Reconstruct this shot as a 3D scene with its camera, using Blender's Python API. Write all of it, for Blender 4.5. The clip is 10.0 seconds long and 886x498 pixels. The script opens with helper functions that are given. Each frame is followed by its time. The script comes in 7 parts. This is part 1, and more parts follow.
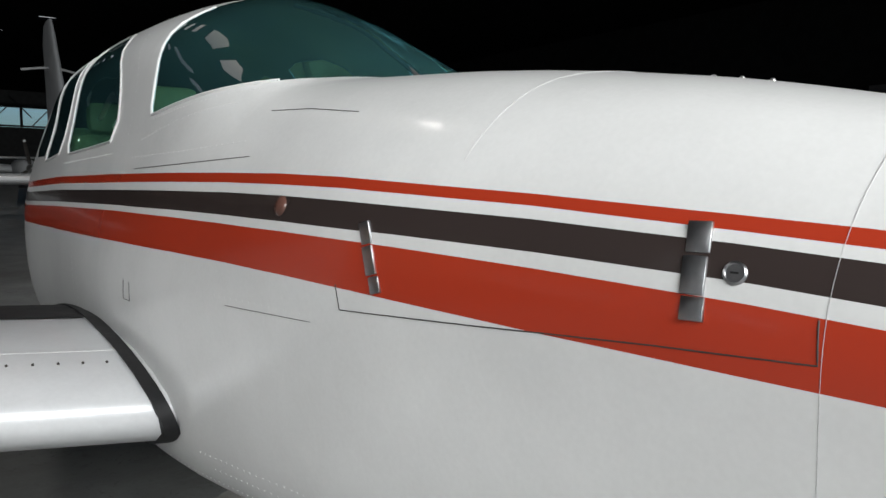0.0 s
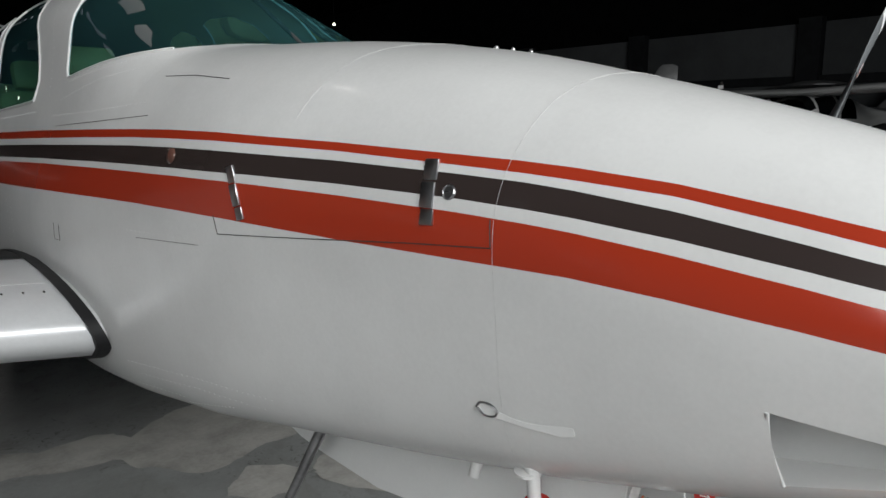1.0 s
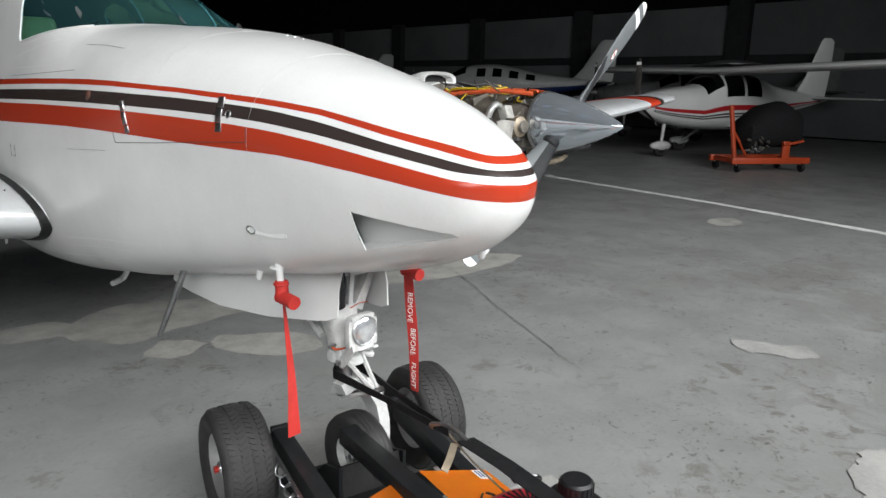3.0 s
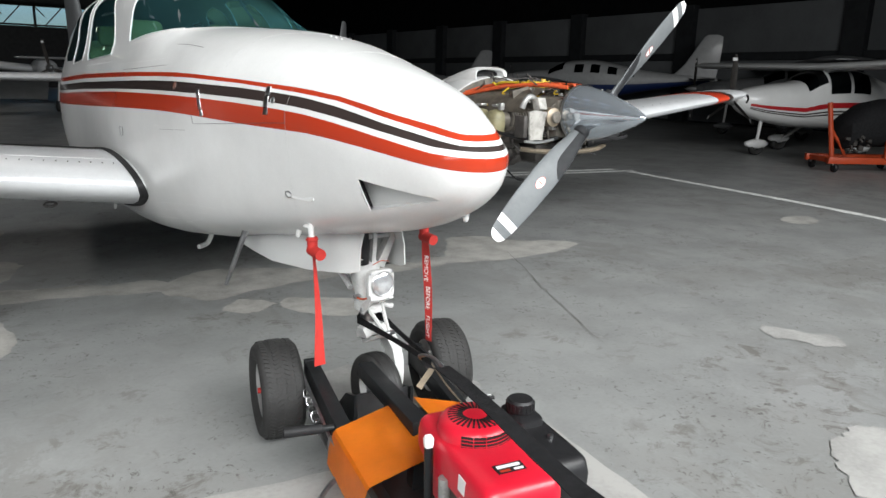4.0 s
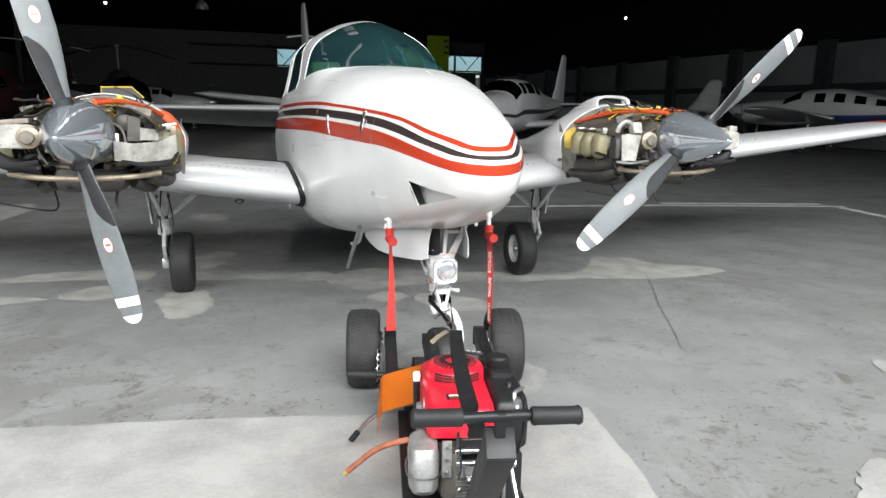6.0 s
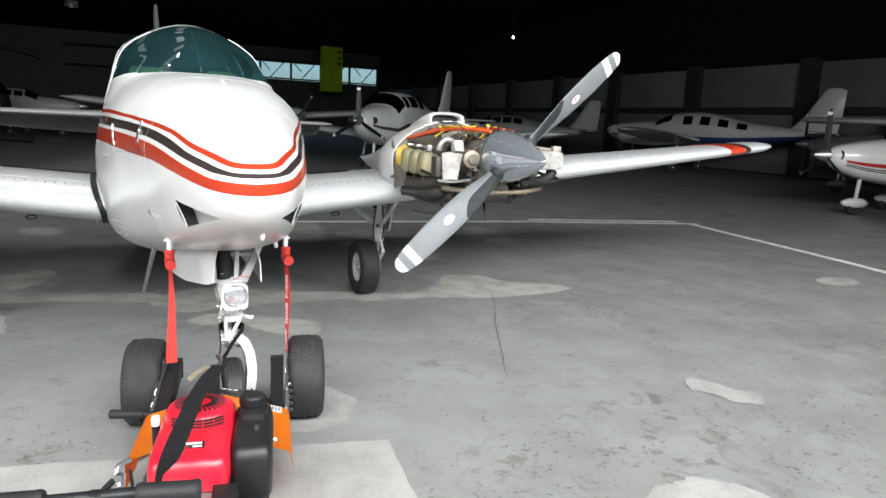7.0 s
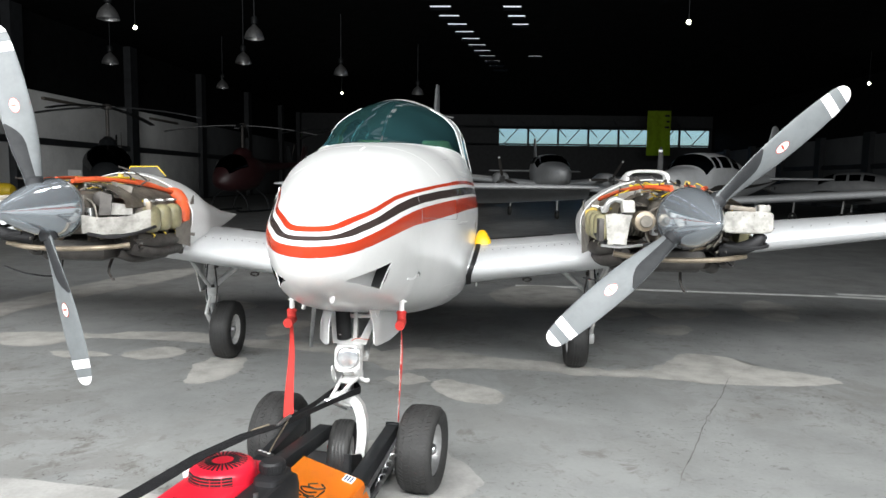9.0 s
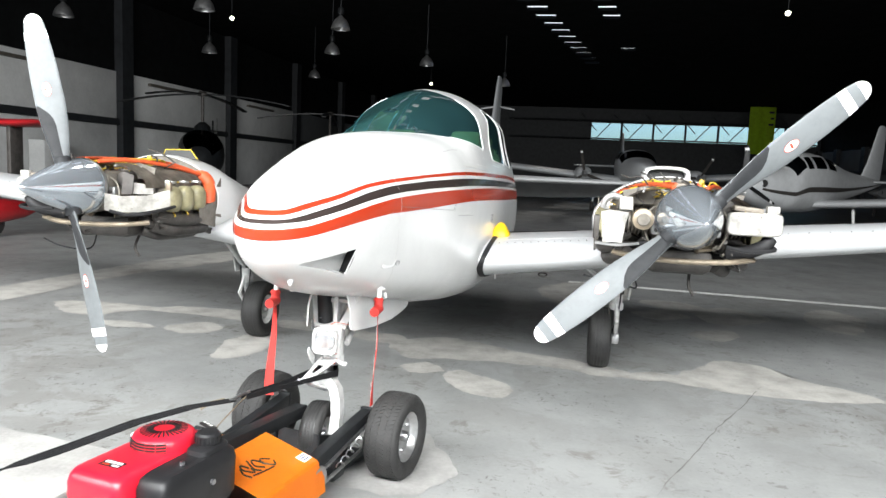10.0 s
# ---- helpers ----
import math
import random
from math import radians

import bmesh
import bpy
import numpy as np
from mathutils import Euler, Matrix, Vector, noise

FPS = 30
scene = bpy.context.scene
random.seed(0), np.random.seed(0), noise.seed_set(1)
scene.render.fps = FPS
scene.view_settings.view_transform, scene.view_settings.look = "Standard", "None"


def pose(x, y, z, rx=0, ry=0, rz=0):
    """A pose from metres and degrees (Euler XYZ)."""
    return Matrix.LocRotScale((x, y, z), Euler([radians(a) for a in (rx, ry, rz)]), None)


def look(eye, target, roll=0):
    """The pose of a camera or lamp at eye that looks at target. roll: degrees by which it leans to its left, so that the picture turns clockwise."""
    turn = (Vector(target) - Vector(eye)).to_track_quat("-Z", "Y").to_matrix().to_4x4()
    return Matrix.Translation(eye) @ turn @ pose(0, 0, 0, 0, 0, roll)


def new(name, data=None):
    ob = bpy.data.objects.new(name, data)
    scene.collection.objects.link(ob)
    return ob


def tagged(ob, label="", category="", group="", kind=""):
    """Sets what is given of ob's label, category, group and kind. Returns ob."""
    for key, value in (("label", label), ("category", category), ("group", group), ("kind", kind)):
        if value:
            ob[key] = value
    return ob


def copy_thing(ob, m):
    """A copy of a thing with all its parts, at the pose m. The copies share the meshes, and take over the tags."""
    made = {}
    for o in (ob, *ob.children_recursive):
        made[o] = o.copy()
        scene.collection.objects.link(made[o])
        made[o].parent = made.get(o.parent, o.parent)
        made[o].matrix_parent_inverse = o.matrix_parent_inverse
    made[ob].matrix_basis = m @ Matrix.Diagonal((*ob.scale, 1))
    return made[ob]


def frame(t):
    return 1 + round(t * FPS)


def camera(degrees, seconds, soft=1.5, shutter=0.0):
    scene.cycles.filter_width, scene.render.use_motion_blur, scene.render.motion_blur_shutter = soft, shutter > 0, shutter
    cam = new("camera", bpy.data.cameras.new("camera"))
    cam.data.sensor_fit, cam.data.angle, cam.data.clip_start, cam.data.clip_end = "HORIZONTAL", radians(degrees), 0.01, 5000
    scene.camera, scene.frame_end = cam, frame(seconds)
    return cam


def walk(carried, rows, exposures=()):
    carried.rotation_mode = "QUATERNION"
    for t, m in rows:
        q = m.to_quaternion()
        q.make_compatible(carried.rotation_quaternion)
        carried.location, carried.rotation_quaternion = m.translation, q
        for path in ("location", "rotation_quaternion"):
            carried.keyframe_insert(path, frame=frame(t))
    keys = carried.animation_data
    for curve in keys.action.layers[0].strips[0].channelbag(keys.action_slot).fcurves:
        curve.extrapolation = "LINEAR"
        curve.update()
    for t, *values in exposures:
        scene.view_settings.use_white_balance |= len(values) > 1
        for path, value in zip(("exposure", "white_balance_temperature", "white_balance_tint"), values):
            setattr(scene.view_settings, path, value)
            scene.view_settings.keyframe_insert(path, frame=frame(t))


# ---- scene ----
cam = camera(65.0, 10.0)
PATH = [
    (0, (-1.022, 0.383, 1.489), (0.167, 1.978, 1.283), 0.9),
    (0.5, (-1.013, 0.129, 1.491), (0.25, 1.637, 1.131), 0.2),
    (1, (-1.076, -0.052, 1.511), (0.199, 1.444, 1.14), -0.6),
    (1.5, (-1.206, -0.334, 1.48), (0.09, 1.095, 0.953), -2.1),
    (2, (-1.241, -0.679, 1.477), (0.075, 0.744, 0.983), 1.3),
    (2.5, (-1.306, -0.971, 1.481), (-0.013, 0.475, 0.995), 1.4),
    (2.7, (-1.354, -1.07, 1.492), (0.01, 0.321, 1.041), 1.2),
    (4, (-1.378, -1.788, 1.487), (-0.252, -0.204, 1.014), 1.4),
    (4.5, (-1.385, -2.053, 1.484), (-0.403, -0.355, 1.099), 1.4),
    (5, (-1.367, -2.317, 1.47), (-0.566, -0.545, 1.003), 0.6),
    (5.2, (-1.333, -2.382, 1.474), (-0.69, -0.536, 1.048), -0.5),
    (6.3, (-0.805, -2.725, 1.469), (-0.257, -0.844, 1.069), 1.1),
    (6.5, (-0.711, -2.709, 1.455), (-0.047, -0.874, 1.021), 0.1),
    (7, (-0.427, -2.653, 1.498), (0.395, -0.865, 1.143), 2.7),
    (7.5, (-0.116, -2.683, 1.481), (0.302, -0.754, 1.155), 0.6),
    (8, (0.142, -2.72, 1.499), (0.439, -0.794, 1.049), 2.8),
    (8.5, (0.364, -2.639, 1.483), (0.434, -0.705, 0.979), 1.4),
    (9, (0.6, -2.562, 1.498), (0.51, -0.574, 1.299), 0.8),
    (9.5, (0.862, -2.508, 1.486), (0.504, -0.545, 1.341), 0.7),
    (10, (1.125, -2.511, 1.504), (0.779, -0.555, 1.275), 2.5),
]
EXPOSURES = [(0, -0.7), (0.5, -1.03), (1, -1.15), (1.5, -1.28), (2.0, -1.22), (2.5, -0.86), (4.0, -0.30), (4.5, -0.20), (5.0, -0.17), (6.5, 0.0), (7.5, 0.05), (8.0, 0.14), (8.5, 0.0), (9.0, 0.08), (9.5, 0.33), (10, 0.57)]
walk(cam, [(t, look(eye, target, roll)) for t, eye, target, roll in PATH], EXPOSURES)

# ---- light ----
world = bpy.data.worlds.new("world")
scene.world = world
world.use_nodes = True
wn = world.node_tree
sky = wn.nodes.new("ShaderNodeTexSky")
sky.sky_type, sky.sun_disc = "NISHITA", False
sky.sun_elevation, sky.sun_rotation = radians(48), radians(20)
sky.air_density, sky.dust_density = 1.0, 3.0
wn.links.new(sky.outputs[0], wn.nodes["Background"].inputs[0])
wn.nodes["Background"].inputs[1].default_value = 0.10

sun = new("sun", bpy.data.lights.new("sun", "SUN"))
sun.data.energy, sun.data.angle, sun.data.color = 1.2, radians(12), (1.0, 0.96, 0.9)
sun.matrix_world = look((0, 30, 40), (0, 0, 0))

door_light = new("daylight_in_hangar_door", bpy.data.lights.new("daylight_in_hangar_door", "AREA"))
door_light.data.shape, door_light.data.size, door_light.data.size_y = "RECTANGLE", 19.6, 2.6
door_light.data.energy, door_light.data.color = 2650.0, (0.97, 0.985, 0.98)
door_light.data.spread = radians(145)
door_light.matrix_world = look((-1.5, -5.4, 5.0), (-1.5, 0, 2.9))


# ---- materials ----
def node(mat, kind, **inputs):
    n = mat.node_tree.nodes.new(kind)
    for k, v in inputs.items():
        n.inputs[k.replace("_", " ")].default_value = v
    return n


def material(name, color, rough=0.5, metal=0.0, vary=0.12, scale=6.0, grain=60.0, bump=0.05, coat=0.0, spec=0.5, stain=None, rvary=0.15):
    """A surface with variation at two scales, in colour, roughness and relief."""
    mat = bpy.data.materials.new(name)
    mat.use_nodes = True
    nt = mat.node_tree
    b = nt.nodes["Principled BSDF"]
    tc = nt.nodes.new("ShaderNodeTexCoord")
    n1, n2 = node(mat, "ShaderNodeTexNoise", Scale=scale, Detail=6.0, Roughness=0.6), node(mat, "ShaderNodeTexNoise", Scale=grain, Detail=4.0)
    for n in (n1, n2):
        nt.links.new(tc.outputs["Object"], n.inputs["Vector"])
    mix = nt.nodes.new("ShaderNodeMix")
    mix.data_type = "RGBA"
    dark = tuple(c * (1 - vary) for c in color) if stain is None else stain
    mix.inputs[6].default_value, mix.inputs[7].default_value = (*dark, 1), (*[min(1, c * (1 + vary * 0.5)) for c in color], 1)
    ramp = node(mat, "ShaderNodeMapRange")
    ramp.inputs[1].default_value, ramp.inputs[2].default_value = 0.32, 0.62
    add = nt.nodes.new("ShaderNodeMath")
    add.operation = "MULTIPLY_ADD"
    add.inputs[1].default_value, add.inputs[2].default_value = 0.25, -0.12
    nt.links.new(n2.outputs["Fac"], add.inputs[0])
    s = nt.nodes.new("ShaderNodeMath")
    s.operation = "ADD"
    nt.links.new(n1.outputs["Fac"], s.inputs[0])
    nt.links.new(add.outputs[0], s.inputs[1])
    nt.links.new(s.outputs[0], ramp.inputs[0])
    nt.links.new(ramp.outputs[0], mix.inputs[0])
    nt.links.new(mix.outputs[2], b.inputs["Base Color"])
    r = node(mat, "ShaderNodeMapRange")
    r.inputs[3].default_value, r.inputs[4].default_value = rough * (1 + rvary), rough * (1 - rvary)
    nt.links.new(n1.outputs["Fac"], r.inputs[0])
    nt.links.new(r.outputs[0], b.inputs["Roughness"])
    b.inputs["Metallic"].default_value = metal
    b.inputs["Specular IOR Level"].default_value = spec
    b.inputs["Coat Weight"].default_value, b.inputs["Coat Roughness"].default_value = coat, 0.06
    if bump:
        bp = node(mat, "ShaderNodeBump", Strength=bump, Distance=0.01)
        nt.links.new(n2.outputs["Fac"], bp.inputs["Height"])
        nt.links.new(bp.outputs[0], b.inputs["Normal"])
    return mat


WHITE = (0.62, 0.622, 0.615)
m_white = material("white_aircraft_paint", WHITE, 0.30, vary=0.05, scale=2.5, grain=120, bump=0.01, coat=0.35)
m_wing = material("silvery_white_wing_paint", (0.60, 0.61, 0.62), 0.33, metal=0.15, vary=0.08, scale=3, grain=90, bump=0.015, coat=0.3)
m_gearw = material("white_gear_enamel", (0.54, 0.54, 0.53), 0.4, vary=0.2, scale=20, grain=150, bump=0.03)
m_red = material("red_paint", (0.50, 0.045, 0.018), 0.3, vary=0.1, scale=4, coat=0.4, bump=0.01)
m_dark = material("dark_brown_paint", (0.035, 0.024, 0.021), 0.3, vary=0.2, scale=4, coat=0.4, bump=0.01)
m_rubber = material("black_rubber", (0.014, 0.014, 0.015), 0.6, spec=0.3, vary=0.3, scale=12, bump=0.1)
m_tyre = material("dusty_tyre_rubber", (0.019, 0.0185, 0.018), 0.72, vary=0.35, scale=9, grain=90, bump=0.25)
m_chrome = material("polished_spinner_aluminium", (0.58, 0.635, 0.69), 0.10, metal=0.80, vary=0.05, scale=5, grain=200, bump=0.003, rvary=0.3, spec=0.6)
m_alu = material("bare_aluminium", (0.55, 0.55, 0.55), 0.35, metal=0.9, vary=0.2, scale=14, bump=0.05)
m_steel = material("steel", (0.45, 0.45, 0.46), 0.32, metal=1.0, vary=0.25, scale=18, bump=0.06)
m_blade = material("grey_propeller_paint", (0.135, 0.145, 0.15), 0.5, spec=0.35, vary=0.12, scale=8, bump=0.02)
m_bladeb = material("black_blade_boot", (0.022, 0.023, 0.025), 0.65, vary=0.2, scale=10, spec=0.25)
m_tipw = material("white_blade_tip", (0.8, 0.8, 0.8), 0.4, vary=0.06)
m_black = material("black_steel_enamel", (0.010, 0.011, 0.012), 0.45, spec=0.3, vary=0.3, scale=10, bump=0.05)
m_plastic = material("black_moulded_plastic", (0.012, 0.012, 0.013), 0.45, spec=0.35, vary=0.2, scale=16, grain=300, bump=0.06)
m_orange = material("orange_powder_coat", (0.90, 0.25, 0.015), 0.38, vary=0.07, scale=6, bump=0.02)
m_cart = material("worn_red_orange_enamel", (0.42, 0.055, 0.015), 0.42, vary=0.15, scale=8, bump=0.03)
m_redeng = material("red_engine_shroud", (0.58, 0.012, 0.03), 0.33, vary=0.08, scale=7, bump=0.02)
m_hose = material("orange_fire_sleeve", (0.50, 0.075, 0.02), 0.6, vary=0.2, scale=20, bump=0.1)
m_oldhose = material("faded_orange_rubber", (0.36, 0.12, 0.065), 0.65, vary=0.25, scale=18, bump=0.05)
m_cast = material("dull_cast_aluminium", (0.34, 0.34, 0.33), 0.45, metal=0.6, vary=0.3, scale=22, grain=160, bump=0.12)
m_yellow = material("yellow_ignition_lead", (0.55, 0.38, 0.02), 0.5, vary=0.2, scale=30)
m_zinc = material("zinc_chromate_yellow", (0.52, 0.36, 0.06), 0.5, vary=0.2, scale=12)
m_olive = material("olive_gold_rocker_cover", (0.22, 0.20, 0.115), 0.45, vary=0.25, scale=16, bump=0.06)
m_case = material("weathered_crankcase", (0.15, 0.135, 0.115), 0.5, metal=0.35, vary=0.35, scale=14, bump=0.15)
m_soot = material("sooty_metal", (0.055, 0.05, 0.046), 0.6, metal=0.3, vary=0.4, scale=12, bump=0.15)
m_baffle = material("white_baffle", (0.29, 0.28, 0.258), 0.5, vary=0.4, scale=14, bump=0.05)
m_tan = material("grimy_tan_sheet_metal", (0.19, 0.165, 0.135), 0.6, metal=0.15, vary=0.35, scale=14, bump=0.08)
m_exh = material("tan_exhaust_pipe", (0.25, 0.205, 0.15), 0.45, metal=0.4, vary=0.25, scale=16)
m_strap = material("black_webbing", (0.010, 0.010, 0.011), 0.85, spec=0.2, vary=0.3, scale=30, grain=400, bump=0.3)
m_flag = material("red_warning_streamer", (0.44, 0.024, 0.018), 0.7, vary=0.15, scale=14, grain=300, bump=0.15)
m_lens = material("lamp_glass", (0.68, 0.69, 0.70), 0.12, metal=0.7, vary=0.2, scale=40)
m_dome = material("dull_reddish_brown_plastic", (0.09, 0.042, 0.032), 0.25, vary=0.3, scale=40, coat=0.3)
m_ink = material("white_lettering", (0.8, 0.78, 0.75), 0.6, vary=0.05)
m_bink = material("black_print", (0.01, 0.01, 0.01), 0.5, vary=0.1)
m_seat = material("tan_seat_leather", (0.42, 0.30, 0.10), 0.6, vary=0.15, scale=12, bump=0.1)
m_dash = material("dark_cabin_trim", (0.05, 0.05, 0.05), 0.7, vary=0.2)
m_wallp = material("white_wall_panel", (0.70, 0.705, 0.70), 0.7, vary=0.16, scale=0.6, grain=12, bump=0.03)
# grey of the dim east wall, reused as painted shade on far west panels
m_walle = material("dimmed_grey_wall_panel", (0.115, 0.122, 0.128), 0.75, vary=0.15, scale=0.6, grain=12, bump=0.03)
m_col = material("dark_steel_column", (0.02, 0.022, 0.025), 0.6, vary=0.3, scale=3)
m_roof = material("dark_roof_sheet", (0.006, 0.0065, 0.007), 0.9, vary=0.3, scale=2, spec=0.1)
m_blue = material("navy_blue_paint", (0.01, 0.025, 0.10), 0.35, vary=0.1, coat=0.3)
m_grey = material("pale_grey_aircraft_paint", (0.5, 0.51, 0.52), 0.4, vary=0.08, coat=0.2)
# two darkened paints: the shade deep in the hangar is in their colour
m_pale = material("shade_dimmed_pale_paint", (0.36, 0.365, 0.37), 0.4, vary=0.1, coat=0.2)
m_dim = material("shade_dimmed_grey_paint", (0.13, 0.133, 0.136), 0.5, vary=0.15)
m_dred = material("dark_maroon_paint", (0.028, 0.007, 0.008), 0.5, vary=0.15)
m_redpl = material("bright_red_aircraft_paint", (0.36, 0.012, 0.016), 0.35, vary=0.1, coat=0.3)
m_banner = material("lime_green_banner_cloth", (0.42, 0.62, 0.02), 0.8, vary=0.15, scale=3)
m_seamw = material("paint_filled_joint", (0.47, 0.47, 0.465), 0.45, vary=0.2, scale=30)
m_shade = material("shaded_grey_tail_paint", (0.14, 0.145, 0.15), 0.5, vary=0.15, scale=3)
m_marker = material("bright_yellow_plastic", (0.75, 0.45, 0.01), 0.45, vary=0.1, scale=10)
m_faint = material("thinly_painted_concrete", (0.30, 0.295, 0.285), 0.7, vary=0.2, scale=5, grain=50, bump=0.06)
m_crack = material("dirt_filled_crack", (0.165, 0.163, 0.155), 0.8, vary=0.4, scale=12)
m_line = material("worn_white_line_paint", (0.80, 0.80, 0.78), 0.6, vary=0.3, scale=5, grain=40, bump=0.05)
m_patch = material("pale_repair_concrete", (0.37, 0.36, 0.335), 0.75, vary=0.24, scale=4, grain=50, bump=0.08)
m_slab = material("pale_bare_concrete", (0.33, 0.326, 0.313), 0.75, vary=0.26, scale=2.2, grain=50, bump=0.08)


def floor_material():
    """Grey painted concrete: cloudy wear, clusters of dark tyre scuffs, fine specks and hairline cracks."""
    mat = material("worn_grey_painted_concrete", (0.245, 0.25, 0.246), 0.48, vary=0.16, scale=1.6, grain=45, bump=0.07, rvary=0.3)
    nt = mat.node_tree
    b = nt.nodes["Principled BSDF"]
    tc = nt.nodes["Texture Coordinate"]
    layers = [  # scale, detail, roughness, distortion, low, high, weight, mask scale, colour
        (1.9, 13.0, 0.72, 0.8, 0.485, 0.54, 0.52, 0.33, (0.175, 0.170, 0.159)),
        (5.5, 13.0, 0.78, 0.6, 0.535, 0.60, 0.66, 0.75, (0.112, 0.103, 0.09)),
        (17.0, 9.0, 0.74, 1.2, 0.575, 0.62, 0.85, 1.1, (0.07, 0.066, 0.058)),
        (7.0, 9.0, 0.70, 1.0, 0.63, 0.68, 0.45, 0.7, (0.335, 0.332, 0.32)),
    ]
    for scale, detail, rough, dist, low, high, weight, mscale, colour in layers:
        n = node(mat, "ShaderNodeTexNoise", Scale=scale, Detail=detail, Roughness=rough, Distortion=dist)
        mask = node(mat, "ShaderNodeTexNoise", Scale=mscale, Detail=4.0)
        r, g = node(mat, "ShaderNodeMapRange"), node(mat, "ShaderNodeMapRange")
        r.inputs[1].default_value, r.inputs[2].default_value, r.inputs[4].default_value = low, high, weight
        g.inputs[1].default_value, g.inputs[2].default_value = 0.42, 0.58
        mul = nt.nodes.new("ShaderNodeMath")
        mul.operation = "MULTIPLY"
        mx = nt.nodes.new("ShaderNodeMix")
        mx.data_type = "RGBA"
        mx.inputs[7].default_value = (*colour, 1)
        nt.links.new(tc.outputs["Object"], n.inputs["Vector"])
        nt.links.new(tc.outputs["Object"], mask.inputs["Vector"])
        nt.links.new(n.outputs["Fac"], r.inputs[0])
        nt.links.new(mask.outputs["Fac"], g.inputs[0])
        nt.links.new(r.outputs[0], mul.inputs[0])
        nt.links.new(g.outputs[0], mul.inputs[1])
        nt.links.new(b.inputs["Base Color"].links[0].from_socket, mx.inputs[6])
        nt.links.new(mul.outputs[0], mx.inputs[0])
        nt.links.new(mx.outputs[2], b.inputs["Base Color"])
    return mat


def livery_material():
    """White paint with a thin red, a dark and a broad red cheat line that run round the nose."""
    mat = material("white_paint_with_cheat_lines", WHITE, 0.24, vary=0.07, scale=2.5, grain=120, bump=0.004, coat=0.2, spec=0.28)
    nt = mat.node_tree
    b = nt.nodes["Principled BSDF"]
    sep = nt.nodes.new("ShaderNodeSeparateXYZ")
    nt.links.new(nt.nodes["Texture Coordinate"].outputs["Object"], sep.inputs[0])
    along = node(mat, "ShaderNodeMapRange")
    along.inputs[1].default_value, along.inputs[2].default_value = -0.14, 4.66
    nt.links.new(sep.outputs["Y"], along.inputs[0])
    last = b.inputs["Base Color"].links[0].from_socket
    for low, high, color in STRIPES:
        edges = []
        for line, way in ((low, "GREATER_THAN"), (high, "LESS_THAN")):
            c = nt.nodes.new("ShaderNodeFloatCurve")
            curve = c.mapping.curves[0]
            pts = [((y + 0.14) / 4.8, (z - 1.15) / 0.4) for y, z in line]
            while len(curve.points) < len(pts):
                curve.points.new(0.5, 0.5)
            for p, q in zip(curve.points, pts):
                p.location = q
                p.handle_type = "VECTOR"
            c.mapping.update()
            nt.links.new(along.outputs[0], c.inputs["Value"])
            z = nt.nodes.new("ShaderNodeMath")
            z.operation = "MULTIPLY_ADD"
            z.inputs[1].default_value, z.inputs[2].default_value = 0.4, 1.15
            nt.links.new(c.outputs[0], z.inputs[0])
            t = nt.nodes.new("ShaderNodeMath")
            t.operation = way
            nt.links.new(sep.outputs["Z"], t.inputs[0])
            nt.links.new(z.outputs[0], t.inputs[1])
            edges.append(t)
        both = nt.nodes.new("ShaderNodeMath")
        both.operation = "MULTIPLY"
        nt.links.new(edges[0].outputs[0], both.inputs[0])
        nt.links.new(edges[1].outputs[0], both.inputs[1])
        mx = nt.nodes.new("ShaderNodeMix")
        mx.data_type = "RGBA"
        mx.inputs[7].default_value = (*color, 1)
        nt.links.new(last, mx.inputs[6])
        nt.links.new(both.outputs[0], mx.inputs[0])
        last = mx.outputs[2]
    nt.links.new(last, b.inputs["Base Color"])
    return mat


def zline(text):
    return [tuple(float(c) for c in p.split(":")) for p in text.split()]


E1 = zline("-.14:1.302 -0.031:1.3234 0.039:1.3427 0.185:1.3744 0.297:1.3966 0.447:1.4230 0.585:1.4394 0.666:1.4469 0.782:1.4546 1.033:1.4700 1.282:1.4816 1.394:1.4868 1.587:1.4909 1.812:1.4911 2.122:1.4890 2.648:1.4829 3.544:1.4661 4.66:1.43")
E2 = zline("-.14:1.288 -0.044:1.3042 0.031:1.3218 0.180:1.3563 0.291:1.3790 0.439:1.4066 0.579:1.4222 0.653:1.4293 0.775:1.4382 1.025:1.4547 1.272:1.4647 1.383:1.4688 1.572:1.4711 1.796:1.4712 2.106:1.4673 2.621:1.4581 3.512:1.4397 4.66:1.40")
E3 = zline("-.14:1.278 -0.047:1.2900 0.024:1.3044 0.175:1.3385 0.285:1.3609 0.433:1.3881 0.573:1.4082 0.648:1.4165 0.769:1.4252 1.018:1.4381 1.262:1.4458 1.370:1.4488 1.560:1.4518 1.781:1.4514 2.091:1.4469 2.598:1.4370 3.488:1.4157 4.66:1.375")
E4 = zline("-.14:1.262 -0.052:1.2750 0.017:1.2822 0.169:1.3129 0.278:1.3321 0.423:1.3540 0.564:1.3717 0.634:1.3784 0.757:1.3877 1.006:1.3979 1.245:1.4040 1.352:1.4050 1.536:1.4069 1.754:1.4063 2.064:1.4030 2.557:1.3942 3.447:1.3708 4.66:1.33")
E5 = zline("-.14:1.246 -0.056:1.2557 0.013:1.2633 0.166:1.2937 0.275:1.3130 0.420:1.3347 0.560:1.3519 0.630:1.3581 0.753:1.3668 1.002:1.3778 1.241:1.3858 1.348:1.3880 1.531:1.3897 1.747:1.3892 2.055:1.3866 2.543:1.3787 3.436:1.3538 4.66:1.31")
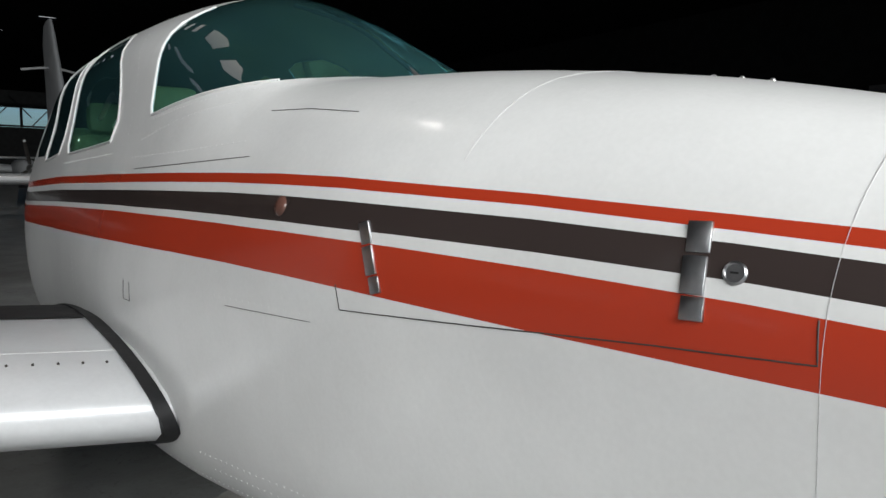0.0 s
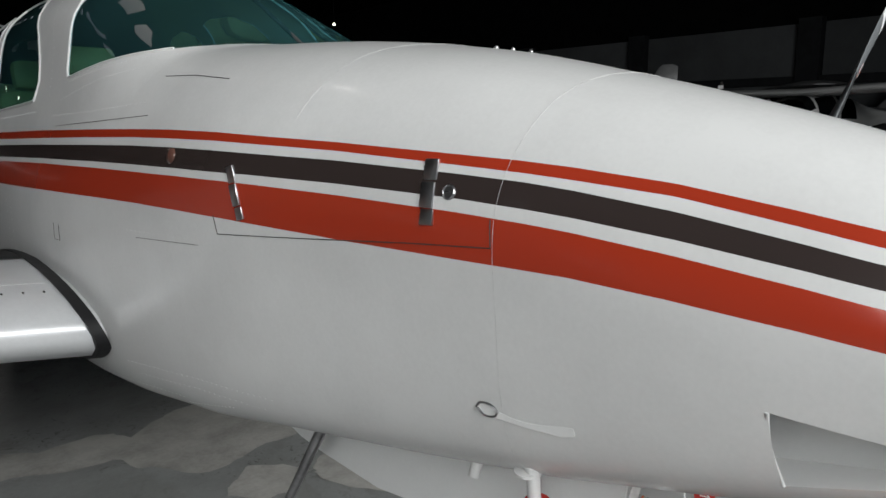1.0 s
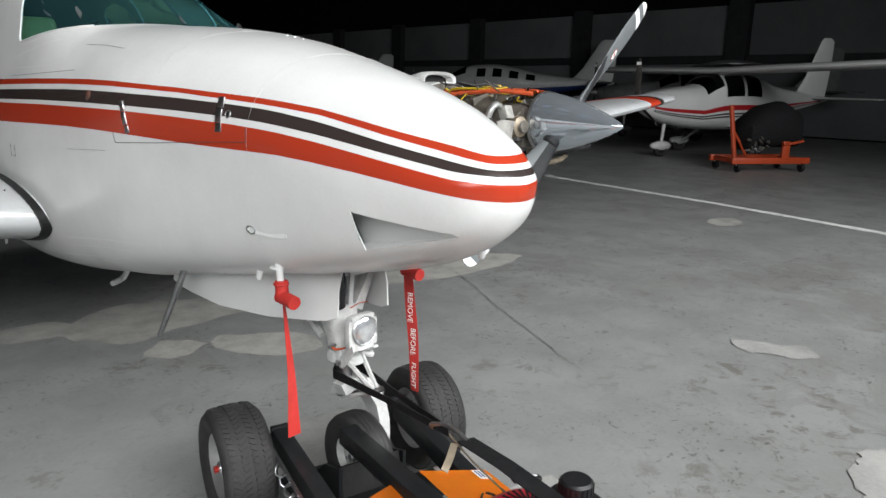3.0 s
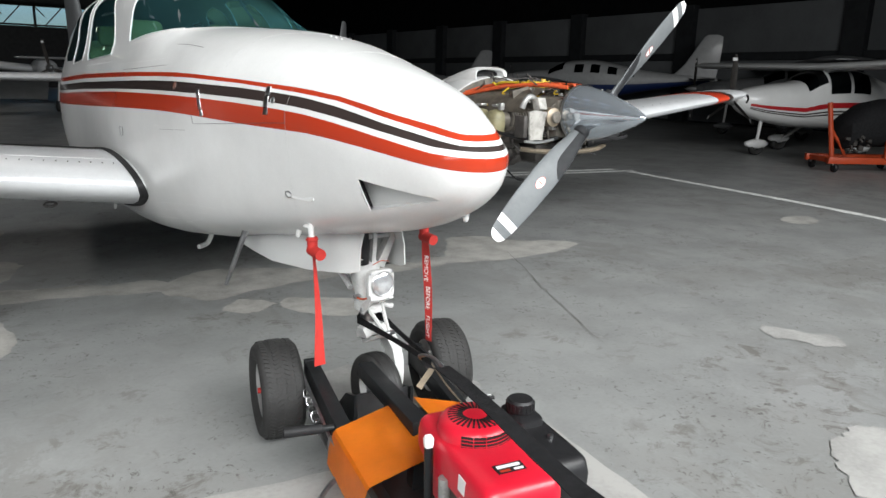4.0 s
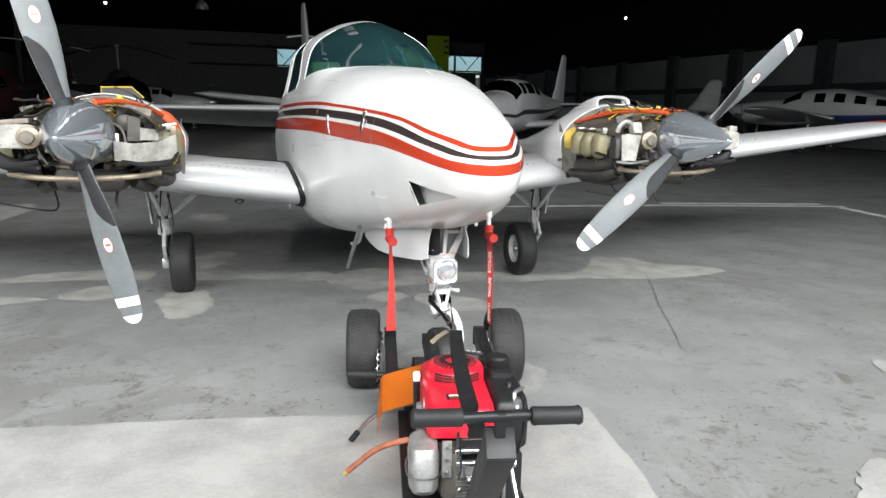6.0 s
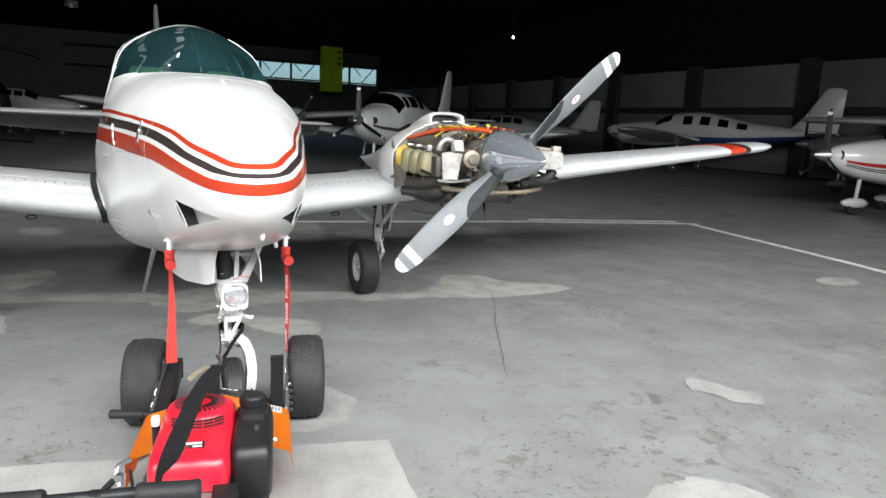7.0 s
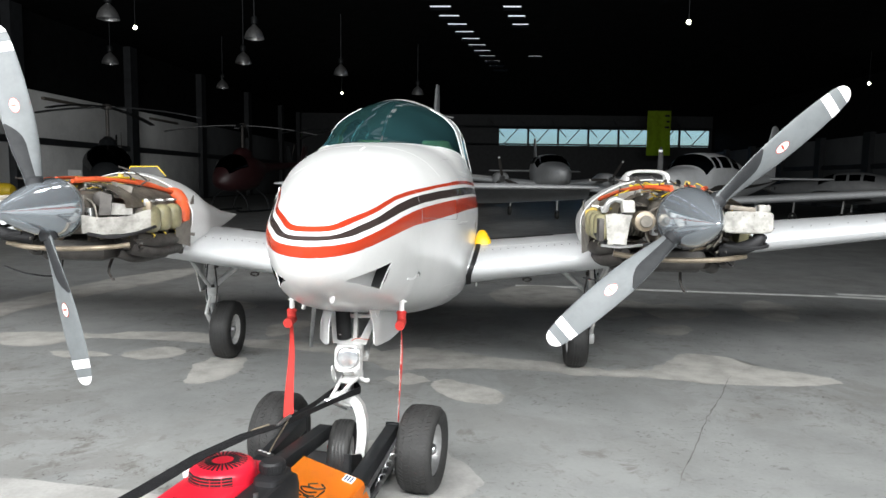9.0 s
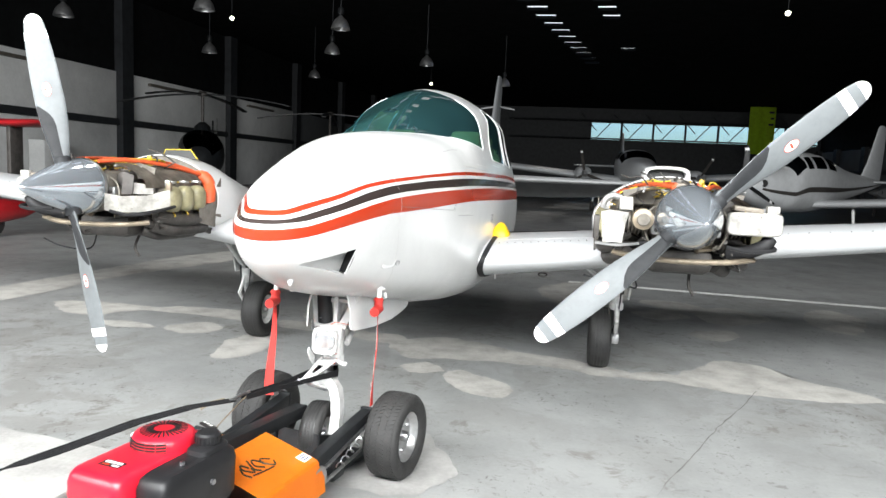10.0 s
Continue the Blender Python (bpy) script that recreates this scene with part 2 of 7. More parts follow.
E6 = zline("-.14:1.200 -0.056:1.2120 0.012:1.2224 0.163:1.2479 0.273:1.2636 0.418:1.2788 0.558:1.2888 0.632:1.2900 0.754:1.2918 1.005:1.2966 1.236:1.3054 1.343:1.3095 1.521:1.3130 1.730:1.3133 2.030:1.3079 2.489:1.2961 3.401:1.2666 4.66:1.23")
STRIPES = [(E2, E1, (0.35, 0.034, 0.014)), (E4, E3, (0.035, 0.026, 0.024)), (E6, E5, (0.36, 0.035, 0.014))]
m_livery = livery_material()
m_floor = floor_material()


def glass_material(name, tint, gloss=0.05, film=0.0, haze_tint=(0.2, 0.5, 0.5)):
    mat = bpy.data.materials.new(name)
    mat.use_nodes = True
    nt = mat.node_tree
    nt.nodes.remove(nt.nodes["Principled BSDF"])
    tr, gl, fr, mx = nt.nodes.new("ShaderNodeBsdfTransparent"), nt.nodes.new("ShaderNodeBsdfGlossy"), nt.nodes.new("ShaderNodeFresnel"), nt.nodes.new("ShaderNodeMixShader")
    tr.inputs[0].default_value = (*tint, 1)
    gl.inputs["Roughness"].default_value = gloss
    fr.inputs[0].default_value = 1.5
    nt.links.new(fr.outputs[0], mx.inputs[0])
    df, thin = nt.nodes.new("ShaderNodeBsdfDiffuse"), nt.nodes.new("ShaderNodeMixShader")  # a thin diffuse film that paints in the glass's hazy reflections
    df.inputs[0].default_value, thin.inputs[0].default_value = (*haze_tint, 1), film
    nt.links.new(tr.outputs[0], thin.inputs[1])
    nt.links.new(df.outputs[0], thin.inputs[2])
    nt.links.new(thin.outputs[0], mx.inputs[1])
    nt.links.new(gl.outputs[0], mx.inputs[2])
    nt.links.new(mx.outputs[0], nt.nodes["Material Output"].inputs[0])
    return mat


m_glass = glass_material("teal_tinted_acrylic", (0.07, 0.27, 0.32), 0.015, 0.055, (0.17, 0.50, 0.55))
m_dglass = glass_material("dark_tinted_acrylic", (0.05, 0.06, 0.065), 0.05)
m_pane = glass_material("pale_window_glass", (0.62, 0.83, 1.0), 0.05)
m_bulb = bpy.data.materials.new("lit_bulb")
m_bulb.use_nodes = True
m_bulb.node_tree.nodes["Principled BSDF"].inputs["Emission Color"].default_value = (1, 1, 0.75, 1)
m_bulb.node_tree.nodes["Principled BSDF"].inputs["Emission Strength"].default_value = 12.0


# ---- mesh helpers ----
IN_WORLD = set()


def part(name, bm, mat, parent=None, label="", sharp=40):
    """Links a bmesh as one mesh object under a thing or a part; its vertices are in the thing's own frame."""
    me = bpy.data.meshes.new(name)
    bmesh.ops.recalc_face_normals(bm, faces=bm.faces)
    bm.to_mesh(me)
    bm.free()
    for p in me.polygons:
        p.use_smooth = True
    me.set_sharp_from_angle(angle=radians(sharp))
    me.materials.append(mat)
    ob = new(name, me)
    if parent is not None:
        ob.parent = parent
        if parent.name in IN_WORLD:
            ob.matrix_parent_inverse = parent.matrix_basis.inverted()
    if label:
        tagged(ob, label)
    return ob


def thing(name, at, label, category, group="", kind="", local=False):
    """An Empty at a thing's base. local: its parts are built round the Empty, else in world metres."""
    ob = new(name)
    ob.empty_display_size = 0.1
    ob.matrix_basis = at if isinstance(at, Matrix) else Matrix.Translation(at)
    if not local:
        IN_WORLD.add(ob.name)
    return tagged(ob, label, category, group, kind)


def V(*a):
    return Vector(a)


def frame_of(p0, p1):
    d = Vector(p1) - Vector(p0)
    return Matrix.Translation(p0) @ d.to_track_quat("Z", "Y").to_matrix().to_4x4(), d.length


def box(bm, c, s, m=None, bevel=0.0, seg=2):
    mat = Matrix.Translation(c) @ (m or Matrix()) @ Matrix.Diagonal((*s, 1))
    got = bmesh.ops.create_cube(bm, size=1.0, matrix=mat)
    if bevel:
        edges = {e for v in got["verts"] for e in v.link_edges}
        bmesh.ops.bevel(bm, geom=list(edges), offset=bevel, segments=seg, profile=0.5, affect="EDGES")
    return bm


def cyl(bm, p0, p1, r0, r1=None, seg=16, bevel=0.0):
    m, h = frame_of(p0, p1)
    r1 = r0 if r1 is None else r1
    prof = [(0, 0), (r0, 0), (r1, h), (0, h)] if not bevel else [(0, 0), (r0 - bevel, 0), (r0, bevel), (r1, h - bevel), (r1 - bevel, h), (0, h)]
    return lathe(bm, prof, m, seg)


def lathe(bm, prof, m=None, seg=24):
    """Turns (radius, height) pairs round the local z axis of m."""
    m = m or Matrix()
    rings = []
    for r, h in prof:
        if r < 1e-6:
            rings.append([bm.verts.new(m @ V(0, 0, h))])
        else:
            rings.append([bm.verts.new(m @ V(r * math.cos(2 * math.pi * k / seg), r * math.sin(2 * math.pi * k / seg), h)) for k in range(seg)])
    for a, b in zip(rings, rings[1:]):
        for k in range(seg):
            q = (k + 1) % seg
            if len(a) == 1 and len(b) > 1:
                bm.faces.new((a[0], b[k], b[q]))
            elif len(b) == 1 and len(a) > 1:
                bm.faces.new((a[k], a[q], b[0]))
            elif len(a) > 1:
                bm.faces.new((a[k], a[q], b[q], b[k]))
    return bm


def loft(bm, rings, caps=True, closed=True):
    rows = [[bm.verts.new(p) for p in r] for r in rings]
    n = len(rows[0])
    for a, b in zip(rows, rows[1:]):
        for k in range(n if closed else n - 1):
            q = (k + 1) % n
            bm.faces.new((a[k], a[q], b[q], b[k]))
    if caps and closed:
        bm.faces.new(rows[0])
        bm.faces.new(rows[-1])
    return bm


def tube(bm, pts, r, seg=8, smooth=6):
    """A round tube along a smooth line through pts; r may be one radius or one for each end."""
    pts = [Vector(p) for p in pts]
    if smooth and len(pts) > 2:
        out = []
        ext = [pts[0] * 2 - pts[1]] + pts + [pts[-1] * 2 - pts[-2]]
        for i in range(1, len(ext) - 2):
            p0, p1, p2, p3 = ext[i - 1:i + 3]
            for s in range(smooth):
                t = s / smooth
                out.append(0.5 * (2 * p1 + (p2 - p0) * t + (2 * p0 - 5 * p1 + 4 * p2 - p3) * t * t + (3 * p1 - p0 - 3 * p2 + p3) * t ** 3))
        pts = out + [pts[-1]]
    rings = []
    up = None
    for i, p in enumerate(pts):
        d = (pts[min(i + 1, len(pts) - 1)] - pts[max(i - 1, 0)]).normalized()
        if up is None:
            up = d.orthogonal().normalized()
        up = (up - d * up.dot(d)).normalized()
        side = d.cross(up)
        rad = r if not isinstance(r, tuple) else r[0] + (r[1] - r[0]) * i / (len(pts) - 1)
        rings.append([p + rad * (up * math.cos(2 * math.pi * k / seg) + side * math.sin(2 * math.pi * k / seg)) for k in range(seg)])
    return loft(bm, rings)


def ribbon(bm, pts, w, thick, side):
    """A flat strap along pts, w wide in the direction side."""
    pts = [Vector(p) for p in pts]
    rings = []
    for i, p in enumerate(pts):
        d = (pts[min(i + 1, len(pts) - 1)] - pts[max(i - 1, 0)]).normalized()
        s = Vector(side[i] if isinstance(side, list) else side)
        s = (s - d * s.dot(d)).normalized()
        n = d.cross(s)
        ww = w[i] if isinstance(w, list) else w
        rings.append([p + s * ww / 2 + n * thick / 2, p - s * ww / 2 + n * thick / 2, p - s * ww / 2 - n * thick / 2, p + s * ww / 2 - n * thick / 2])
    return loft(bm, rings)


def plate(bm, pts, thick):
    """A flat polygon of 3D points given some thickness along its normal."""
    pts = [Vector(p) for p in pts]
    n = Vector((0, 0, 0))
    for a, b in zip(pts, pts[1:] + pts[:1]):
        n += a.cross(b)
    n.normalize()
    return loft(bm, [[p + n * thick / 2 for p in pts], [p - n * thick / 2 for p in pts]])


def ball(bm, c, r, seg=12):
    s = r if isinstance(r, tuple) else (r, r, r)
    bmesh.ops.create_uvsphere(bm, u_segments=seg, v_segments=max(6, seg // 2), radius=1.0, matrix=Matrix.Translation(c) @ Matrix.Diagonal((*s, 1)))
    return bm


def B():
    return bmesh.new()


def oval(w, h, n, e=2.0, cx=0.0, cz=0.0):
    """Points of a superellipse of half sizes w and h."""
    out = []
    for k in range(n):
        a = 2 * math.pi * k / n
        c, s = math.cos(a), math.sin(a)
        out.append((cx + w * math.copysign(abs(c) ** (2 / e), c), cz + h * math.copysign(abs(s) ** (2 / e), s)))
    return out


def foil(chord, thick, n=14):
    """Half-and-half airfoil: (distance from the leading edge, height) pairs, all round."""
    up, lo = [], []
    for k in range(n + 1):
        x = 0.5 * (1 - math.cos(math.pi * k / n))
        t = 5 * thick * (0.2969 * math.sqrt(x) - 0.126 * x - 0.3516 * x * x + 0.2843 * x ** 3 - 0.1036 * x ** 4)
        c = 0.08 * thick * 4 * x * (1 - x)
        up.append((x * chord, (c + t) * chord))
        lo.append((x * chord, (c - t) * chord))
    return up[::-1] + lo[1:-1]


# ---- hangar ----
X0, X1, Y0, Y1, ROOF = -18.0, 24.5, -5.6, 70.0, 8.2


def slab(name, c, s, mat, kind="structure", label="", category=""):
    return tagged(part(name, box(B(), c, s), mat), label, category, kind=kind)


def build_floor():
    bm = B()
    box(bm, ((X0 + X1) / 2, (Y0 + Y1) / 2, -0.1), (X1 - X0, Y1 - Y0, 0.2))
    tagged(part("floor", bm, m_floor), "worn grey painted concrete hangar floor with scuffs", "floor", kind="structure")
    bm = B()
    box(bm, (0, -56, -0.12), (400, 100.8, 0.2))
    tagged(part("ground", bm, m_slab), "pale concrete apron outside the hangar door", "ground", kind="structure")


def blob(pts, jag=0.05, steps=9):
    """A wavering outline through a few corners."""
    out = []
    pts = [Vector((*p, 0)) for p in pts]
    n = len(pts)
    for i in range(n):
        p0, p1, p2, p3 = pts[i - 1], pts[i], pts[(i + 1) % n], pts[(i + 2) % n]
        for s in range(steps):
            t = s / steps
            q = 0.5 * (2 * p1 + (p2 - p0) * t + (2 * p0 - 5 * p1 + 4 * p2 - p3) * t * t + (3 * p1 - p0 - 3 * p2 + p3) * t ** 3)
            w = noise.noise_vector(q * 6.0) * jag + noise.noise_vector(q * 24.0) * jag * 0.4
            out.append((q.x + w.x, q.y + w.y))
    return out


def floor_patch(name, pts, mat, label, category, z=0.003, jag=0.055):
    bm = B()
    f = bm.faces.new([bm.verts.new((x, y, z)) for x, y in blob(pts, jag)])
    bmesh.ops.triangulate(bm, faces=[f])
    bm.normal_update()
    bmesh.ops.reverse_faces(bm, faces=[q for q in bm.faces if q.normal.z < 0])
    return tagged(part(name, bm, mat), label, category, "floor patches", "structure")


def xy(text):
    return [tuple(float(c) for c in p.split(",")) for p in text.split()]


def glide_points(pts, q):
    """The point at the fraction q along a run of points."""
    f = q * (len(pts) - 1)
    i = min(int(f), len(pts) - 2)
    return pts[i].lerp(pts[i + 1], f - i)


def build_patches():
    L = "pale bare concrete repair patch in the grey floor paint"
    for n, t in enumerate(("-.35,3.2 -.04,2.78 .28,2.83 .99,2.86 1.54,2.73 1.7,2.9 1.24,3.11 .7,3.28 .2,3.54 -.06,3.42", "1.6,2.74 1.93,2.74 2.56,2.6 3.27,2.66 3.42,2.8 2.98,3.17 2.77,3.46 2.4,3.47 2.1,3.05 1.75,2.92", "-.2,3.42 -.73,3.53 -1.08,3.66 -1.46,3.66 -1.4,3.39 -.91,3.32 -.33,3.15",
              "-3.9,3.67 -3.4,3.78 -2.9,3.74 -2.6,3.88 -2.05,3.89 -1.7,3.75 -1.75,3.5 -2,3.52 -2.85,3.56 -3.25,3.19 -3.75,3.4",
              "-1.52,2.34 -1.59,2.93 -1.28,2.98 -1.21,2.5 -1.38,2.27", "-2.34,3.05 -2.1,3.3 -1.85,3.2 -1.93,2.94 -2.19,2.88",
              "-3,3.05 -2.75,3.1 -2.4,2.98 -2.7,2.88", ".3,2.43 .45,2.55 .79,2.2 .76,2 .47,2.07", "-.04,2.49 .1,2.68 .3,2.52 .16,2.39",
              "-1.62,6.96 -1.39,7.15 -1.1,6.74 -1.39,6.41", "-1.42,4.2 -1.29,4.52 -1.05,4.46 -1.1,4.05 -1.31,3.77", "-1.59,5.5 -1.37,5.8 -1.08,5.96 -1.1,5.6 -1.45,5.29",
              "6.48,2.48 6.93,2.39 6.6,2.1 6.3,2.2",
              "0.8,6.5 1.15,7.2 1.49,7.35 2.0,7.0 1.74,5.76 1.16,5.5", "2.35,4.5 2.7,4.78 2.85,4.55 2.6,4.25", "2.05,6.2 2.5,6.3 2.80,5.95 2.66,5.65 2.25,5.75",
              "2.73,5.87 3.06,6.11 3.4,5.6 2.85,5.03 2.6,5.4", "1.9,5.4 2.3,5.7 2.5,5.3 2.1,5.1", "-2.6,5.2 -2.2,5.6 -1.9,5.2 -2.3,4.9",
              "-5.0,2.6 -4.95,4.2 -4.85,5.3 -4.72,6.6 -4.5,7.6 -4.05,8.5 -3.75,8.3 -3.75,7.3 -4.0,6.3 -4.3,5.2 -4.35,3.9 -4.5,2.6", "3.85,5.95 4.2,6.5 4.5,6.1 4.35,5.5 4.05,5.05 3.8,5.4")):
        floor_patch("floor_patch", xy(t), m_patch, L, "floor patch", z=0.0020 + 0.00012 * n)
    floor_patch("bare_floor_bay", xy("-3.8,.9 -1.96,.68 -1.2,.58 -.54,.46 .0,.375 .35,.32 .60,.275 .66,.262 .672,.255 .668,.23 .655,.15 .60,-.3 .53,-.7 .42,-1.6 .3,-3.2 -1.2,-3.4 -3,-3.3 -3.9,-1.5"), m_slab,
                "pale unpainted concrete strip by the hangar door", "floor patch", z=0.0012, jag=0.014)
    floor_patch("floor_patch", xy("-.1,1.2 .35,1.25 .62,.9 .6,.55 .3,.45 -.1,.6"), m_faint, L, "floor patch", z=0.0046)
    for n, t in enumerate(("2.67,.45 2.8,.43 2.96,.12 2.8,.03 2.63,.24", "1.28,-.85 1.55,-.6 1.81,-.52 2.0,-.78 2.3,-1.4 1.9,-1.9 1.5,-1.6")):
        floor_patch("floor_patch", xy(t), m_slab, L, "floor patch", z=0.0046 + 0.0002 * n, jag=0.08)
    for pts, w in (([V(2.62, 2.86, 0), V(2.37, 2.33, 0), V(2.12, 1.86, 0), V(1.92, 1.42, 0), V(1.75, 1.06, 0), V(1.62, .78, 0)], .006),):
        bm = B()
        rows = []
        for i in range(61):
            c = glide_points(pts, i / 60)
            h = w * (.35 + .65 * abs(noise.noise(c * 7.0)) * 2) * min(1, i / 8, (60 - i) / 8 + .05)
            wave = .012 * noise.noise(c * 9.0 + V(3, 0, 0))
            rows.append([c + V(wave - h, 0, .0052), c + V(wave + h, 0, .0052)])
        loft(bm, rows, caps=False, closed=False)
        tagged(part("floor_crack", bm, m_crack), "fine dark crack in the painted floor", "floor crack", kind="structure")
    bm = B()
    for p, q in (((8.33, 6.36), (7.85, 3.0)), ((7.85, 3.0), (7.4, .9)), ((7.4, .9), (6.6, -3.0)), ((1.2, 7.35), (5.5, 6.92)), ((5.5, 6.92), (8.5, 6.32)), ((5.6, 7.15), (8.3, 6.62))):
        a, b = Vector((*p, 0)), Vector((*q, 0))
        s = (b - a).normalized().cross(V(0, 0, 1)) * 0.075
        n = 40
        rows = []
        for i in range(n + 1):
            c = a.lerp(b, i / n)
            w = 1 + 0.25 * noise.noise(c * 5.0)
            rows.append([c + s * w + V(0, 0, 0.0025), c - s * w + V(0, 0, 0.0025)])
        loft(bm, rows, caps=False, closed=False)
    tagged(part("floor_line", bm, m_line), "worn white painted guide lines on the floor", "floor line", kind="structure")


def build_shell():
    # side walls: white panels between dark columns and girts, on a plain sheet
    for name, x, sgn, ys in (("wall_west", X0, 1, [-5.2, 5.7, 15.2, 24.8, 34.3, 43.8, 53.4, 63, 69.6]), ("wall_east", X1, -1, [-5.2, -2.1, 4.1, 10.4, 17.2, 23.4, 29.4, 35, 41, 47, 53, 59, 65, 69.6])):
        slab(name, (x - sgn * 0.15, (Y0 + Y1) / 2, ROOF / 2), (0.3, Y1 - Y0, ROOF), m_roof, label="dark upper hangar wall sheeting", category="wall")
        for k, y in enumerate(ys):
            top = ROOF if sgn > 0 else 4.7
            slab(name.replace("wall", "column"), (x + sgn * 0.2, y, top / 2), (0.38, 0.75, top), m_col, label="dark steel wall column", category="column")
            if k + 1 < len(ys):
                y2 = ys[k + 1]
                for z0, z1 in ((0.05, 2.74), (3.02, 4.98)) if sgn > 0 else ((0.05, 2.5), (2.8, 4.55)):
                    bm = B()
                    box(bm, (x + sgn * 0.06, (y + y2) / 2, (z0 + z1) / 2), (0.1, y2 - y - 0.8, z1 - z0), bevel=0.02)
                    # west panels beyond y 42 are coloured darker, as daylight fades there
                    tagged(part(name.replace("wall", "wall_panel"), bm, m_wallp if sgn > 0 and y < 42 else m_walle), "white wall cladding panel, painted grey for shade far back" if sgn > 0 else "dim grey wall cladding panel", "wall panel", "wall panels", "structure")
                slab(name.replace("wall", "girt"), (x + sgn * 0.14, (y + y2) / 2, 2.88 if sgn > 0 else 2.65), (0.22, y2 - y - 0.78, 0.27), m_col, label="dark steel wall girt", category="girt")
    # back wall with a high strip of windows
    wx0, wx1, wz0, wz1 = 2.84, 24.3, 5.12, 6.78
    mid = (X0 + X1) / 2
    bm = B()
    box(bm, (mid, Y1 + 0.15, wz0 / 2), (X1 - X0, 0.3, wz0))
    box(bm, (mid, Y1 + 0.15, (wz1 + ROOF) / 2), (X1 - X0, 0.3, ROOF - wz1))
    box(bm, ((X0 + wx0) / 2, Y1 + 0.15, (wz0 + wz1) / 2), (wx0 - X0, 0.3, wz1 - wz0))
    box(bm, ((X1 + wx1) / 2, Y1 + 0.15, (wz0 + wz1) / 2), (X1 - wx1, 0.3, wz1 - wz0))
    tagged(part("wall_north", bm, m_col), "dark far hangar wall", "wall", kind="structure")
    win = tagged(part("window_1", box(B(), ((wx0 + wx1) / 2, Y1 + 0.1, wz0 - 0.03), (wx1 - wx0 + 0.2, 0.34, 0.06)), m_col), "long strip of pale windows high in the far wall", "window", kind="structure")
    n = 7
    for k in range(n + 1):
        x = wx0 + (wx1 - wx0) * k / n
        part("mullion", box(B(), (x, Y1 + 0.05, (wz0 + wz1) / 2), (0.2, 0.16, wz1 - wz0)), m_col, win)
        if k < n:
            x2 = x + (wx1 - wx0) / n
            pane = part("pane", box(B(), ((x + x2) / 2, Y1 + 0.14, (wz0 + wz1) / 2), (x2 - x - 0.2, 0.02, wz1 - wz0)), m_pane, win)
            pane.visible_shadow = False
    bm = B()
    cyl(bm, (wx0 - 8, Y1 - 1.5, 6.9), (wx1 - .5, Y1 - 1.5, 6.9), 0.09, seg=6)
    cyl(bm, (wx0 - 8, Y1 - 1.5, 5.15), (wx1 - .5, Y1 - 1.5, 5.15), 0.08, seg=6)
    k = 0
    x = wx0 - 1.0
    while x < wx1 - 2:
        cyl(bm, (x, Y1 - 1.5, 5.15 if k % 2 else 7.6), (x + 1.55, Y1 - 1.5, 6.9 if k % 2 else 5.9), 0.05, seg=6)
        x, k = x + 1.55, k + 1
    tagged(part("roof_truss", bm, m_col), "dark lattice roof truss before the windows", "truss", kind="structure")
    # roof sheet with two lines of narrow gaps that let in the sky
    bm = B()
    z = ROOF
    def quad(a, b, c, d):
        if b - a > 1e-4 and d - c > 1e-4:
            box(bm, ((a + b) / 2, (c + d) / 2, z + 0.06), (b - a, d - c, 0.12))
    quad(X0 - 0.3, -7.0, Y0, Y1 + 0.3)
    quad(7.0, X1 + 0.3, Y0, Y1 + 0.3)
    y = Y0
    for k in range(-15, 12):
        c, d = 23.6 + 1.55 * k, 24.35 + 1.55 * k
        a1, a2 = -1.2 + 0.29 * k, 1.65 + 0.26 * k
        quad(-7.0, 7.0, y, c)
        cuts = [(a1 - 0.42, a1 + 0.42)] + ([(a2 - 0.36, a2 + 0.36)] if k in (1, 2, 3, 8) or k < 0 else [])
        x = -7.0
        for p, q in cuts:
            quad(x, p, c, d)
            x = q
        quad(x, 7.0, c, d)
        y = d
    quad(-7.0, 7.0, y, Y1 + 0.3)
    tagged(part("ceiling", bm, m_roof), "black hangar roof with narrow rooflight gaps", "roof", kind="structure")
    # front: jambs and lintel round the open door behind the camera
    bm = B()
    box(bm, (X0 + 1, Y0 - 0.15, ROOF / 2), (2.6, 0.3, ROOF))
    box(bm, (17.1, Y0 - 0.15, ROOF / 2), (15.2, 0.3, ROOF))
    box(bm, (-3.6, Y0 - 0.15, (6.7 + ROOF) / 2), (26.2, 0.3, ROOF - 6.7))
    tagged(part("wall_south", bm, m_col), "dark wall round the open hangar door", "wall", kind="structure")


def pendant(at):
    t = thing("pendant_lamp", Matrix.Translation(at), "unlit bell-shaped aluminium high-bay lamp hanging from roof", "lamp", "high-bay lamps", local=True)
    r = 0.30
    prof = [(0.05, 0.42), (0.10, 0.36), (0.17, 0.30), (0.24, 0.20), (0.285, 0.08), (r, 0.0), (r - 0.012, 0.0), (0.27, 0.08), (0.225, 0.20), (0.16, 0.29), (0.0, 0.33)]
    part("shade", lathe(B(), prof, seg=28), m_alu, t)
    part("housing", lathe(B(), [(0, 0.66), (0.085, 0.66), (0.1, 0.6), (0.1, 0.46), (0.05, 0.42), (0, 0.42)], seg=16), m_black, t)
    part("rod", cyl(B(), (0, 0, 0.64), (0, 0, ROOF - at[2]), 0.015, seg=6), m_col, t)
    part("bulb", ball(B(), (0, 0, 0.16), (0.07, 0.07, 0.12)), m_lens, t)
    return t


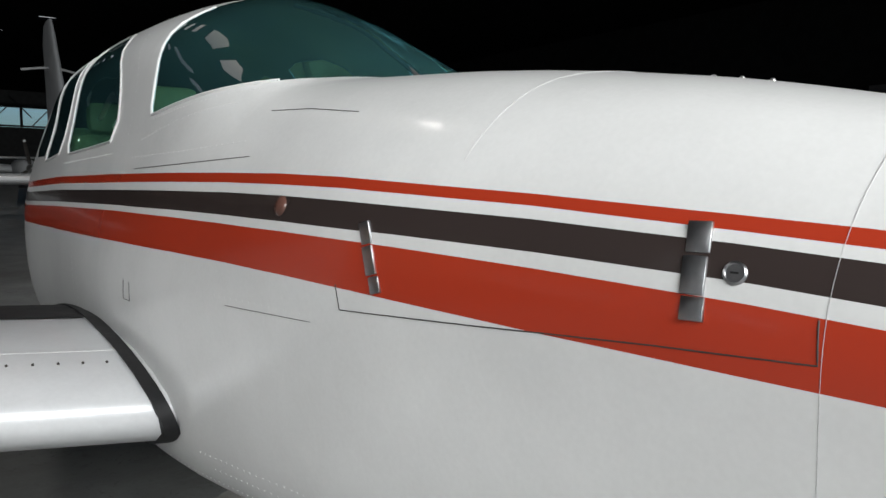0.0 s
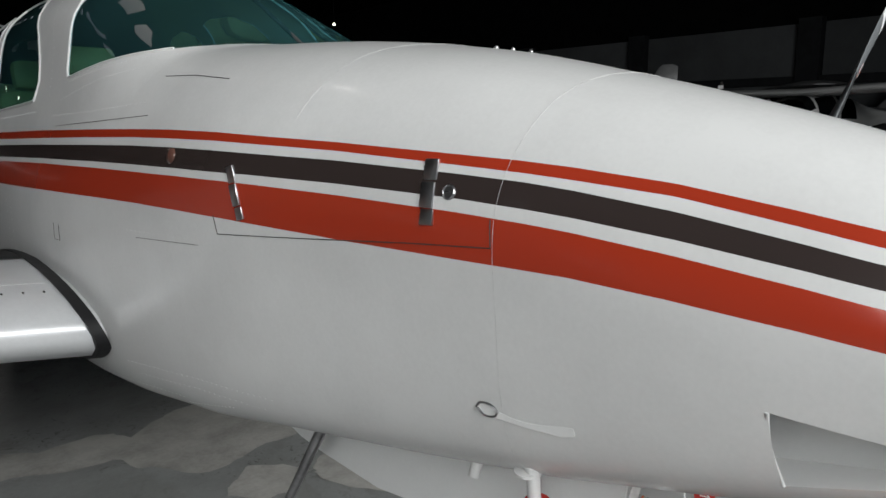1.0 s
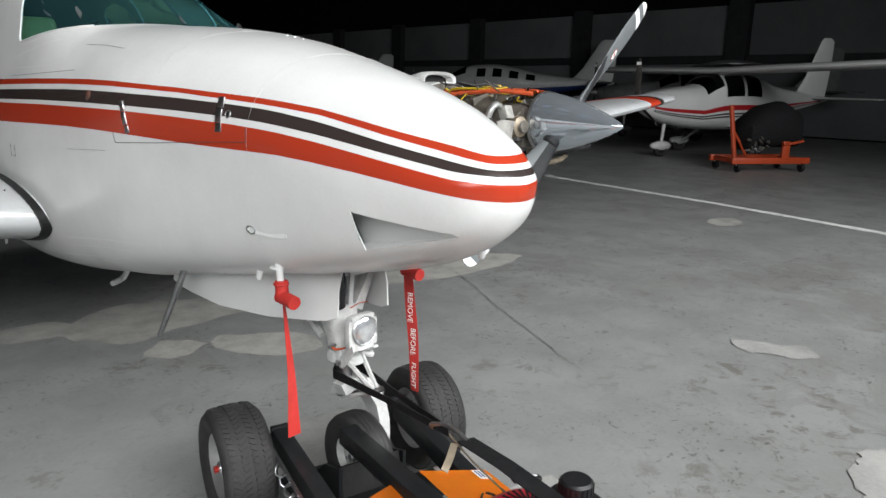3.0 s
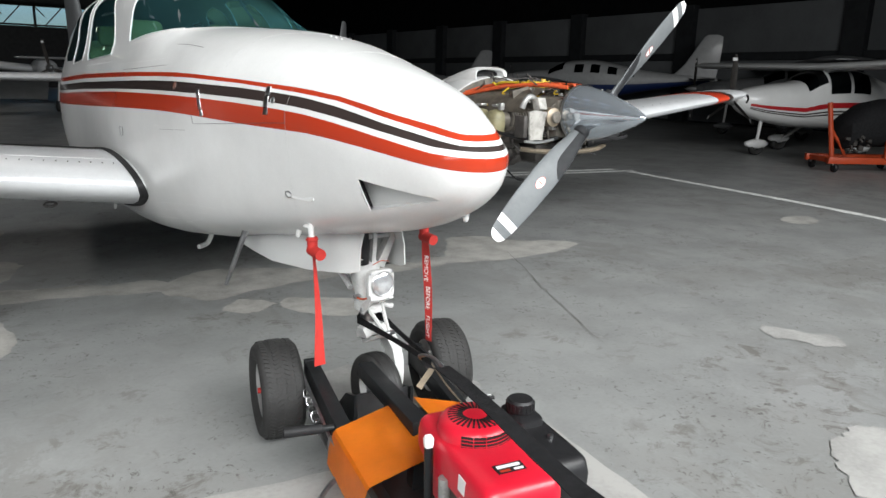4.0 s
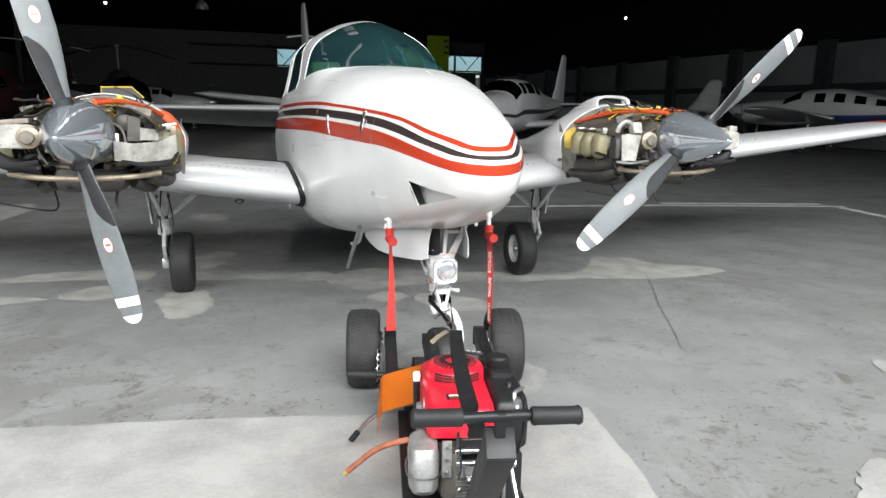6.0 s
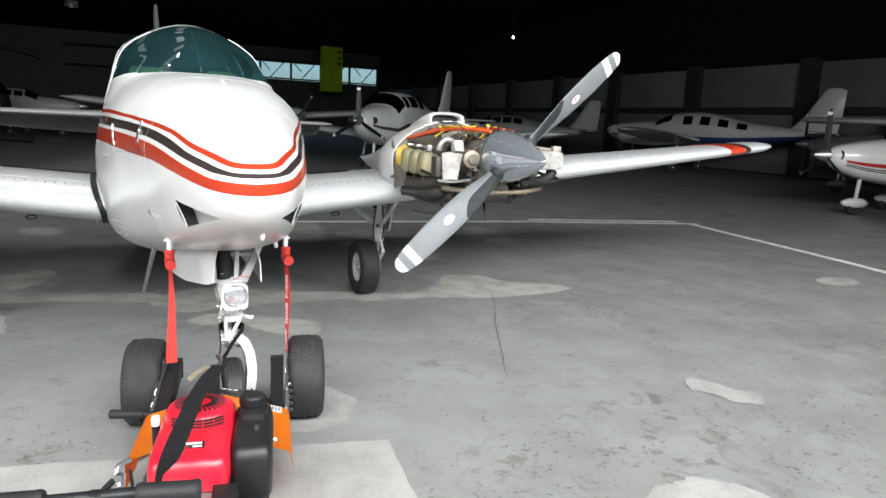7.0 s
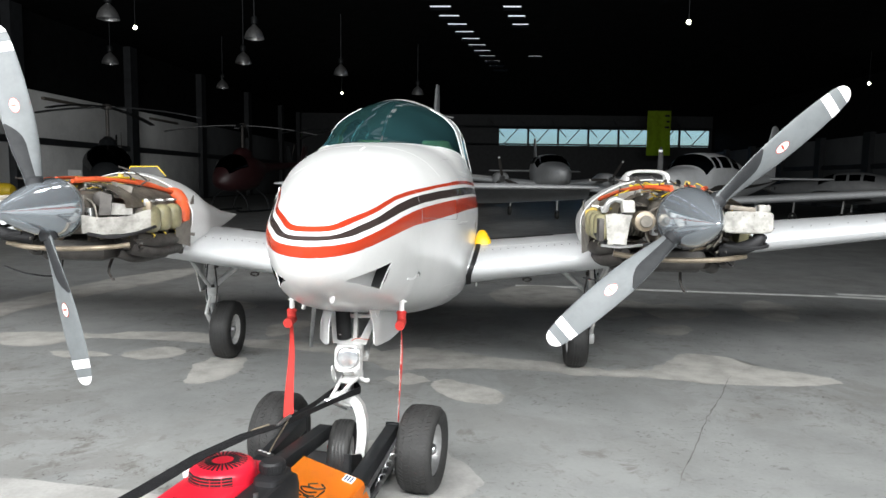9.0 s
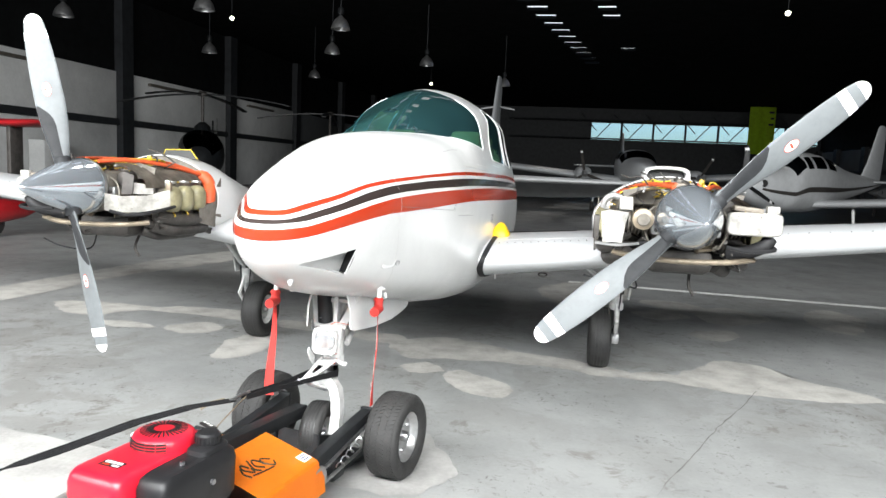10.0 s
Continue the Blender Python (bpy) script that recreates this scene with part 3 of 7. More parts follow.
def build_lamps():
    first = pendant((-6.32, 19.2, 5.75))
    for p in ((-5.06, 26.6, 5.75), (-8.23, 23.85, 5.75), (-13.5, 24.1, 5.75), (-9.55, 16.6, 5.75), (-11.73, 31.2, 5.75), (-14.84, 17.5, 5.75), (-2.4, 33, 5.75)):
        m = Matrix.Translation(p)
        copy_thing(first, m)
    for p in ((-11.31, 21.7, 6.6), (-7.56, 39.8, 6.6), (6.9, 19.2, 6.3), (20.27, 34.0, 6.6)):
        t = thing("roof_light", Matrix.Translation(p), "small round lit lamp on a thin roof stem", "lamp", "lit roof lamps", local=True)
        part("bulb", ball(B(), (0, 0, 0), 0.07), m_bulb, t)
        part("stem", cyl(B(), (0, 0, 0.05), (0, 0, ROOF - p[2]), 0.012, seg=6), m_col, t)


def build_banner():
    bm = B()
    rows = []
    for i in range(9):
        x = 15.55 + 2.05 * i / 8
        rows.append([(x, 60 + 0.05 * math.sin(i * 1.9), 7.75), (x, 60 + 0.07 * math.sin(i * 1.7), 5.6 + 0.02 * i), (x, 60 + 0.09 * math.sin(i * 1.5), 3.85)])
    loft(bm, rows, caps=False, closed=False)
    bmesh.ops.solidify(bm, geom=bm.faces[:], thickness=0.02)
    t = thing("banner", (16.8, 60, 3.85), "lime green cloth banner hanging from the roof", "banner")
    part("cloth", bm, m_banner, t)
    for x in (16.1, 17.5):
        part("cord", cyl(B(), (x, 60, 7.7), (x, 60, ROOF), 0.015, seg=5), m_col, t)
    for k, (dx, w) in enumerate(((1.1, 0.3), (1.15, 0.2), (1.1, 0.3))):
        part("printed_mark", box(B(), (15.75 + 1.35 * dx, 59.85, 7.3 - 0.5 * k), (w * 1.3, 0.01, 0.17)), m_bink, t)


build_floor()
build_patches()
build_shell()
build_lamps()
build_banner()


# ---- the twin-engined aircraft ----
# stations along the fuselage: y, belly, crown, half width and its height, shoulder half width and height, upper half width and height
STATIONS = [
    (-.096, 1.215, 1.255, .020, 1.235, .017, 1.246, .010, 1.252),
    (-.074, 1.160, 1.286, .078, 1.235, .070, 1.265, .043, 1.281),
    (-.022, 1.097, 1.342, .136, 1.235, .108, 1.292, .067, 1.330),
    (.072, 1.035, 1.402, .190, 1.240, .150, 1.320, .098, 1.376),
    (.210, .978, 1.462, .244, 1.245, .206, 1.360, .134, 1.428),
    (.400, .925, 1.518, .296, 1.245, .259, 1.382, .165, 1.479),
    (.700, .860, 1.589, .352, 1.240, .337, 1.416, .208, 1.545),
    (1.00, .795, 1.649, .409, 1.230, .404, 1.444, .253, 1.602),
    (1.40, .720, 1.697, .494, 1.210, .486, 1.468, .303, 1.650),
    (1.72, .650, 1.715, .540, 1.190, .518, 1.472, .340, 1.670),
    (1.82, .636, 1.722, .552, 1.190, .520, 1.487, .350, 1.678),
    (2.00, .606, 1.836, .573, 1.186, .516, 1.542, .350, 1.735),
    (2.20, .575, 1.938, .592, 1.180, .512, 1.600, .352, 1.800),
    (2.60, .538, 2.072, .615, 1.170, .506, 1.665, .388, 1.926),
    (3.00, .525, 2.122, .622, 1.170, .510, 1.683, .405, 1.955),
    (3.50, .550, 2.152, .622, 1.170, .528, 1.684, .411, 1.965),
    (4.20, .570, 2.150, .630, 1.170, .508, 1.678, .405, 1.960),
    (5.00, .660, 2.050, .570, 1.200, .470, 1.660, .340, 1.900),
    (6.00, .820, 1.860, .430, 1.250, .350, 1.580, .240, 1.750),
    (7.20, 1.02, 1.660, .260, 1.320, .210, 1.500, .140, 1.600),
    (8.30, 1.24, 1.520, .090, 1.380, .070, 1.450, .050, 1.490)]
COLUMNS = list(zip(*STATIONS))


def glide(xs, ys, q):
    """A smooth line through points that never overshoots."""
    d = [(b - a) / (v - u) for a, b, u, v in zip(ys, ys[1:], xs, xs[1:])]
    m = [d[0]] + [0 if p * q2 <= 0 else 2 * p * q2 / (p + q2) for p, q2 in zip(d, d[1:])] + [d[-1]]
    i = 0
    while i < len(xs) - 2 and q > xs[i + 1]:
        i += 1
    h = xs[i + 1] - xs[i]
    t = (q - xs[i]) / h
    return (2 * t ** 3 - 3 * t * t + 1) * ys[i] + (t ** 3 - 2 * t * t + t) * h * m[i] + (3 * t * t - 2 * t ** 3) * ys[i + 1] + (t ** 3 - t * t) * h * m[i + 1]


def section(y, n=8):
    """Half of the fuselage's outline at y, from the belly to the crown, as (x, z)."""
    zb, zt, hw, zc, hs, zs, hr, zr = [glide(COLUMNS[0], c, y) for c in COLUMNS[1:]]
    full = .085 * min(1, max(0, (y - .15) / .5))
    cw, ch = (.73 + full) * hw, zc - (.71 + full) * (zc - zb)
    k = [V(-cw, ch), V(0, zb), V(cw, ch), V(hw, zc), V(hs, zs), V(hr, zr), V(0, zt), V(-hr, zr)]
    out = []
    for i in range(1, 6):
        p0, p1, p2, p3 = k[i - 1:i + 3]
        for s in range(n):
            t = s / n
            q = .5 * (2 * p1 + (p2 - p0) * t + (2 * p0 - 5 * p1 + 4 * p2 - p3) * t * t + (3 * p1 - p0 - 3 * p2 + p3) * t ** 3)
            out.append((q.x, q.y))
    return out + [(0, zt)]


def skin(y, z, side=-1, out=0.0):
    """The point of the fuselage's flank at y and z, and out metres off it."""
    def at(yy, zz):
        s = section(yy, 12)
        best = None
        for (xa, za), (xb, zb) in zip(s, s[1:]):
            if min(za, zb) <= zz <= max(za, zb) and abs(zb - za) > 1e-9:
                x = xa + (xb - xa) * (zz - za) / (zb - za)
                best = x if best is None else max(best, x)
        return best if best is not None else 0.0
    x = at(y, z)
    n = V(1, -(at(y + .02, z) - at(y - .02, z)) / .04, -(at(y, z + .015) - at(y, z - .015)) / .03).normalized()
    return V(side * (x + out * n.x), y + out * n.y, z + out * n.z), V(side * n.x, n.y, n.z)


def inside(pts, y, z):
    hit = False
    for (a, b), (c, d) in zip(pts, pts[1:] + pts[:1]):
        if (b > z) != (d > z) and y < (c - a) * (z - b) / (d - b) + a:
            hit = not hit
    return hit


# side-view outlines (y, z) of the panes
WINDSCREEN = xy("1.80,1.722 1.92,1.704 2.06,1.690 2.24,1.668 2.39,1.650 2.43,1.648 2.455,1.672 2.50,1.765 2.57,1.90 2.63,2.01 2.66,2.25 1.5,2.25")
DOOR_PANE = xy("2.82,1.585 3.46,1.555 3.51,1.59 3.56,1.75 3.57,1.90 3.52,1.985 3.40,2.0 3.14,1.985 3.03,1.94 2.90,1.81 2.80,1.65")
REAR_PANE = xy("3.71,1.56 4.16,1.535 4.20,1.58 4.21,1.80 4.14,1.93 4.02,1.965 3.80,1.985 3.71,1.95 3.68,1.80 3.67,1.62")
AFT_PANE = xy("4.30,1.56 4.70,1.56 4.86,1.60 4.80,1.70 4.50,1.90 4.33,1.92 4.28,1.85 4.27,1.62")
SCOOP = xy(".300,1.152 .292,1.040 .02,1.108 .03,1.118")

plane = thing("twin_engined_aircraft", (0, 3.0, 0), "white twin-engined aeroplane with red and dark cheat lines, engines uncowled", "aircraft")


def cut(bm, pts, keep=lambda f: True):
    """Scores a side-view outline into the skin."""
    for (a, b), (c, d) in zip(pts, pts[1:] + pts[:1]):
        ya, yb, za, zb = min(p[0] for p in pts) - .05, max(p[0] for p in pts) + .05, min(p[1] for p in pts) - .05, max(p[1] for p in pts) + .05
        faces = [f for f in bm.faces if ya < f.calc_center_median().y < yb and za < f.calc_center_median().z < zb]
        geom = faces + list({e for f in faces for e in f.edges}) + list({v for f in faces for v in f.verts})
        n = V(0, -(d - b), c - a)
        if n.length > 1e-6:
            bmesh.ops.bisect_plane(bm, geom=geom, plane_co=V(0, a, b), plane_no=n.normalized(), dist=1e-5)


def build_fuselage():
    ys = [-.096 + .096 * (k / 13) ** 2 for k in range(14)] + [1.72 * k / 48 for k in range(1, 49)] + [1.72 + 6.58 * k / 90 for k in range(1, 91)]
    rings = []
    for y in ys:
        s = section(y)
        rings.append([V(x, y, z) for x, z in s] + [V(-x, y, z) for x, z in s[-2:0:-1]])
    bm = loft(B(), rings)
    panes = {"windscreen": (WINDSCREEN, []), "door_window": (DOOR_PANE, []), "rear_window": (REAR_PANE, []), "aft_window": (AFT_PANE, [])}
    for pts, _ in panes.values():
        cut(bm, pts)
    cut(bm, SCOOP)
    bm.faces.ensure_lookup_table()
    gone = []
    for f in bm.faces:
        c = f.calc_center_median()
        for pts, got in panes.values():
            if abs(c.x) > -1 and c.z > 1.5 and inside(pts, c.y, c.z):
                got.append([v.co.copy() for v in f.verts])
                gone.append(f)
                break
        else:
            if inside(SCOOP, c.y, c.z):
                gone.append(f)
    bmesh.ops.delete(bm, geom=gone, context="FACES")
    body = part("fuselage", bm, m_livery, plane, "white painted skin with cheat lines", sharp=50)
    for name, (pts, got) in panes.items():
        for side in ((0,) if name == "windscreen" else (-1, 1)):
            bm = B()
            for f in got:
                if side == 0 or sum(p.x for p in f) * side > 0:
                    bm.faces.new([bm.verts.new(p) for p in f])
            bmesh.ops.remove_doubles(bm, verts=bm.verts[:], dist=1e-5)
            pane = part(name, bm, m_glass, plane, "teal-tinted acrylic pane", sharp=60)
            pane.visible_shadow = False
    # nose cooling inlets: a ramp that sinks inward to a dark throat
    for side in (-1, 1):
        A, Bq = skin(.300, 1.152, side)[0], skin(.292, 1.040, side)[0]
        i = V(-side * .062, .09, 0)
        a2, b2 = A + i, Bq + i * .8
        n = 12
        up = [skin(.300 + (.030 - .300) * k / n, 1.152 + (1.118 - 1.152) * k / n, side)[0] for k in range(n + 1)]
        low = [skin(.292 + (.020 - .292) * k / n, 1.040 + (1.108 - 1.040) * k / n, side)[0] for k in range(n + 1)]
        bm = loft(B(), [[up[k], a2.lerp(up[-1], k / n), b2.lerp(low[-1], k / n), low[k]] for k in range(n + 1)], caps=False, closed=False)
        part("air_inlet", bm, m_white, plane, "recessed white ramp of a cooling inlet", sharp=20)
        bm = B()
        loft(bm, [[A + V(side * .01, .086, .004), Bq + V(side * .01, .07, -.004)], [a2, b2]], caps=False, closed=False)
        part("inlet_throat", bm, m_bink, plane, "dark inlet opening")
        bm = tube(B(), [A, A.lerp(Bq, .5) + V(-side * .002, .008, 0), Bq], .0028, seg=8)
        part("inlet_lip", bm, m_white, plane)
    return body


body = build_fuselage()


def line_on(pts, out=.0006, side=-1, n=10):
    """Points along a path on the flank."""
    res = []
    for (a, b), (c, d) in zip(pts, pts[1:]):
        for k in range(n):
            res.append(skin(a + (c - a) * k / n, b + (d - b) * k / n, side, out)[0])
    return res + [skin(*pts[-1], side, out)[0]]


def build_skin_details():
    for side in (-1, 1):
        # joints between skin panels
        for pts, r in ((xy("1.370,1.315 1.365,1.274 1.1,1.290 .85,1.308 .685,1.317 .688,1.36"), .0009), (xy("1.79,1.622 1.65,1.618 1.48,1.602"), .0008),
                       (xy("2.445,1.498 2.1,1.509 1.745,1.524"), .0008), (xy("1.45,1.24 1.62,1.232 1.75,1.225"), .0006), (xy("2.38,1.202 2.385,1.15 2.33,1.15 2.33,1.20"), .0008)):
            part("panel_joint", tube(B(), line_on(pts, side=side), r, seg=5, smooth=0), m_soot, plane)
    for y, z0, z1, r, mat in ((.682, .86, 1.47, .0003, m_seamw), (.682, 1.45, 2.0, .0005, m_seamw), (1.16, 1.50, 2.0, .0004, m_seamw)):
        s = [(x, z) for x, z in section(y, 14) if z0 < z < z1]
        for side in (-1, 1):
            part("panel_joint", tube(B(), [(side * (x + .0003), y, z + (.0006 if z > 1.5 else 0)) for x, z in s], r, seg=5, smooth=0), mat, plane)
    # rows of rivets
    bm = B()
    rows = [(xy("2.40,1.635 2.2,1.655 1.98,1.680 1.86,1.690"), 34), (xy("2.45,1.58 2.1,1.635 1.95,1.65"), 26), (xy("2.5,1.53 2.1,1.54 1.8,1.556"), 26), (xy("2.76,1.545 3.5,1.52"), 34),
            (xy("2.62,1.60 2.70,1.80 2.80,1.93"), 16), (xy("3.62,1.56 3.64,1.75 3.61,1.95"), 18), (xy("1.48,1.25 1.8,1.24"), 14),
            (xy("1.3,.90 1.6,.88 2.0,.83"), 30), (xy("1.75,.78 2.2,.72 2.7,.68"), 38), (xy("1.5,.82 1.75,.76"), 14), (xy("3.0,1.24 3.0,.95"), 14), (xy("3.08,1.24 3.08,.95"), 14), (xy("1.35,.86 1.62,.845 1.95,.80"), 26), (xy("1.50,1.385 1.75,1.39"), 12)]
    for side in (-1, 1):
        for pts, n in rows:
            path = line_on(pts, out=0, side=side, n=12)
            for k in range(n):
                t = k / (n - 1) * (len(path) - 1)
                i = min(int(t), len(path) - 2)
                p = path[i].lerp(path[i + 1], t - i)
                _, nn = skin(p.y, p.z, side)
                m = Matrix.Translation(p) @ nn.to_track_quat("Z", "Y").to_matrix().to_4x4()
                lathe(bm, [(.0022, 0), (.0018, .0008), (0, .0011)], m, 6)
    tagged(part("rivets", bm, m_livery, plane, "rows of small bright rivet heads"), kind="stuff")
    # window frames
    for name, pts in (("windscreen_frame", WINDSCREEN[1:10]), ("window_frame", DOOR_PANE + DOOR_PANE[:1]), ("window_frame", REAR_PANE + REAR_PANE[:1])):
        for side in (-1, 1):
            part(name, tube(B(), line_on(pts, out=.0005, side=side, n=3), .0045, seg=6, smooth=0), m_white, plane)
    # baggage door latches, lock and a flush button
    for side in (-1,):
        for yb, yt, z0, z1, w in ((1.274, 1.303, 1.312, 1.420, .022), (.804, .813, 1.342, 1.447, .026)):
            rows = []
            ob = None
            for k, (a, b) in enumerate(((z0, z0 + .026), (z0 + .0275, z1 - .036), (z1 - .0345, z1))):
                p, n = skin(yb + (yt - yb) * ((a + b) / 2 - z0) / (z1 - z0), (a + b) / 2, side, .0005)
                lg = (skin(yt, z1, side)[0] - skin(yb, z0, side)[0]).normalized()
                n = (n - lg * n.dot(lg)).normalized()
                rot = Matrix((lg.cross(n), lg, n)).transposed().to_4x4()
                bm = box(B(), p, (w, b - a, .006), rot, bevel=.0015)
                ob = part("latch", bm, m_steel, plane, "bright steel flush latch") if k == 0 else ob
                if k:
                    part("latch_plate", bm, m_steel, ob)
        p, n = skin(.768, 1.396, side, 0)
        m = Matrix.Translation(p) @ n.to_track_quat("Z", "Y").to_matrix().to_4x4()
        lock = part("door_lock", lathe(B(), [(.0125, 0), (.0125, .002), (.010, .004), (.009, .003), (0, .003)], m, 20), m_steel, plane, "round key lock")
        part("keyhole", box(B(), p + n * .0035, (.008, .002, .002), n.to_track_quat("Z", "Y").to_matrix().to_4x4()), m_bink, lock)
        p, n = skin(1.545, 1.434, side, 0)
        m = Matrix.Translation(p) @ n.to_track_quat("Z", "Y").to_matrix().to_4x4()
        part("vent_dome", lathe(B(), [(.019, 0), (.017, .003), (.010, .006), (0, .007)], m, 20), m_dome, plane, "dull dark reddish vent dome")
    for side in (-1, 1):
        # tow-lug cover
        part("hinge_arm", ribbon(B(), [skin(.73 - .17 * k / 8, 1.047 - .01 * math.sin(k / 8 * 3.14), side, .0005)[0] for k in range(9)], [.020, .018, .011, .008, .008, .009, .012, .018, .012], .003, (0, 0, 1)), m_livery, plane)
        part("hinge_clip", tube(B(), [skin(.71 + .02 * math.cos(a), 1.047 + .012 * math.sin(a), side, .004)[0] for a in (0, 1, 2, 3, 4, 5, 6.28)], .002, seg=5), m_steel, plane)
    # drain and small stub aerials
    part("drain_stub", cyl(B(), (-.235, .83, .90), (-.25, .835, .845), .014, .010), m_white, plane)
    part("drain_stub", cyl(B(), (.235, .83, .90), (.25, .835, .845), .014, .010), m_white, plane)
    part("temperature_probe", lathe(B(), [(0, -.018), (.008, -.012), (.012, 0), (.012, .03), (0, .03)], Matrix.Translation((.05, .09, 1.026)), 14), m_white, plane, "small clear blister under the nose")
    for y, r in ((1.05, .006), (1.0, .005), (.95, .005)):
        z = glide(COLUMNS[0], COLUMNS[2], y)
        part("fastener", ball(B(), (.02, y, z), (r, r, .006)), m_alu, plane)
    part("belly_probe", tube(B(), [(-.30, 1.30, .80), (-.36, 1.45, .50)], (.014, .010), seg=10), m_steel, plane, "grey steel belly drain mast")
    part("step_hook", tube(B(), [(-.10, 2.45, .60), (-.10, 2.55, .48), (-.10, 2.63, .43), (-.16, 2.6, .42)], .016, seg=6), m_white, plane)
    for side in (-1, 1):
        part("flap_fairing", plate(B(), [(side * .62, 2.55, .80), (side * .62, 2.66, .80), (side * .62, 2.63, .70)], .012), m_white, plane)


def build_pitots():
    for side in (-1, 1):
        p = V(side * .262, .675, .918)
        tubep = part("pitot_mast", tube(B(), [p + V(0, .01, .03), p, p + V(0, -.005, -.045), p + V(0, -.02, -.065)], .012, seg=12), m_white, plane, "white pitot mast")
        part("mast_base", lathe(B(), [(.024, 0), (.024, .005), (.016, .008), (0, .008)], Matrix.Translation(p + V(0, .012, -.002)), 14), m_white, tubep)


def airfoil_row(x, y, z, chord, thick, twist=0.0, n=14):
    return [V(x, y + d * math.cos(twist) - h * math.sin(twist), z + h * math.cos(twist) + d * math.sin(twist)) for d, h in foil(chord, thick, n)]


def wing_at(x):
    """Leading edge y, height, chord and thickness of the wing at a distance x from the centre line."""
    t = (x - .5) / 5.1
    return 2.08 + .42 * t, .840 + .1022 * x, 2.16 - 1.16 * t, .1415 - .0285 * t


def build_wings():
    for side in (-1, 1):
        rows = []
        for x in (.30, .55, .8, 1.1, 1.735, 2.4, 3.2, 4.2, 5.2, 5.5, 5.64, 5.72, 5.75):
            y, z, c, t = wing_at(x)
            k = 1.0 if x < 5.5 else max(.12, math.sqrt(max(0, 1 - ((x - 5.5) / .255) ** 2)))
            rows.append(airfoil_row(side * x, y + (1 - k) * c * .35, z, c * (.4 + .6 * k), t * k / (.4 + .6 * k), radians(-3)))
        wing = part("wing", loft(B(), rows), m_wing, plane, "silvery white painted wing", sharp=60)
        for x0, x1, off, mat, nm in ((.545, .580, .013, m_rubber, "root_seal"), (4.98, 5.18, .003, m_red, "tip_band"), (5.19, 5.26, .0035, m_dark, "tip_band")):
            rows = []
            for x in (x0, x1):
                y, z, c, t = wing_at(x)
                r = airfoil_row(side * x, y, z, c, t, radians(-3), 30)
                mid = sum(r, V(0, 0, 0)) / len(r)
                lean = .06 if nm == "root_seal" else 0
                rows.append([p + V(0, (p - mid).y, (p - mid).z * 6).normalized() * off + V(side * lean * max(0, (p - mid).z) / .16, 0, 0) for p in r])
            part(nm, loft(B(), rows), mat, wing, "black rubber strip along the wing root" if nm == "root_seal" else "painted band")
        # dark walkway on the upper skin beside the cabin
        rows = []
        for x in (.60, .75, .9, 1.05, 1.2):
            r = airfoil_row(side * x, *wing_at(x)[:3], wing_at(x)[3], radians(-3))
            rows.append([p + V(0, 0, .004) for p in r[1:10]])
        part("walkway", loft(B(), rows, caps=False, closed=False), m_rubber, wing, "black non-slip walkway")
        # leading-edge rivets and skin joint
        bm = B()
        for k in range(34):
            x = .62 + .75 * k / 14 if k < 14 else 2.3 + 2.6 * (k - 14) / 20
            r = airfoil_row(side * x, *wing_at(x)[:3], wing_at(x)[3], radians(-3), 28)
            for q in (r[28 - 5], r[28 + 6]):
                ball(bm, q, .0036, 6)
        tagged(part("wing_rivets", bm, m_soot, wing), kind="stuff")
        rows = [airfoil_row(side * x, *wing_at(x)[:3], wing_at(x)[3], radians(-3), 28) for x in (.6, 1.33)]
        part("skin_joint", tube(B(), [r[28 - 6] + V(0, 0, .0003) for r in rows], .0010, seg=5), m_seamw, wing)
        part("tie_down_ring", tube(B(), [(side * .98 + .03 * math.cos(a), 2.35, .80 + .012 * math.sin(a)) for a in (0, 1, 2, 3, 4, 5, 6.28)], .006, seg=6), m_soot, wing)
        # tail plane
        rows = []
        for x, y, c, t in ((.05, 7.25, 1.05, .10), (1.2, 7.45, .84, .10), (2.3, 7.66, .62, .09), (2.42, 7.75, .45, .06)):
            rows.append(airfoil_row(side * x, y, 1.405, c, t))
        part("tailplane", loft(B(), rows), m_pale, plane, "pale tailplane half")
        rows = []
        for x, y, c in ((.30, 8.08, .42), (.9, 8.10, .40), (1.7, 8.14, .33), (2.35, 8.18, .26)):
            rows.append(airfoil_row(side * x, y, 1.385, c, .09, radians(-38)))
        # the elevator's shade is painted in with the darker grey
        part("elevator", loft(B(), rows), m_dim, plane, "drooping elevator, greyed as in shade")
    rows = []
    for z, y, c in ((1.45, 6.55, 1.75), (1.7, 6.95, 1.4), (2.2, 7.4, 1.02), (2.75, 7.8, .72), (2.9, 7.93, .5)):
        rows.append([V(h, y + d, z) for d, h in foil(c, .09)])
    # the fin's grey includes the shade towards the tail
    part("fin", loft(B(), rows), m_shade, plane, "swept tail fin, dark grey as in shade")
    part("nav_aerial", tube(B(), [(-.25, 8.0, 2.42), (.0, 7.95, 2.45), (.25, 8.0, 2.42)], .012, seg=6), m_dim, plane)


HUB = {-1: (V(-1.735, 1.085, 1.31), 102.5), 1: (V(1.735, 1.085, 1.31), 42.4)}


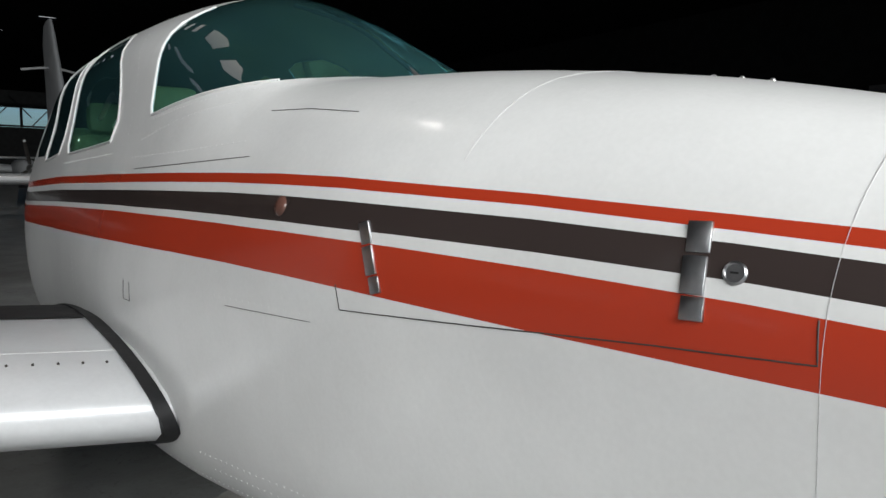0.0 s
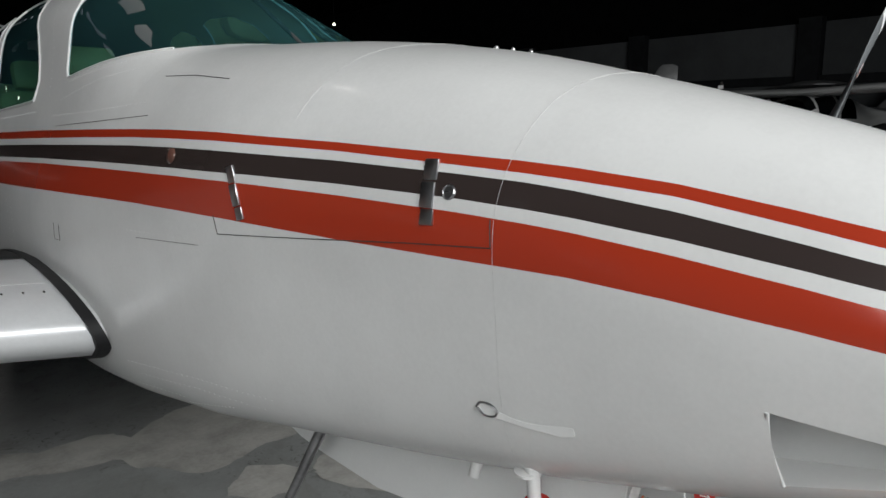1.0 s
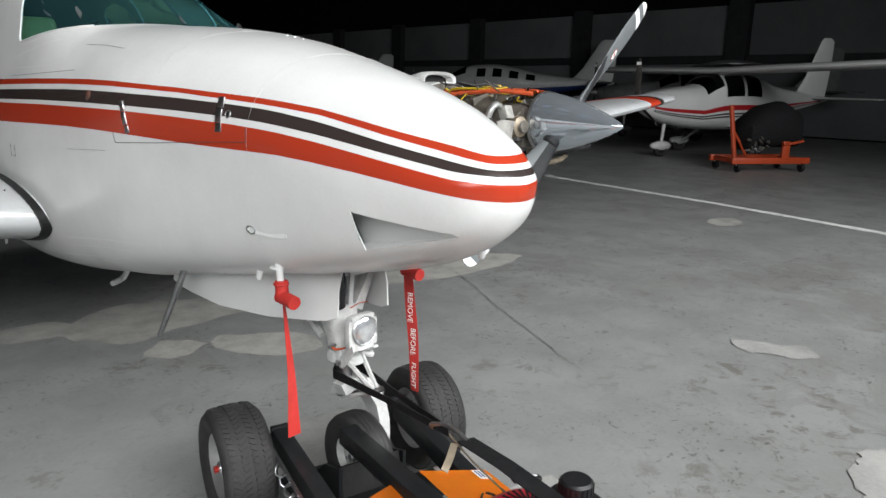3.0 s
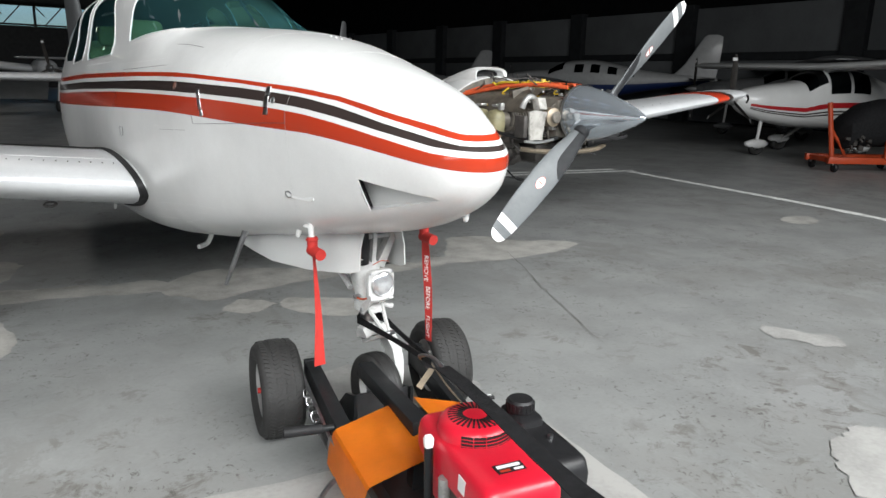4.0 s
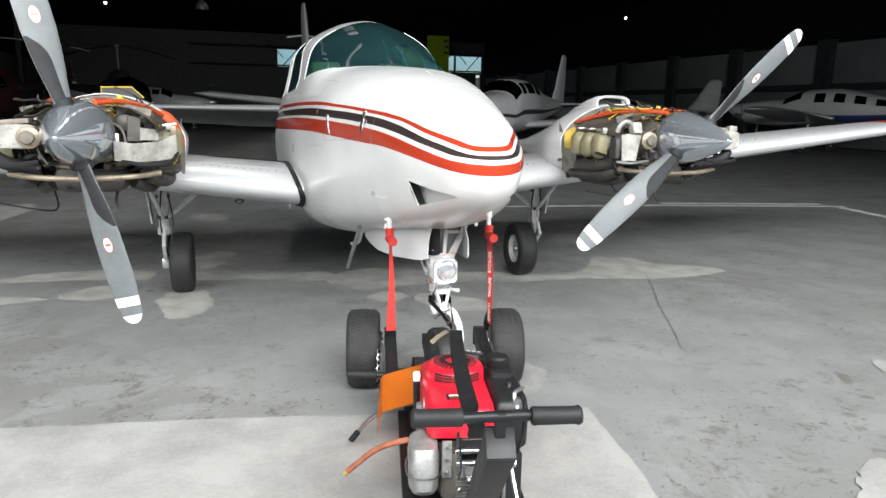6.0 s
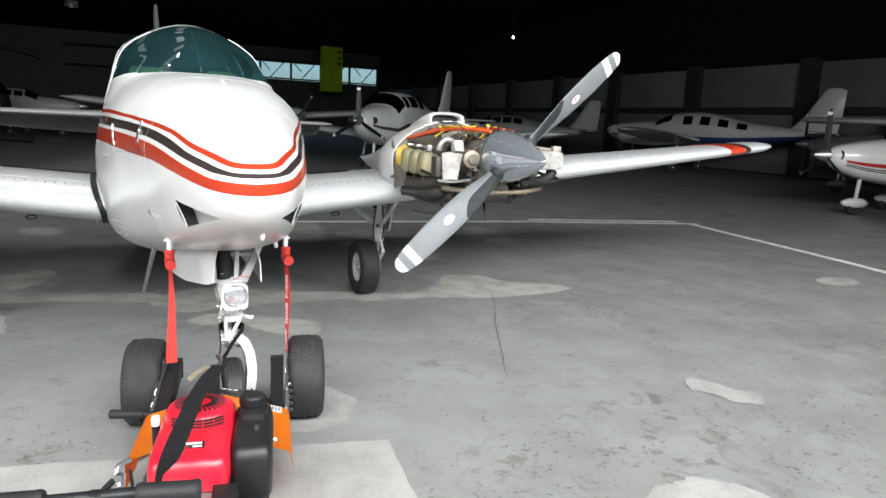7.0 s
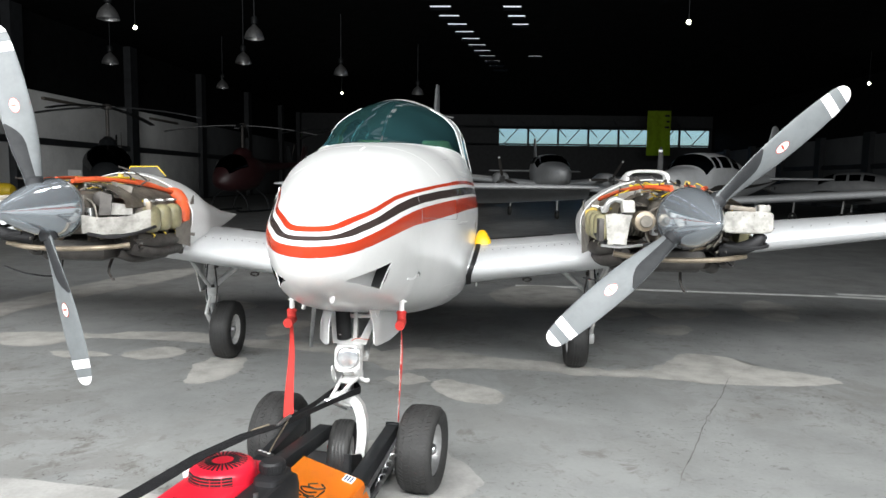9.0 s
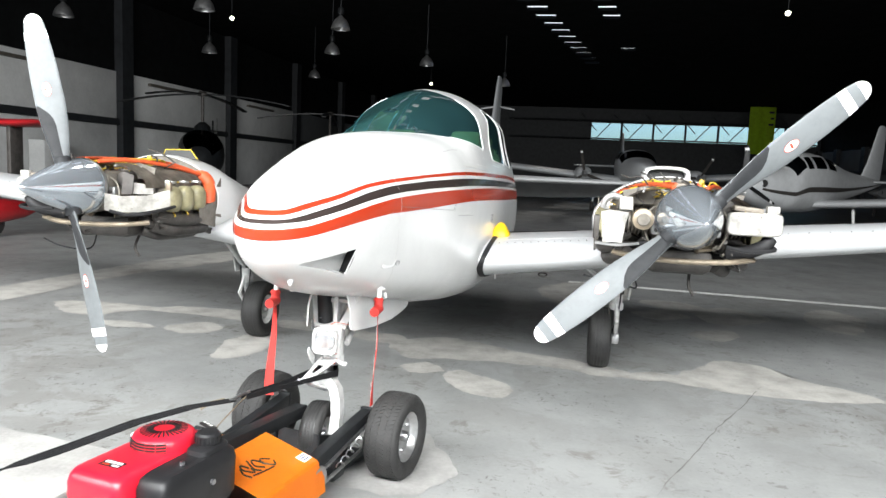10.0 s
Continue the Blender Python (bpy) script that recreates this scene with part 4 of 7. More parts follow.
def build_propeller(side):
    hub, ang = HUB[side]
    m = Matrix.Translation(hub) @ pose(0, 0, 0, 90, 0, 0)
    prof = [(0, .368), (.008, .365), (.022, .345), (.045, .30), (.076, .225), (.108, .135), (.135, .045), (.154, -.04), (.164, -.115), (.165, -.125), (.15, -.125), (0, -.125)]
    spin = part("spinner", lathe(B(), prof, m, 48), m_chrome, plane, "polished aluminium spinner", sharp=50)
    part("spinner_rim", lathe(B(), [(.166, -.105), (.1675, -.112), (.1675, -.124), (.160, -.128)], m, 48), m_alu, spin)
    for k in range(16):
        a = 2 * math.pi * (k + .5) / 16
        part("rim_screw", ball(B(), m @ V(.1635 * math.cos(a), .1635 * math.sin(a), -.095), .004, 6), m_soot, spin)
    for s in (0, 180):
        a = radians(ang + s)
        d = V(math.cos(a), 0, math.sin(a))
        side_v = V(-math.sin(a), 0, math.cos(a))
        fwd = V(0, -1, 0)

        def ring(r, off=0.0, lo=-.5, hi=.5, front=False):
            c = glide([.10, .2, .32, .5, .7, .85, .93, .965, .985, .992], [.085, .10, .135, .158, .152, .132, .112, .088, .05, .012], r)
            th = glide([.10, .2, .4, .7, .992], [.075, .042, .022, .013, .006], r)
            tw = radians(glide([.10, .3, .6, .992], [50, 38, 24, 15], r))
            cv = side_v * math.cos(tw) + fwd * math.sin(tw)
            nv = fwd * math.cos(tw) - side_v * math.sin(tw)
            base = hub + d * r
            pts = []
            k = 10
            if front:
                for i in range(k + 1):
                    u = lo + (hi - lo) * i / k
                    pts.append(base + cv * c * u + nv * (th * (math.sqrt(max(0, 1 - (2 * u) ** 2)) * .62 + .0) + off))
                return pts
            for i in range(2 * k):
                b = math.pi * i / k
                pts.append(base + cv * (c / 2) * math.cos(b) + nv * th * (.62 if math.sin(b) > 0 else .38) * math.sin(b))
            return pts
        blade = part("blade", loft(B(), [ring(r) for r in (.10, .15, .2, .26, .32, .4, .5, .6, .7, .78, .85, .9, .93, .95, .965, .978, .987, .992)]), m_blade, spin, "grey painted propeller blade", sharp=60)
        for r0, r1, nm, mat, lo, hi, lab in ((.845, .895, "tip_band", m_tipw, -.49, .49, "white band"), (.945, .990, "tip_cap", m_tipw, -.49, .49, "white tip"), (.12, .47, "deice_boot", m_bladeb, -.05, .495, "black rubber boot")):
            n = 9
            bm = loft(B(), [ring(r0 + (r1 - r0) * i / n, .0012, lo if nm != "deice_boot" else lo + .45 * max(0, (i - 6) / 3) ** 2, hi, True) for i in range(n + 1)], caps=False, closed=False)
            part(nm, bm, mat, blade, lab)
        mid = ring(.56, .0022, -.5, .5, True)[5]
        tw = radians(glide([.10, .3, .6, .992], [50, 38, 24, 15], .56))
        cv = side_v * math.cos(tw) + fwd * math.sin(tw)
        for rr, mat, o, nm in ((1.0, m_red, 0, "maker_badge"), (.90, m_tipw, .0008, "badge_face"), (.16, m_red, .0016, "badge_mark")):
            pts = [mid + fwd * o + cv * .024 * (rr if nm != "badge_mark" else .75) * math.cos(t) + d * .041 * rr * math.sin(t) for t in [2 * math.pi * q / 20 for q in range(20)]]
            part(nm, plate(B(), pts, .0008), mat, blade)
        part("blade_sleeve", cyl(B(), hub + d * .125, hub + d * .172, .047, .045, seg=20, bevel=.006), m_bladeb, spin)
    return spin


def nacelle_ring(w, h):
    """An outline with sloping upper shoulders and a fuller lower half."""
    up, low = oval(w, h, 36, 1.75), oval(w, h, 36, 2.6)
    return [p if p[1] > 0 else q for p, q in zip(up, low)]


def build_engine(side):
    hub = HUB[side][0]

    def P(x, y, z):
        return hub + V(x, y, z)
    case = part("engine", box(box(B(), P(0, .56, -.03), (.30, .80, .24), bevel=.04), P(0, .20, -.01), (.2, .2, .2), bevel=.05), m_case, plane, "uncowled flat-six piston engine")
    for s in (-1, 1):
        for k, y in enumerate((.43, .58, .73)):
            fins = [(r, .01 + .02 * j + h) for j in range(9) for r, h in ((.052, 0), (.075, .002), (.075, .008), (.052, .01))]
            c = part("cylinder", lathe(B(), [(0, 0), (.052, 0)] + fins + [(.052, .23), (0, .23)], Matrix.Translation(P(s * .14, y, -.05)) @ pose(0, 0, 0, 0, 90 * s, 0), 14), m_case, case, "finned engine cylinder", sharp=30)
            bm = B()
            rows = []
            for d, w, h in ((0, .062, .085), (.02, .066, .09), (.05, .062, .085), (.068, .045, .066), (.073, .02, .03)):
                rows.append([P(s * (.372 + d), y + a, -.072 + b) for a, b in oval(w * .93, h * .94, 18, 3)])
            loft(bm, rows)
            part("rocker_cover", bm, m_olive, c, "olive gold rocker cover")
            part("spark_lead", tube(B(), [P(s * .05, y - .1, .15), P(s * .18, y - .04, .13), P(s * .27, y, .085), P(s * .35, y, .03)], .0055, seg=6), m_yellow, case)
            part("spark_lead", tube(B(), [P(s * .38, y + .01, -.14), P(s * .41, y + .01, -.18), P(s * .28, y + .03, -.19), P(s * .16, y + .05, -.16)], .004, seg=6), m_yellow if side < 0 else m_case, case)
            part("rocker_clip", box(B(), P(s * .39, y, .035), (.05, .05, .014), bevel=.004), m_alu, case)
        # white cooling baffles: a riveted plate from the front of the case back to the first cylinder, folded inwards on top
        if s == side:  # outboard: a wide white plate with folded edges, bolts, and a black duct below
            rows = [[P(s * (.325 + a), y, -.018 + b) for a, b in oval(w, h, 28, 6)] for y, w, h in ((.20, .128, .056), (.135, .132, .060), (.128, .126, .054))]
            part("cooling_baffle", loft(B(), rows), m_baffle, case, "white riveted sheet-metal cooling baffle")
            part("baffle_top", box(B(), P(s * .29, .17, .055), (.14, .08, .026), pose(0, 0, 0, 0, s * 5, 0), bevel=.006), m_tan, case, "grimy tan baffle top")
            part("baffle_tab", box(B(), P(s * .41, .16, .058), (.06, .04, .036), bevel=.005), m_baffle, case)
            part("lower_duct", tube(B(), [P(s * .42, .20, -.09), P(s * .39, .19, -.13), P(s * .33, .22, -.165), P(s * .24, .28, -.19)], .036, seg=12), m_rubber, case, "black rubber air duct")
            bolts = [P(s * (.24 + .055 * a), .124, -.055 + .075 * b) for a in range(4) for b in range(2)]
        elif side > 0:  # inboard: a tall plate with a folded upper piece and a dark edge
            bm = plate(B(), [P(s * .300, .095, .012), P(s * .40, .085, .022), P(s * .440, .09, .012), P(s * .425, .095, -.145), P(s * .325, .10, -.15), P(s * .315, .095, -.05)], .012)
            part("cooling_baffle", bm, m_baffle, case, "white sheet-metal cooling baffle")
            part("baffle_fold", box(B(), P(s * .315, .14, .052), (.066, .05, .07), pose(0, 0, 0, -18, 0, 6), bevel=.005), m_baffle, case)
            part("air_elbow", tube(B(), [P(s * .34, .16, .085), P(s * .385, .15, .095), P(s * .42, .15, .07), P(s * .43, .16, .03)], .017, seg=10), m_cast, case, "thin bent metal air pipe")
            part("baffle_edge", box(B(), P(s * .458, .13, -.07), (.028, .08, .12), bevel=.004), m_soot, case, "dark edge of the baffle")
            part("baffle_rail", tube(B(), [P(s * .46, .09, -.15), P(s * .36, .085, -.158), P(s * .24, .09, -.145)], .008, seg=6), m_alu, case)
            bolts = [P(s * (.315 + .11 * b), .084, -.125 + .035 * a) for a in range(4) for b in range(2)]
        else:  # inboard: a long low strip, a dark upright and a small white sheet behind it
            bm = plate(B(), [P(s * .16, .10, -.035), P(s * .25, .13, -.05), P(s * .36, .22, -.045), P(s * .42, .31, -.015), P(s * .435, .345, -.01), P(s * .435, .345, -.12), P(s * .41, .30, -.138), P(s * .35, .22, -.145), P(s * .25, .13, -.145), P(s * .16, .10, -.135)], .009)
            part("cooling_baffle", bm, m_baffle, case, "long white riveted baffle strip")
            part("baffle_tab", box(B(), P(s * .425, .35, .012), (.03, .025, .05), bevel=.004), m_exh, case)
            part("inner_baffle", plate(B(), [P(s * .24, .24, -.04), P(s * .35, .30, -.04), P(s * .35, .30, .015), P(s * .25, .25, .03)], .006), m_baffle, case)
            part("upright_plate", plate(B(), [P(s * .21, .19, -.04), P(s * .27, .21, -.04), P(s * .275, .22, .075), P(s * .22, .20, .09)], .010), m_soot, case, "dark upright plate")
            bolts = [P(s * (.24 + .05 * a), .116 + .056 * a, -.125 + .06 * b) for a in range(4) for b in range(2)]
        for q in bolts:
            part("baffle_rivet", ball(B(), q, .003, 6), m_case, case)
        rows = [[P(s * x, y, z) for x, z in ((.13, .145), (.22, .125), (.30, .085), (.345, .045), (.352, .0))] for y in (.22, .36, .52, .68, .86)]
        bm = loft(B(), rows, caps=False, closed=False)
        bmesh.ops.solidify(bm, geom=bm.faces[:], thickness=.006)
        part("cylinder_shield", bm, m_tan, case, "grimy tan sheet over the cylinders")
        part("baffle_clip", box(B(), P(s * .40, .38, .03), (.03, .03, .04), bevel=.004), m_cast, case)
        part("baffle_seal", tube(B(), [P(s * .19, .11, -.14), P(s * .31, .10, -.155), P(s * .42, .115, -.142), P(s * .435, .25, -.13), P(s * .435, .40, -.115)], .011, seg=6), m_rubber, case)
        part("baffle_wall", plate(B(), [P(s * .14, .40, .05), P(s * .30, .38, .05), P(s * .32, .38, .12), P(s * .14, .40, .16)], .008), m_case, case)
        # exhaust stacks and collector
        part("exhaust_collector", tube(B(), [P(s * .27, .36, -.22), P(s * .30, .45, -.235), P(s * .30, .62, -.25), P(s * .28, .95, -.28), P(s * .30, 1.2, -.36)], .032, seg=10), m_soot, case)
        for y in (.43, .58, .73):
            part("exhaust_stack", tube(B(), [P(s * .26, y, -.12), P(s * .34, y, -.17), P(s * .33, y + .04, -.25)], .026, seg=8), m_soot, case)
        part("intake_runner", tube(B(), [P(s * .08, .30, -.18), P(s * .18, .40, -.17), P(s * .20, .80, -.17)], .018, seg=8), m_exh, case)
        part("fuel_line", tube(B(), [P(s * .08, .16, .150), P(s * .16, .35, .160), P(s * .25, .62, .135), P(s * .33, .93, .075)], .0125, seg=8), m_hose, case, "orange-red fire-sleeved hose")
        part("fuel_line", tube(B(), [P(s * .06, .24, .165), P(s * .09, .5, .168), P(s * .16, .78, .15), P(s * .26, .93, .10)], .009, seg=8), m_hose, case)
        part("magneto", lathe(box(B(), P(s * .10, .93, .08), (.10, .10, .12), bevel=.015), [(.05, 0), (.05, .05), (.03, .07), (0, .07)], Matrix.Translation(P(s * .10, .88, .09)) @ pose(0, 0, 0, 90, 0, 0), 14), m_soot, case)
        part("harness", tube(B(), [P(s * .10, .84, .11), P(s * .16, .7, .165), P(s * .12, .5, .17), P(s * .10, .34, .16)], .007, seg=6), m_yellow, case, "yellow ignition harness")
    part("front_exhaust_pipe", tube(B(), [P(-.36, .24, -.21), P(-.2, .17, -.225), P(0, .15, -.23), P(.2, .17, -.225), P(.36, .24, -.21)], .015, seg=10), m_exh, case, "tan crossover pipe under the spinner")
    part("hub_flange", lathe(B(), [(0, 0), (.085, 0), (.09, .008), (.09, .022), (.062, .03), (.058, .10), (0, .10)], Matrix.Translation(P(0, .115, 0)) @ pose(0, 0, 0, -90, 0, 0), 28), m_exh, case, "cream crankshaft flange behind the spinner")
    for s in (-1, 1):
        part("front_bracket", box(B(), P(s * .15, .20, -.05), (.05, .05, .10), bevel=.008), m_alu, case)
        part("front_bolt", cyl(B(), P(s * .15, .175, -.03), P(s * .15, .16, -.03), .011, seg=6), m_soot, case)
        part("front_bolt", cyl(B(), P(s * .15, .175, -.075), P(s * .15, .16, -.075), .011, seg=6), m_soot, case)
        part("drain_line", tube(B(), [P(s * .13, .19, .06), P(s * .19, .18, .02), P(s * .205, .18, -.08), P(s * .17, .2, -.16)], .006, seg=6), m_case, case)
    for s in (-1, 1):
        for k, (x, z, r) in enumerate(((.385, -.205, .040), (.345, -.265, .046), (.26, -.30, .042))):
            part("exhaust_pipe", tube(B(), [P(s * (x - .06), .36 + .03 * k, z + .03), P(s * x, .48, z), P(s * (x + .01), .66, z - .01), P(s * (x - .02), .93, z - .02)], r, seg=12), m_soot, case, "sooty brown exhaust pipe")
        part("rear_panel", plate(B(), [P(s * .44, .90, -.10), P(s * .43, .70, -.13), P(s * .42, .72, -.24), P(s * .43, .91, -.28)], .008), m_case, case, "weathered grey lower panel")
        for y in (.505, .655):
            part("rocker_gasket", box(B(), P(s * .37, y, -.06), (.05, .012, .12), bevel=.003), m_soot, case)
    part("sump", box(B(), P(0, .60, -.25), (.36, .60, .14), bevel=.05), m_soot, case)
    part("oil_cooler", box(B(), P(-side * .30, .42, -.02), (.05, .10, .14), bevel=.01), m_soot, case)
    part("alternator", lathe(B(), [(0, 0), (.035, 0), (.055, .012), (.055, .09), (.045, .10), (0, .10)], Matrix.Translation(P(-.225, .10, -.02)) @ pose(0, 0, 0, -90, 0, 0), 20), m_exh, case)
    part("alternator_pulley", lathe(B(), [(0, 0), (.03, 0), (.034, .004), (.026, .009), (.034, .014), (0, .016)], Matrix.Translation(P(-.225, .082, -.02)) @ pose(0, 0, 0, -90, 0, 0), 20), m_case, case)
    part("alternator", lathe(B(), [(0, 0), (.03, 0), (.045, .01), (.045, .08), (0, .08)], Matrix.Translation(P(.20, .22, .05)) @ pose(0, 0, 0, -90, 0, 0), 18), m_soot, case)
    part("throttle_body", box(B(), P(.03, .62, .15), (.14, .30, .05), bevel=.02), m_tan, case)
    part("oil_filler", cyl(B(), P(.12, .60, .13), P(.135, .60, .195), .016, seg=12), m_zinc, case)
    part("starter", cyl(B(), P(-.05, .98, -.10), P(-.05, 1.12, -.10), .05, seg=14), m_soot, case)
    r2 = random.Random(5 + side)

    def tangle(name, n, lo, hi, reach, radii, mat, label):
        bm = B()
        for k in range(n):
            a = V(*[r2.uniform(p, q) for p, q in zip(lo, hi)])
            e = a + V(*[r2.uniform(-q, q) for q in reach])
            tube(bm, [hub + a, hub + a.lerp(e, .35) + V(r2.uniform(-.03, .03), 0, r2.uniform(-.02, .04)), hub + a.lerp(e, .7) + V(r2.uniform(-.03, .03), r2.uniform(-.02, .02), 0), hub + e], r2.uniform(*radii), seg=5, smooth=4)
        return tagged(part(name, bm, mat, case, label), kind="stuff")
    tangle("small_wiring", 26, (-.26, .22, .06), (.26, .9, .16), (.14, .2, .09), (.003, .006), m_soot, "tangle of thin dark pipes and wires")
    tangle("lower_piping", 22, (-.36, .25, -.27), (.36, .95, -.15), (.14, .22, .05), (.006, .013), m_soot, "sooty pipes under the engine")
    tangle("steel_lines", 14, (-.34, .2, -.22), (.34, .9, .12), (.10, .2, .06), (.003, .005), m_steel, "thin bright steel lines")
    tangle("yellow_lead", 9, (-.24, .3, .08), (.24, .8, .16), (.12, .22, .04), (.003, .0045), m_yellow, "loose yellow ignition leads")
    tangle("brown_hose", 7, (-.3, .25, -.20), (.3, .7, -.05), (.10, .2, .06), (.008, .013), m_case, "brown rubber hoses")
    for name, n, mat, zs, lab in (("bright_fitting", 34, m_cast, (.05, .14), "small bare metal fittings"), ("dark_fitting", 34, m_soot, (-.24, .12), "small oily fittings and clamps")):
        bm = B()
        for k in range(n):
            c = hub + V(r2.uniform(-.30, .30), r2.uniform(.22, .92), r2.uniform(*zs))
            s = r2.uniform(.008, .022)
            box(bm, c, (s, s * 1.4, s), pose(0, 0, 0, r2.uniform(0, 90), r2.uniform(0, 90), 0), bevel=.003, seg=1)
        tagged(part(name, bm, mat, case, lab), kind="stuff")
    # heat duct hose, firewall and engine mount
    ih = -side
    if side < 0:
        part("heat_duct", tube(B(), [P(ih * .26, .93, .06), P(ih * .33, .935, .065), P(ih * .37, .94, .01), P(ih * .395, .90, -.05), P(ih * .40, .88, -.12)], .043, seg=14), m_hose, case, "wide orange air duct hose")
    bm = plate(B(), [P(a, .945, b - .068) for a, b in nacelle_ring(.435, .265)], .012)
    fw = part("firewall", bm, m_case, plane, "weathered steel firewall")
    part("primed_panel", plate(B(), [P(-side * .415, .932, .0), P(-side * .415, .932, -.16), P(-side * .33, .932, -.16), P(-side * .33, .932, .04)], .006), m_zinc, fw, "yellow primed panel")
    for s in (-1, 1):
        part("engine_mount", tube(B(), [P(s * .30, 1.0, -.25), P(s * .24, .5, -.20), P(s * .2, .2, -.12)], .014, seg=8, smooth=3), m_soot, case)
        part("mount_bracket", plate(B(), [P(s * .42, 1.01, .06), P(s * .42, 1.01, -.22), P(s * .42, .90, -.2), P(s * .42, .93, -.02)], .006), m_case, fw)
    part("hanging_lead", tube(B(), [P(-.25, .6, -.3), P(-.20, .45, -.42), P(-.28, .3, -.40), P(-.5, .4, -.37)], .005, seg=5), m_rubber, case)
    part("drain_pipe", tube(B(), [P(.1, .55, -.3), P(.09, .5, -.40), P(.12, .5, -.46)], .009, seg=6), m_soot, case)
    # nacelle behind the firewall
    rows = []
    for y, w, zt, zb in ((.93, .445, .205, -.34), (1.12, .45, .21, -.36), (1.3, .42, .185, -.37), (1.55, .34, .12, -.36), (1.9, .26, .02, -.31), (2.4, .17, -.10, -.24), (2.9, .06, -.16, -.18)):
        rows.append([P(a, y, b + (zt + zb) / 2) for a, b in nacelle_ring(w, (zt - zb) / 2)])
    nac = part("nacelle", loft(B(), rows, caps=False), m_white, plane, "white engine nacelle fairing on the wing", sharp=60)
    part("nacelle_lip", tube(B(), rows[0] + rows[0][:1], .004, seg=6, smooth=0), m_white, nac)
    # air scoop on top (carried by the left engine), a hatch frame on the right one
    if side > 0:
        rows = []
        for y, w, h, zc in ((.965, .138, .054, .210), (.985, .144, .061, .210), (1.05, .146, .066, .203), (1.2, .14, .064, .175), (1.4, .115, .05, .14), (1.65, .06, .02, .10)):
            rows.append([P(-.012 + a, y, zc + b) for a, b in oval(w, h, 28, 3.2)])
        sc = part("air_scoop", loft(B(), rows, caps=False), m_white, nac, "white oval intake scoop")
        inner = [[P(-.012 + a, y, .210 + b) for a, b in oval(w, h, 28, 3.2)] for y, w, h in ((.965, .138, .054), (.977, .120, .042), (1.10, .116, .040))]
        part("scoop_mouth", loft(B(), inner, caps=False), m_white, sc)
        part("scoop_throat", plate(B(), [P(-.012 + a, 1.05, .210 + b) for a, b in oval(.120, .042, 20, 3.2)], .004), m_bink, sc)
    else:
        fr = [P(-.03, 1.02, .185), P(-.04, 1.06, .245), P(.13, 1.11, .25), P(.20, 1.08, .185)]
        part("hatch_frame", tube(B(), fr, .005, seg=6, smooth=0), m_yellow, nac, "yellow-edged raised hatch panel")
        part("hatch_panel", plate(B(), [q - V(0, .004, .004) for q in fr], .005), m_dash, nac)
    return case


def wheel(c, r, w, name, parent, rim_r=None, tread=False, hub_label="", spin=0.0, mat_rim=None):
    """An aircraft or cart wheel with tyre, rim and hub whose axle lies along x, turned by spin degrees about z."""
    m = Matrix.Translation(c) @ pose(0, 0, 0, 0, 0, spin) @ pose(0, 0, 0, 0, 90, 0)
    rim_r = rim_r or r * .52
    h = w / 2
    prof = [(rim_r, -h * .72), (rim_r * 1.08, -h * .86), (r * .80, -h), (r * .90, -h * .96), (r * .965, -h * .80), (r * .99, -h * .5), (r, 0)]
    prof = prof + [(a, -b) for a, b in prof[-2::-1]]
    tyre = part(name, lathe(B(), prof, m, 56), m_tyre, parent, "black rubber tyre, dusty tread")
    if tread:
        bm = B()
        n = 64
        for k in range(n):
            for j, (v, l) in enumerate(((-.62, .3), (-.2, .3), (.2, .3), (.62, .3))):
                a = 2 * math.pi * (k + .5 * (j % 2)) / n
                rr = r * (.985 if abs(v) > .5 else .999)
                mm = m @ pose(0, 0, 0, 0, 0, math.degrees(a)) @ Matrix.Translation((rr, 0, v * h)) @ pose(0, 0, 0, 25 if j % 2 else -25, -v * 14, 0)
                bmesh.ops.create_cube(bm, size=1.0, matrix=mm @ Matrix.Diagonal((.005, r * .058, h * l * .9, 1)))
        tagged(part("tread", bm, m_tyre, tyre, sharp=20), kind="stuff")
    else:
        for v in (-.45, -.15, .15, .45):
            part("tread_groove", lathe(B(), [(r * .992 + .0012, v * h - .004), (r * .998 + .0012, v * h), (r * .992 + .0012, v * h + .004)], m, 40), m_bink, tyre)
    rim = part("rim", lathe(B(), [(0, -h * .35), (rim_r * .35, -h * .4), (rim_r * .4, -h * .3), (rim_r * .8, -h * .35), (rim_r * .95, -h * .7), (rim_r, -h * .74), (rim_r, h * .74), (rim_r * .95, h * .7), (rim_r * .8, h * .35), (rim_r * .4, h * .3), (rim_r * .35, h * .4), (0, h * .35)], m, 32), mat_rim or m_gearw, tyre, "painted wheel rim")
    part("hub_cap", lathe(B(), [(0, -h * .74), (rim_r * .16, -h * .74), (rim_r * .22, -h * .62), (rim_r * .22, h * .62), (rim_r * .16, h * .74), (0, h * .74)], m, 16), m_steel, rim)
    for k in range(6):
        a = 2 * math.pi * k / 6
        bm = cyl(B(), m @ V(rim_r * .6 * math.cos(a), rim_r * .6 * math.sin(a), -h * .45), m @ V(rim_r * .6 * math.cos(a), rim_r * .6 * math.sin(a), h * .45), .007, seg=6)
        part("rim_bolt", bm, m_steel, rim)
    return tyre


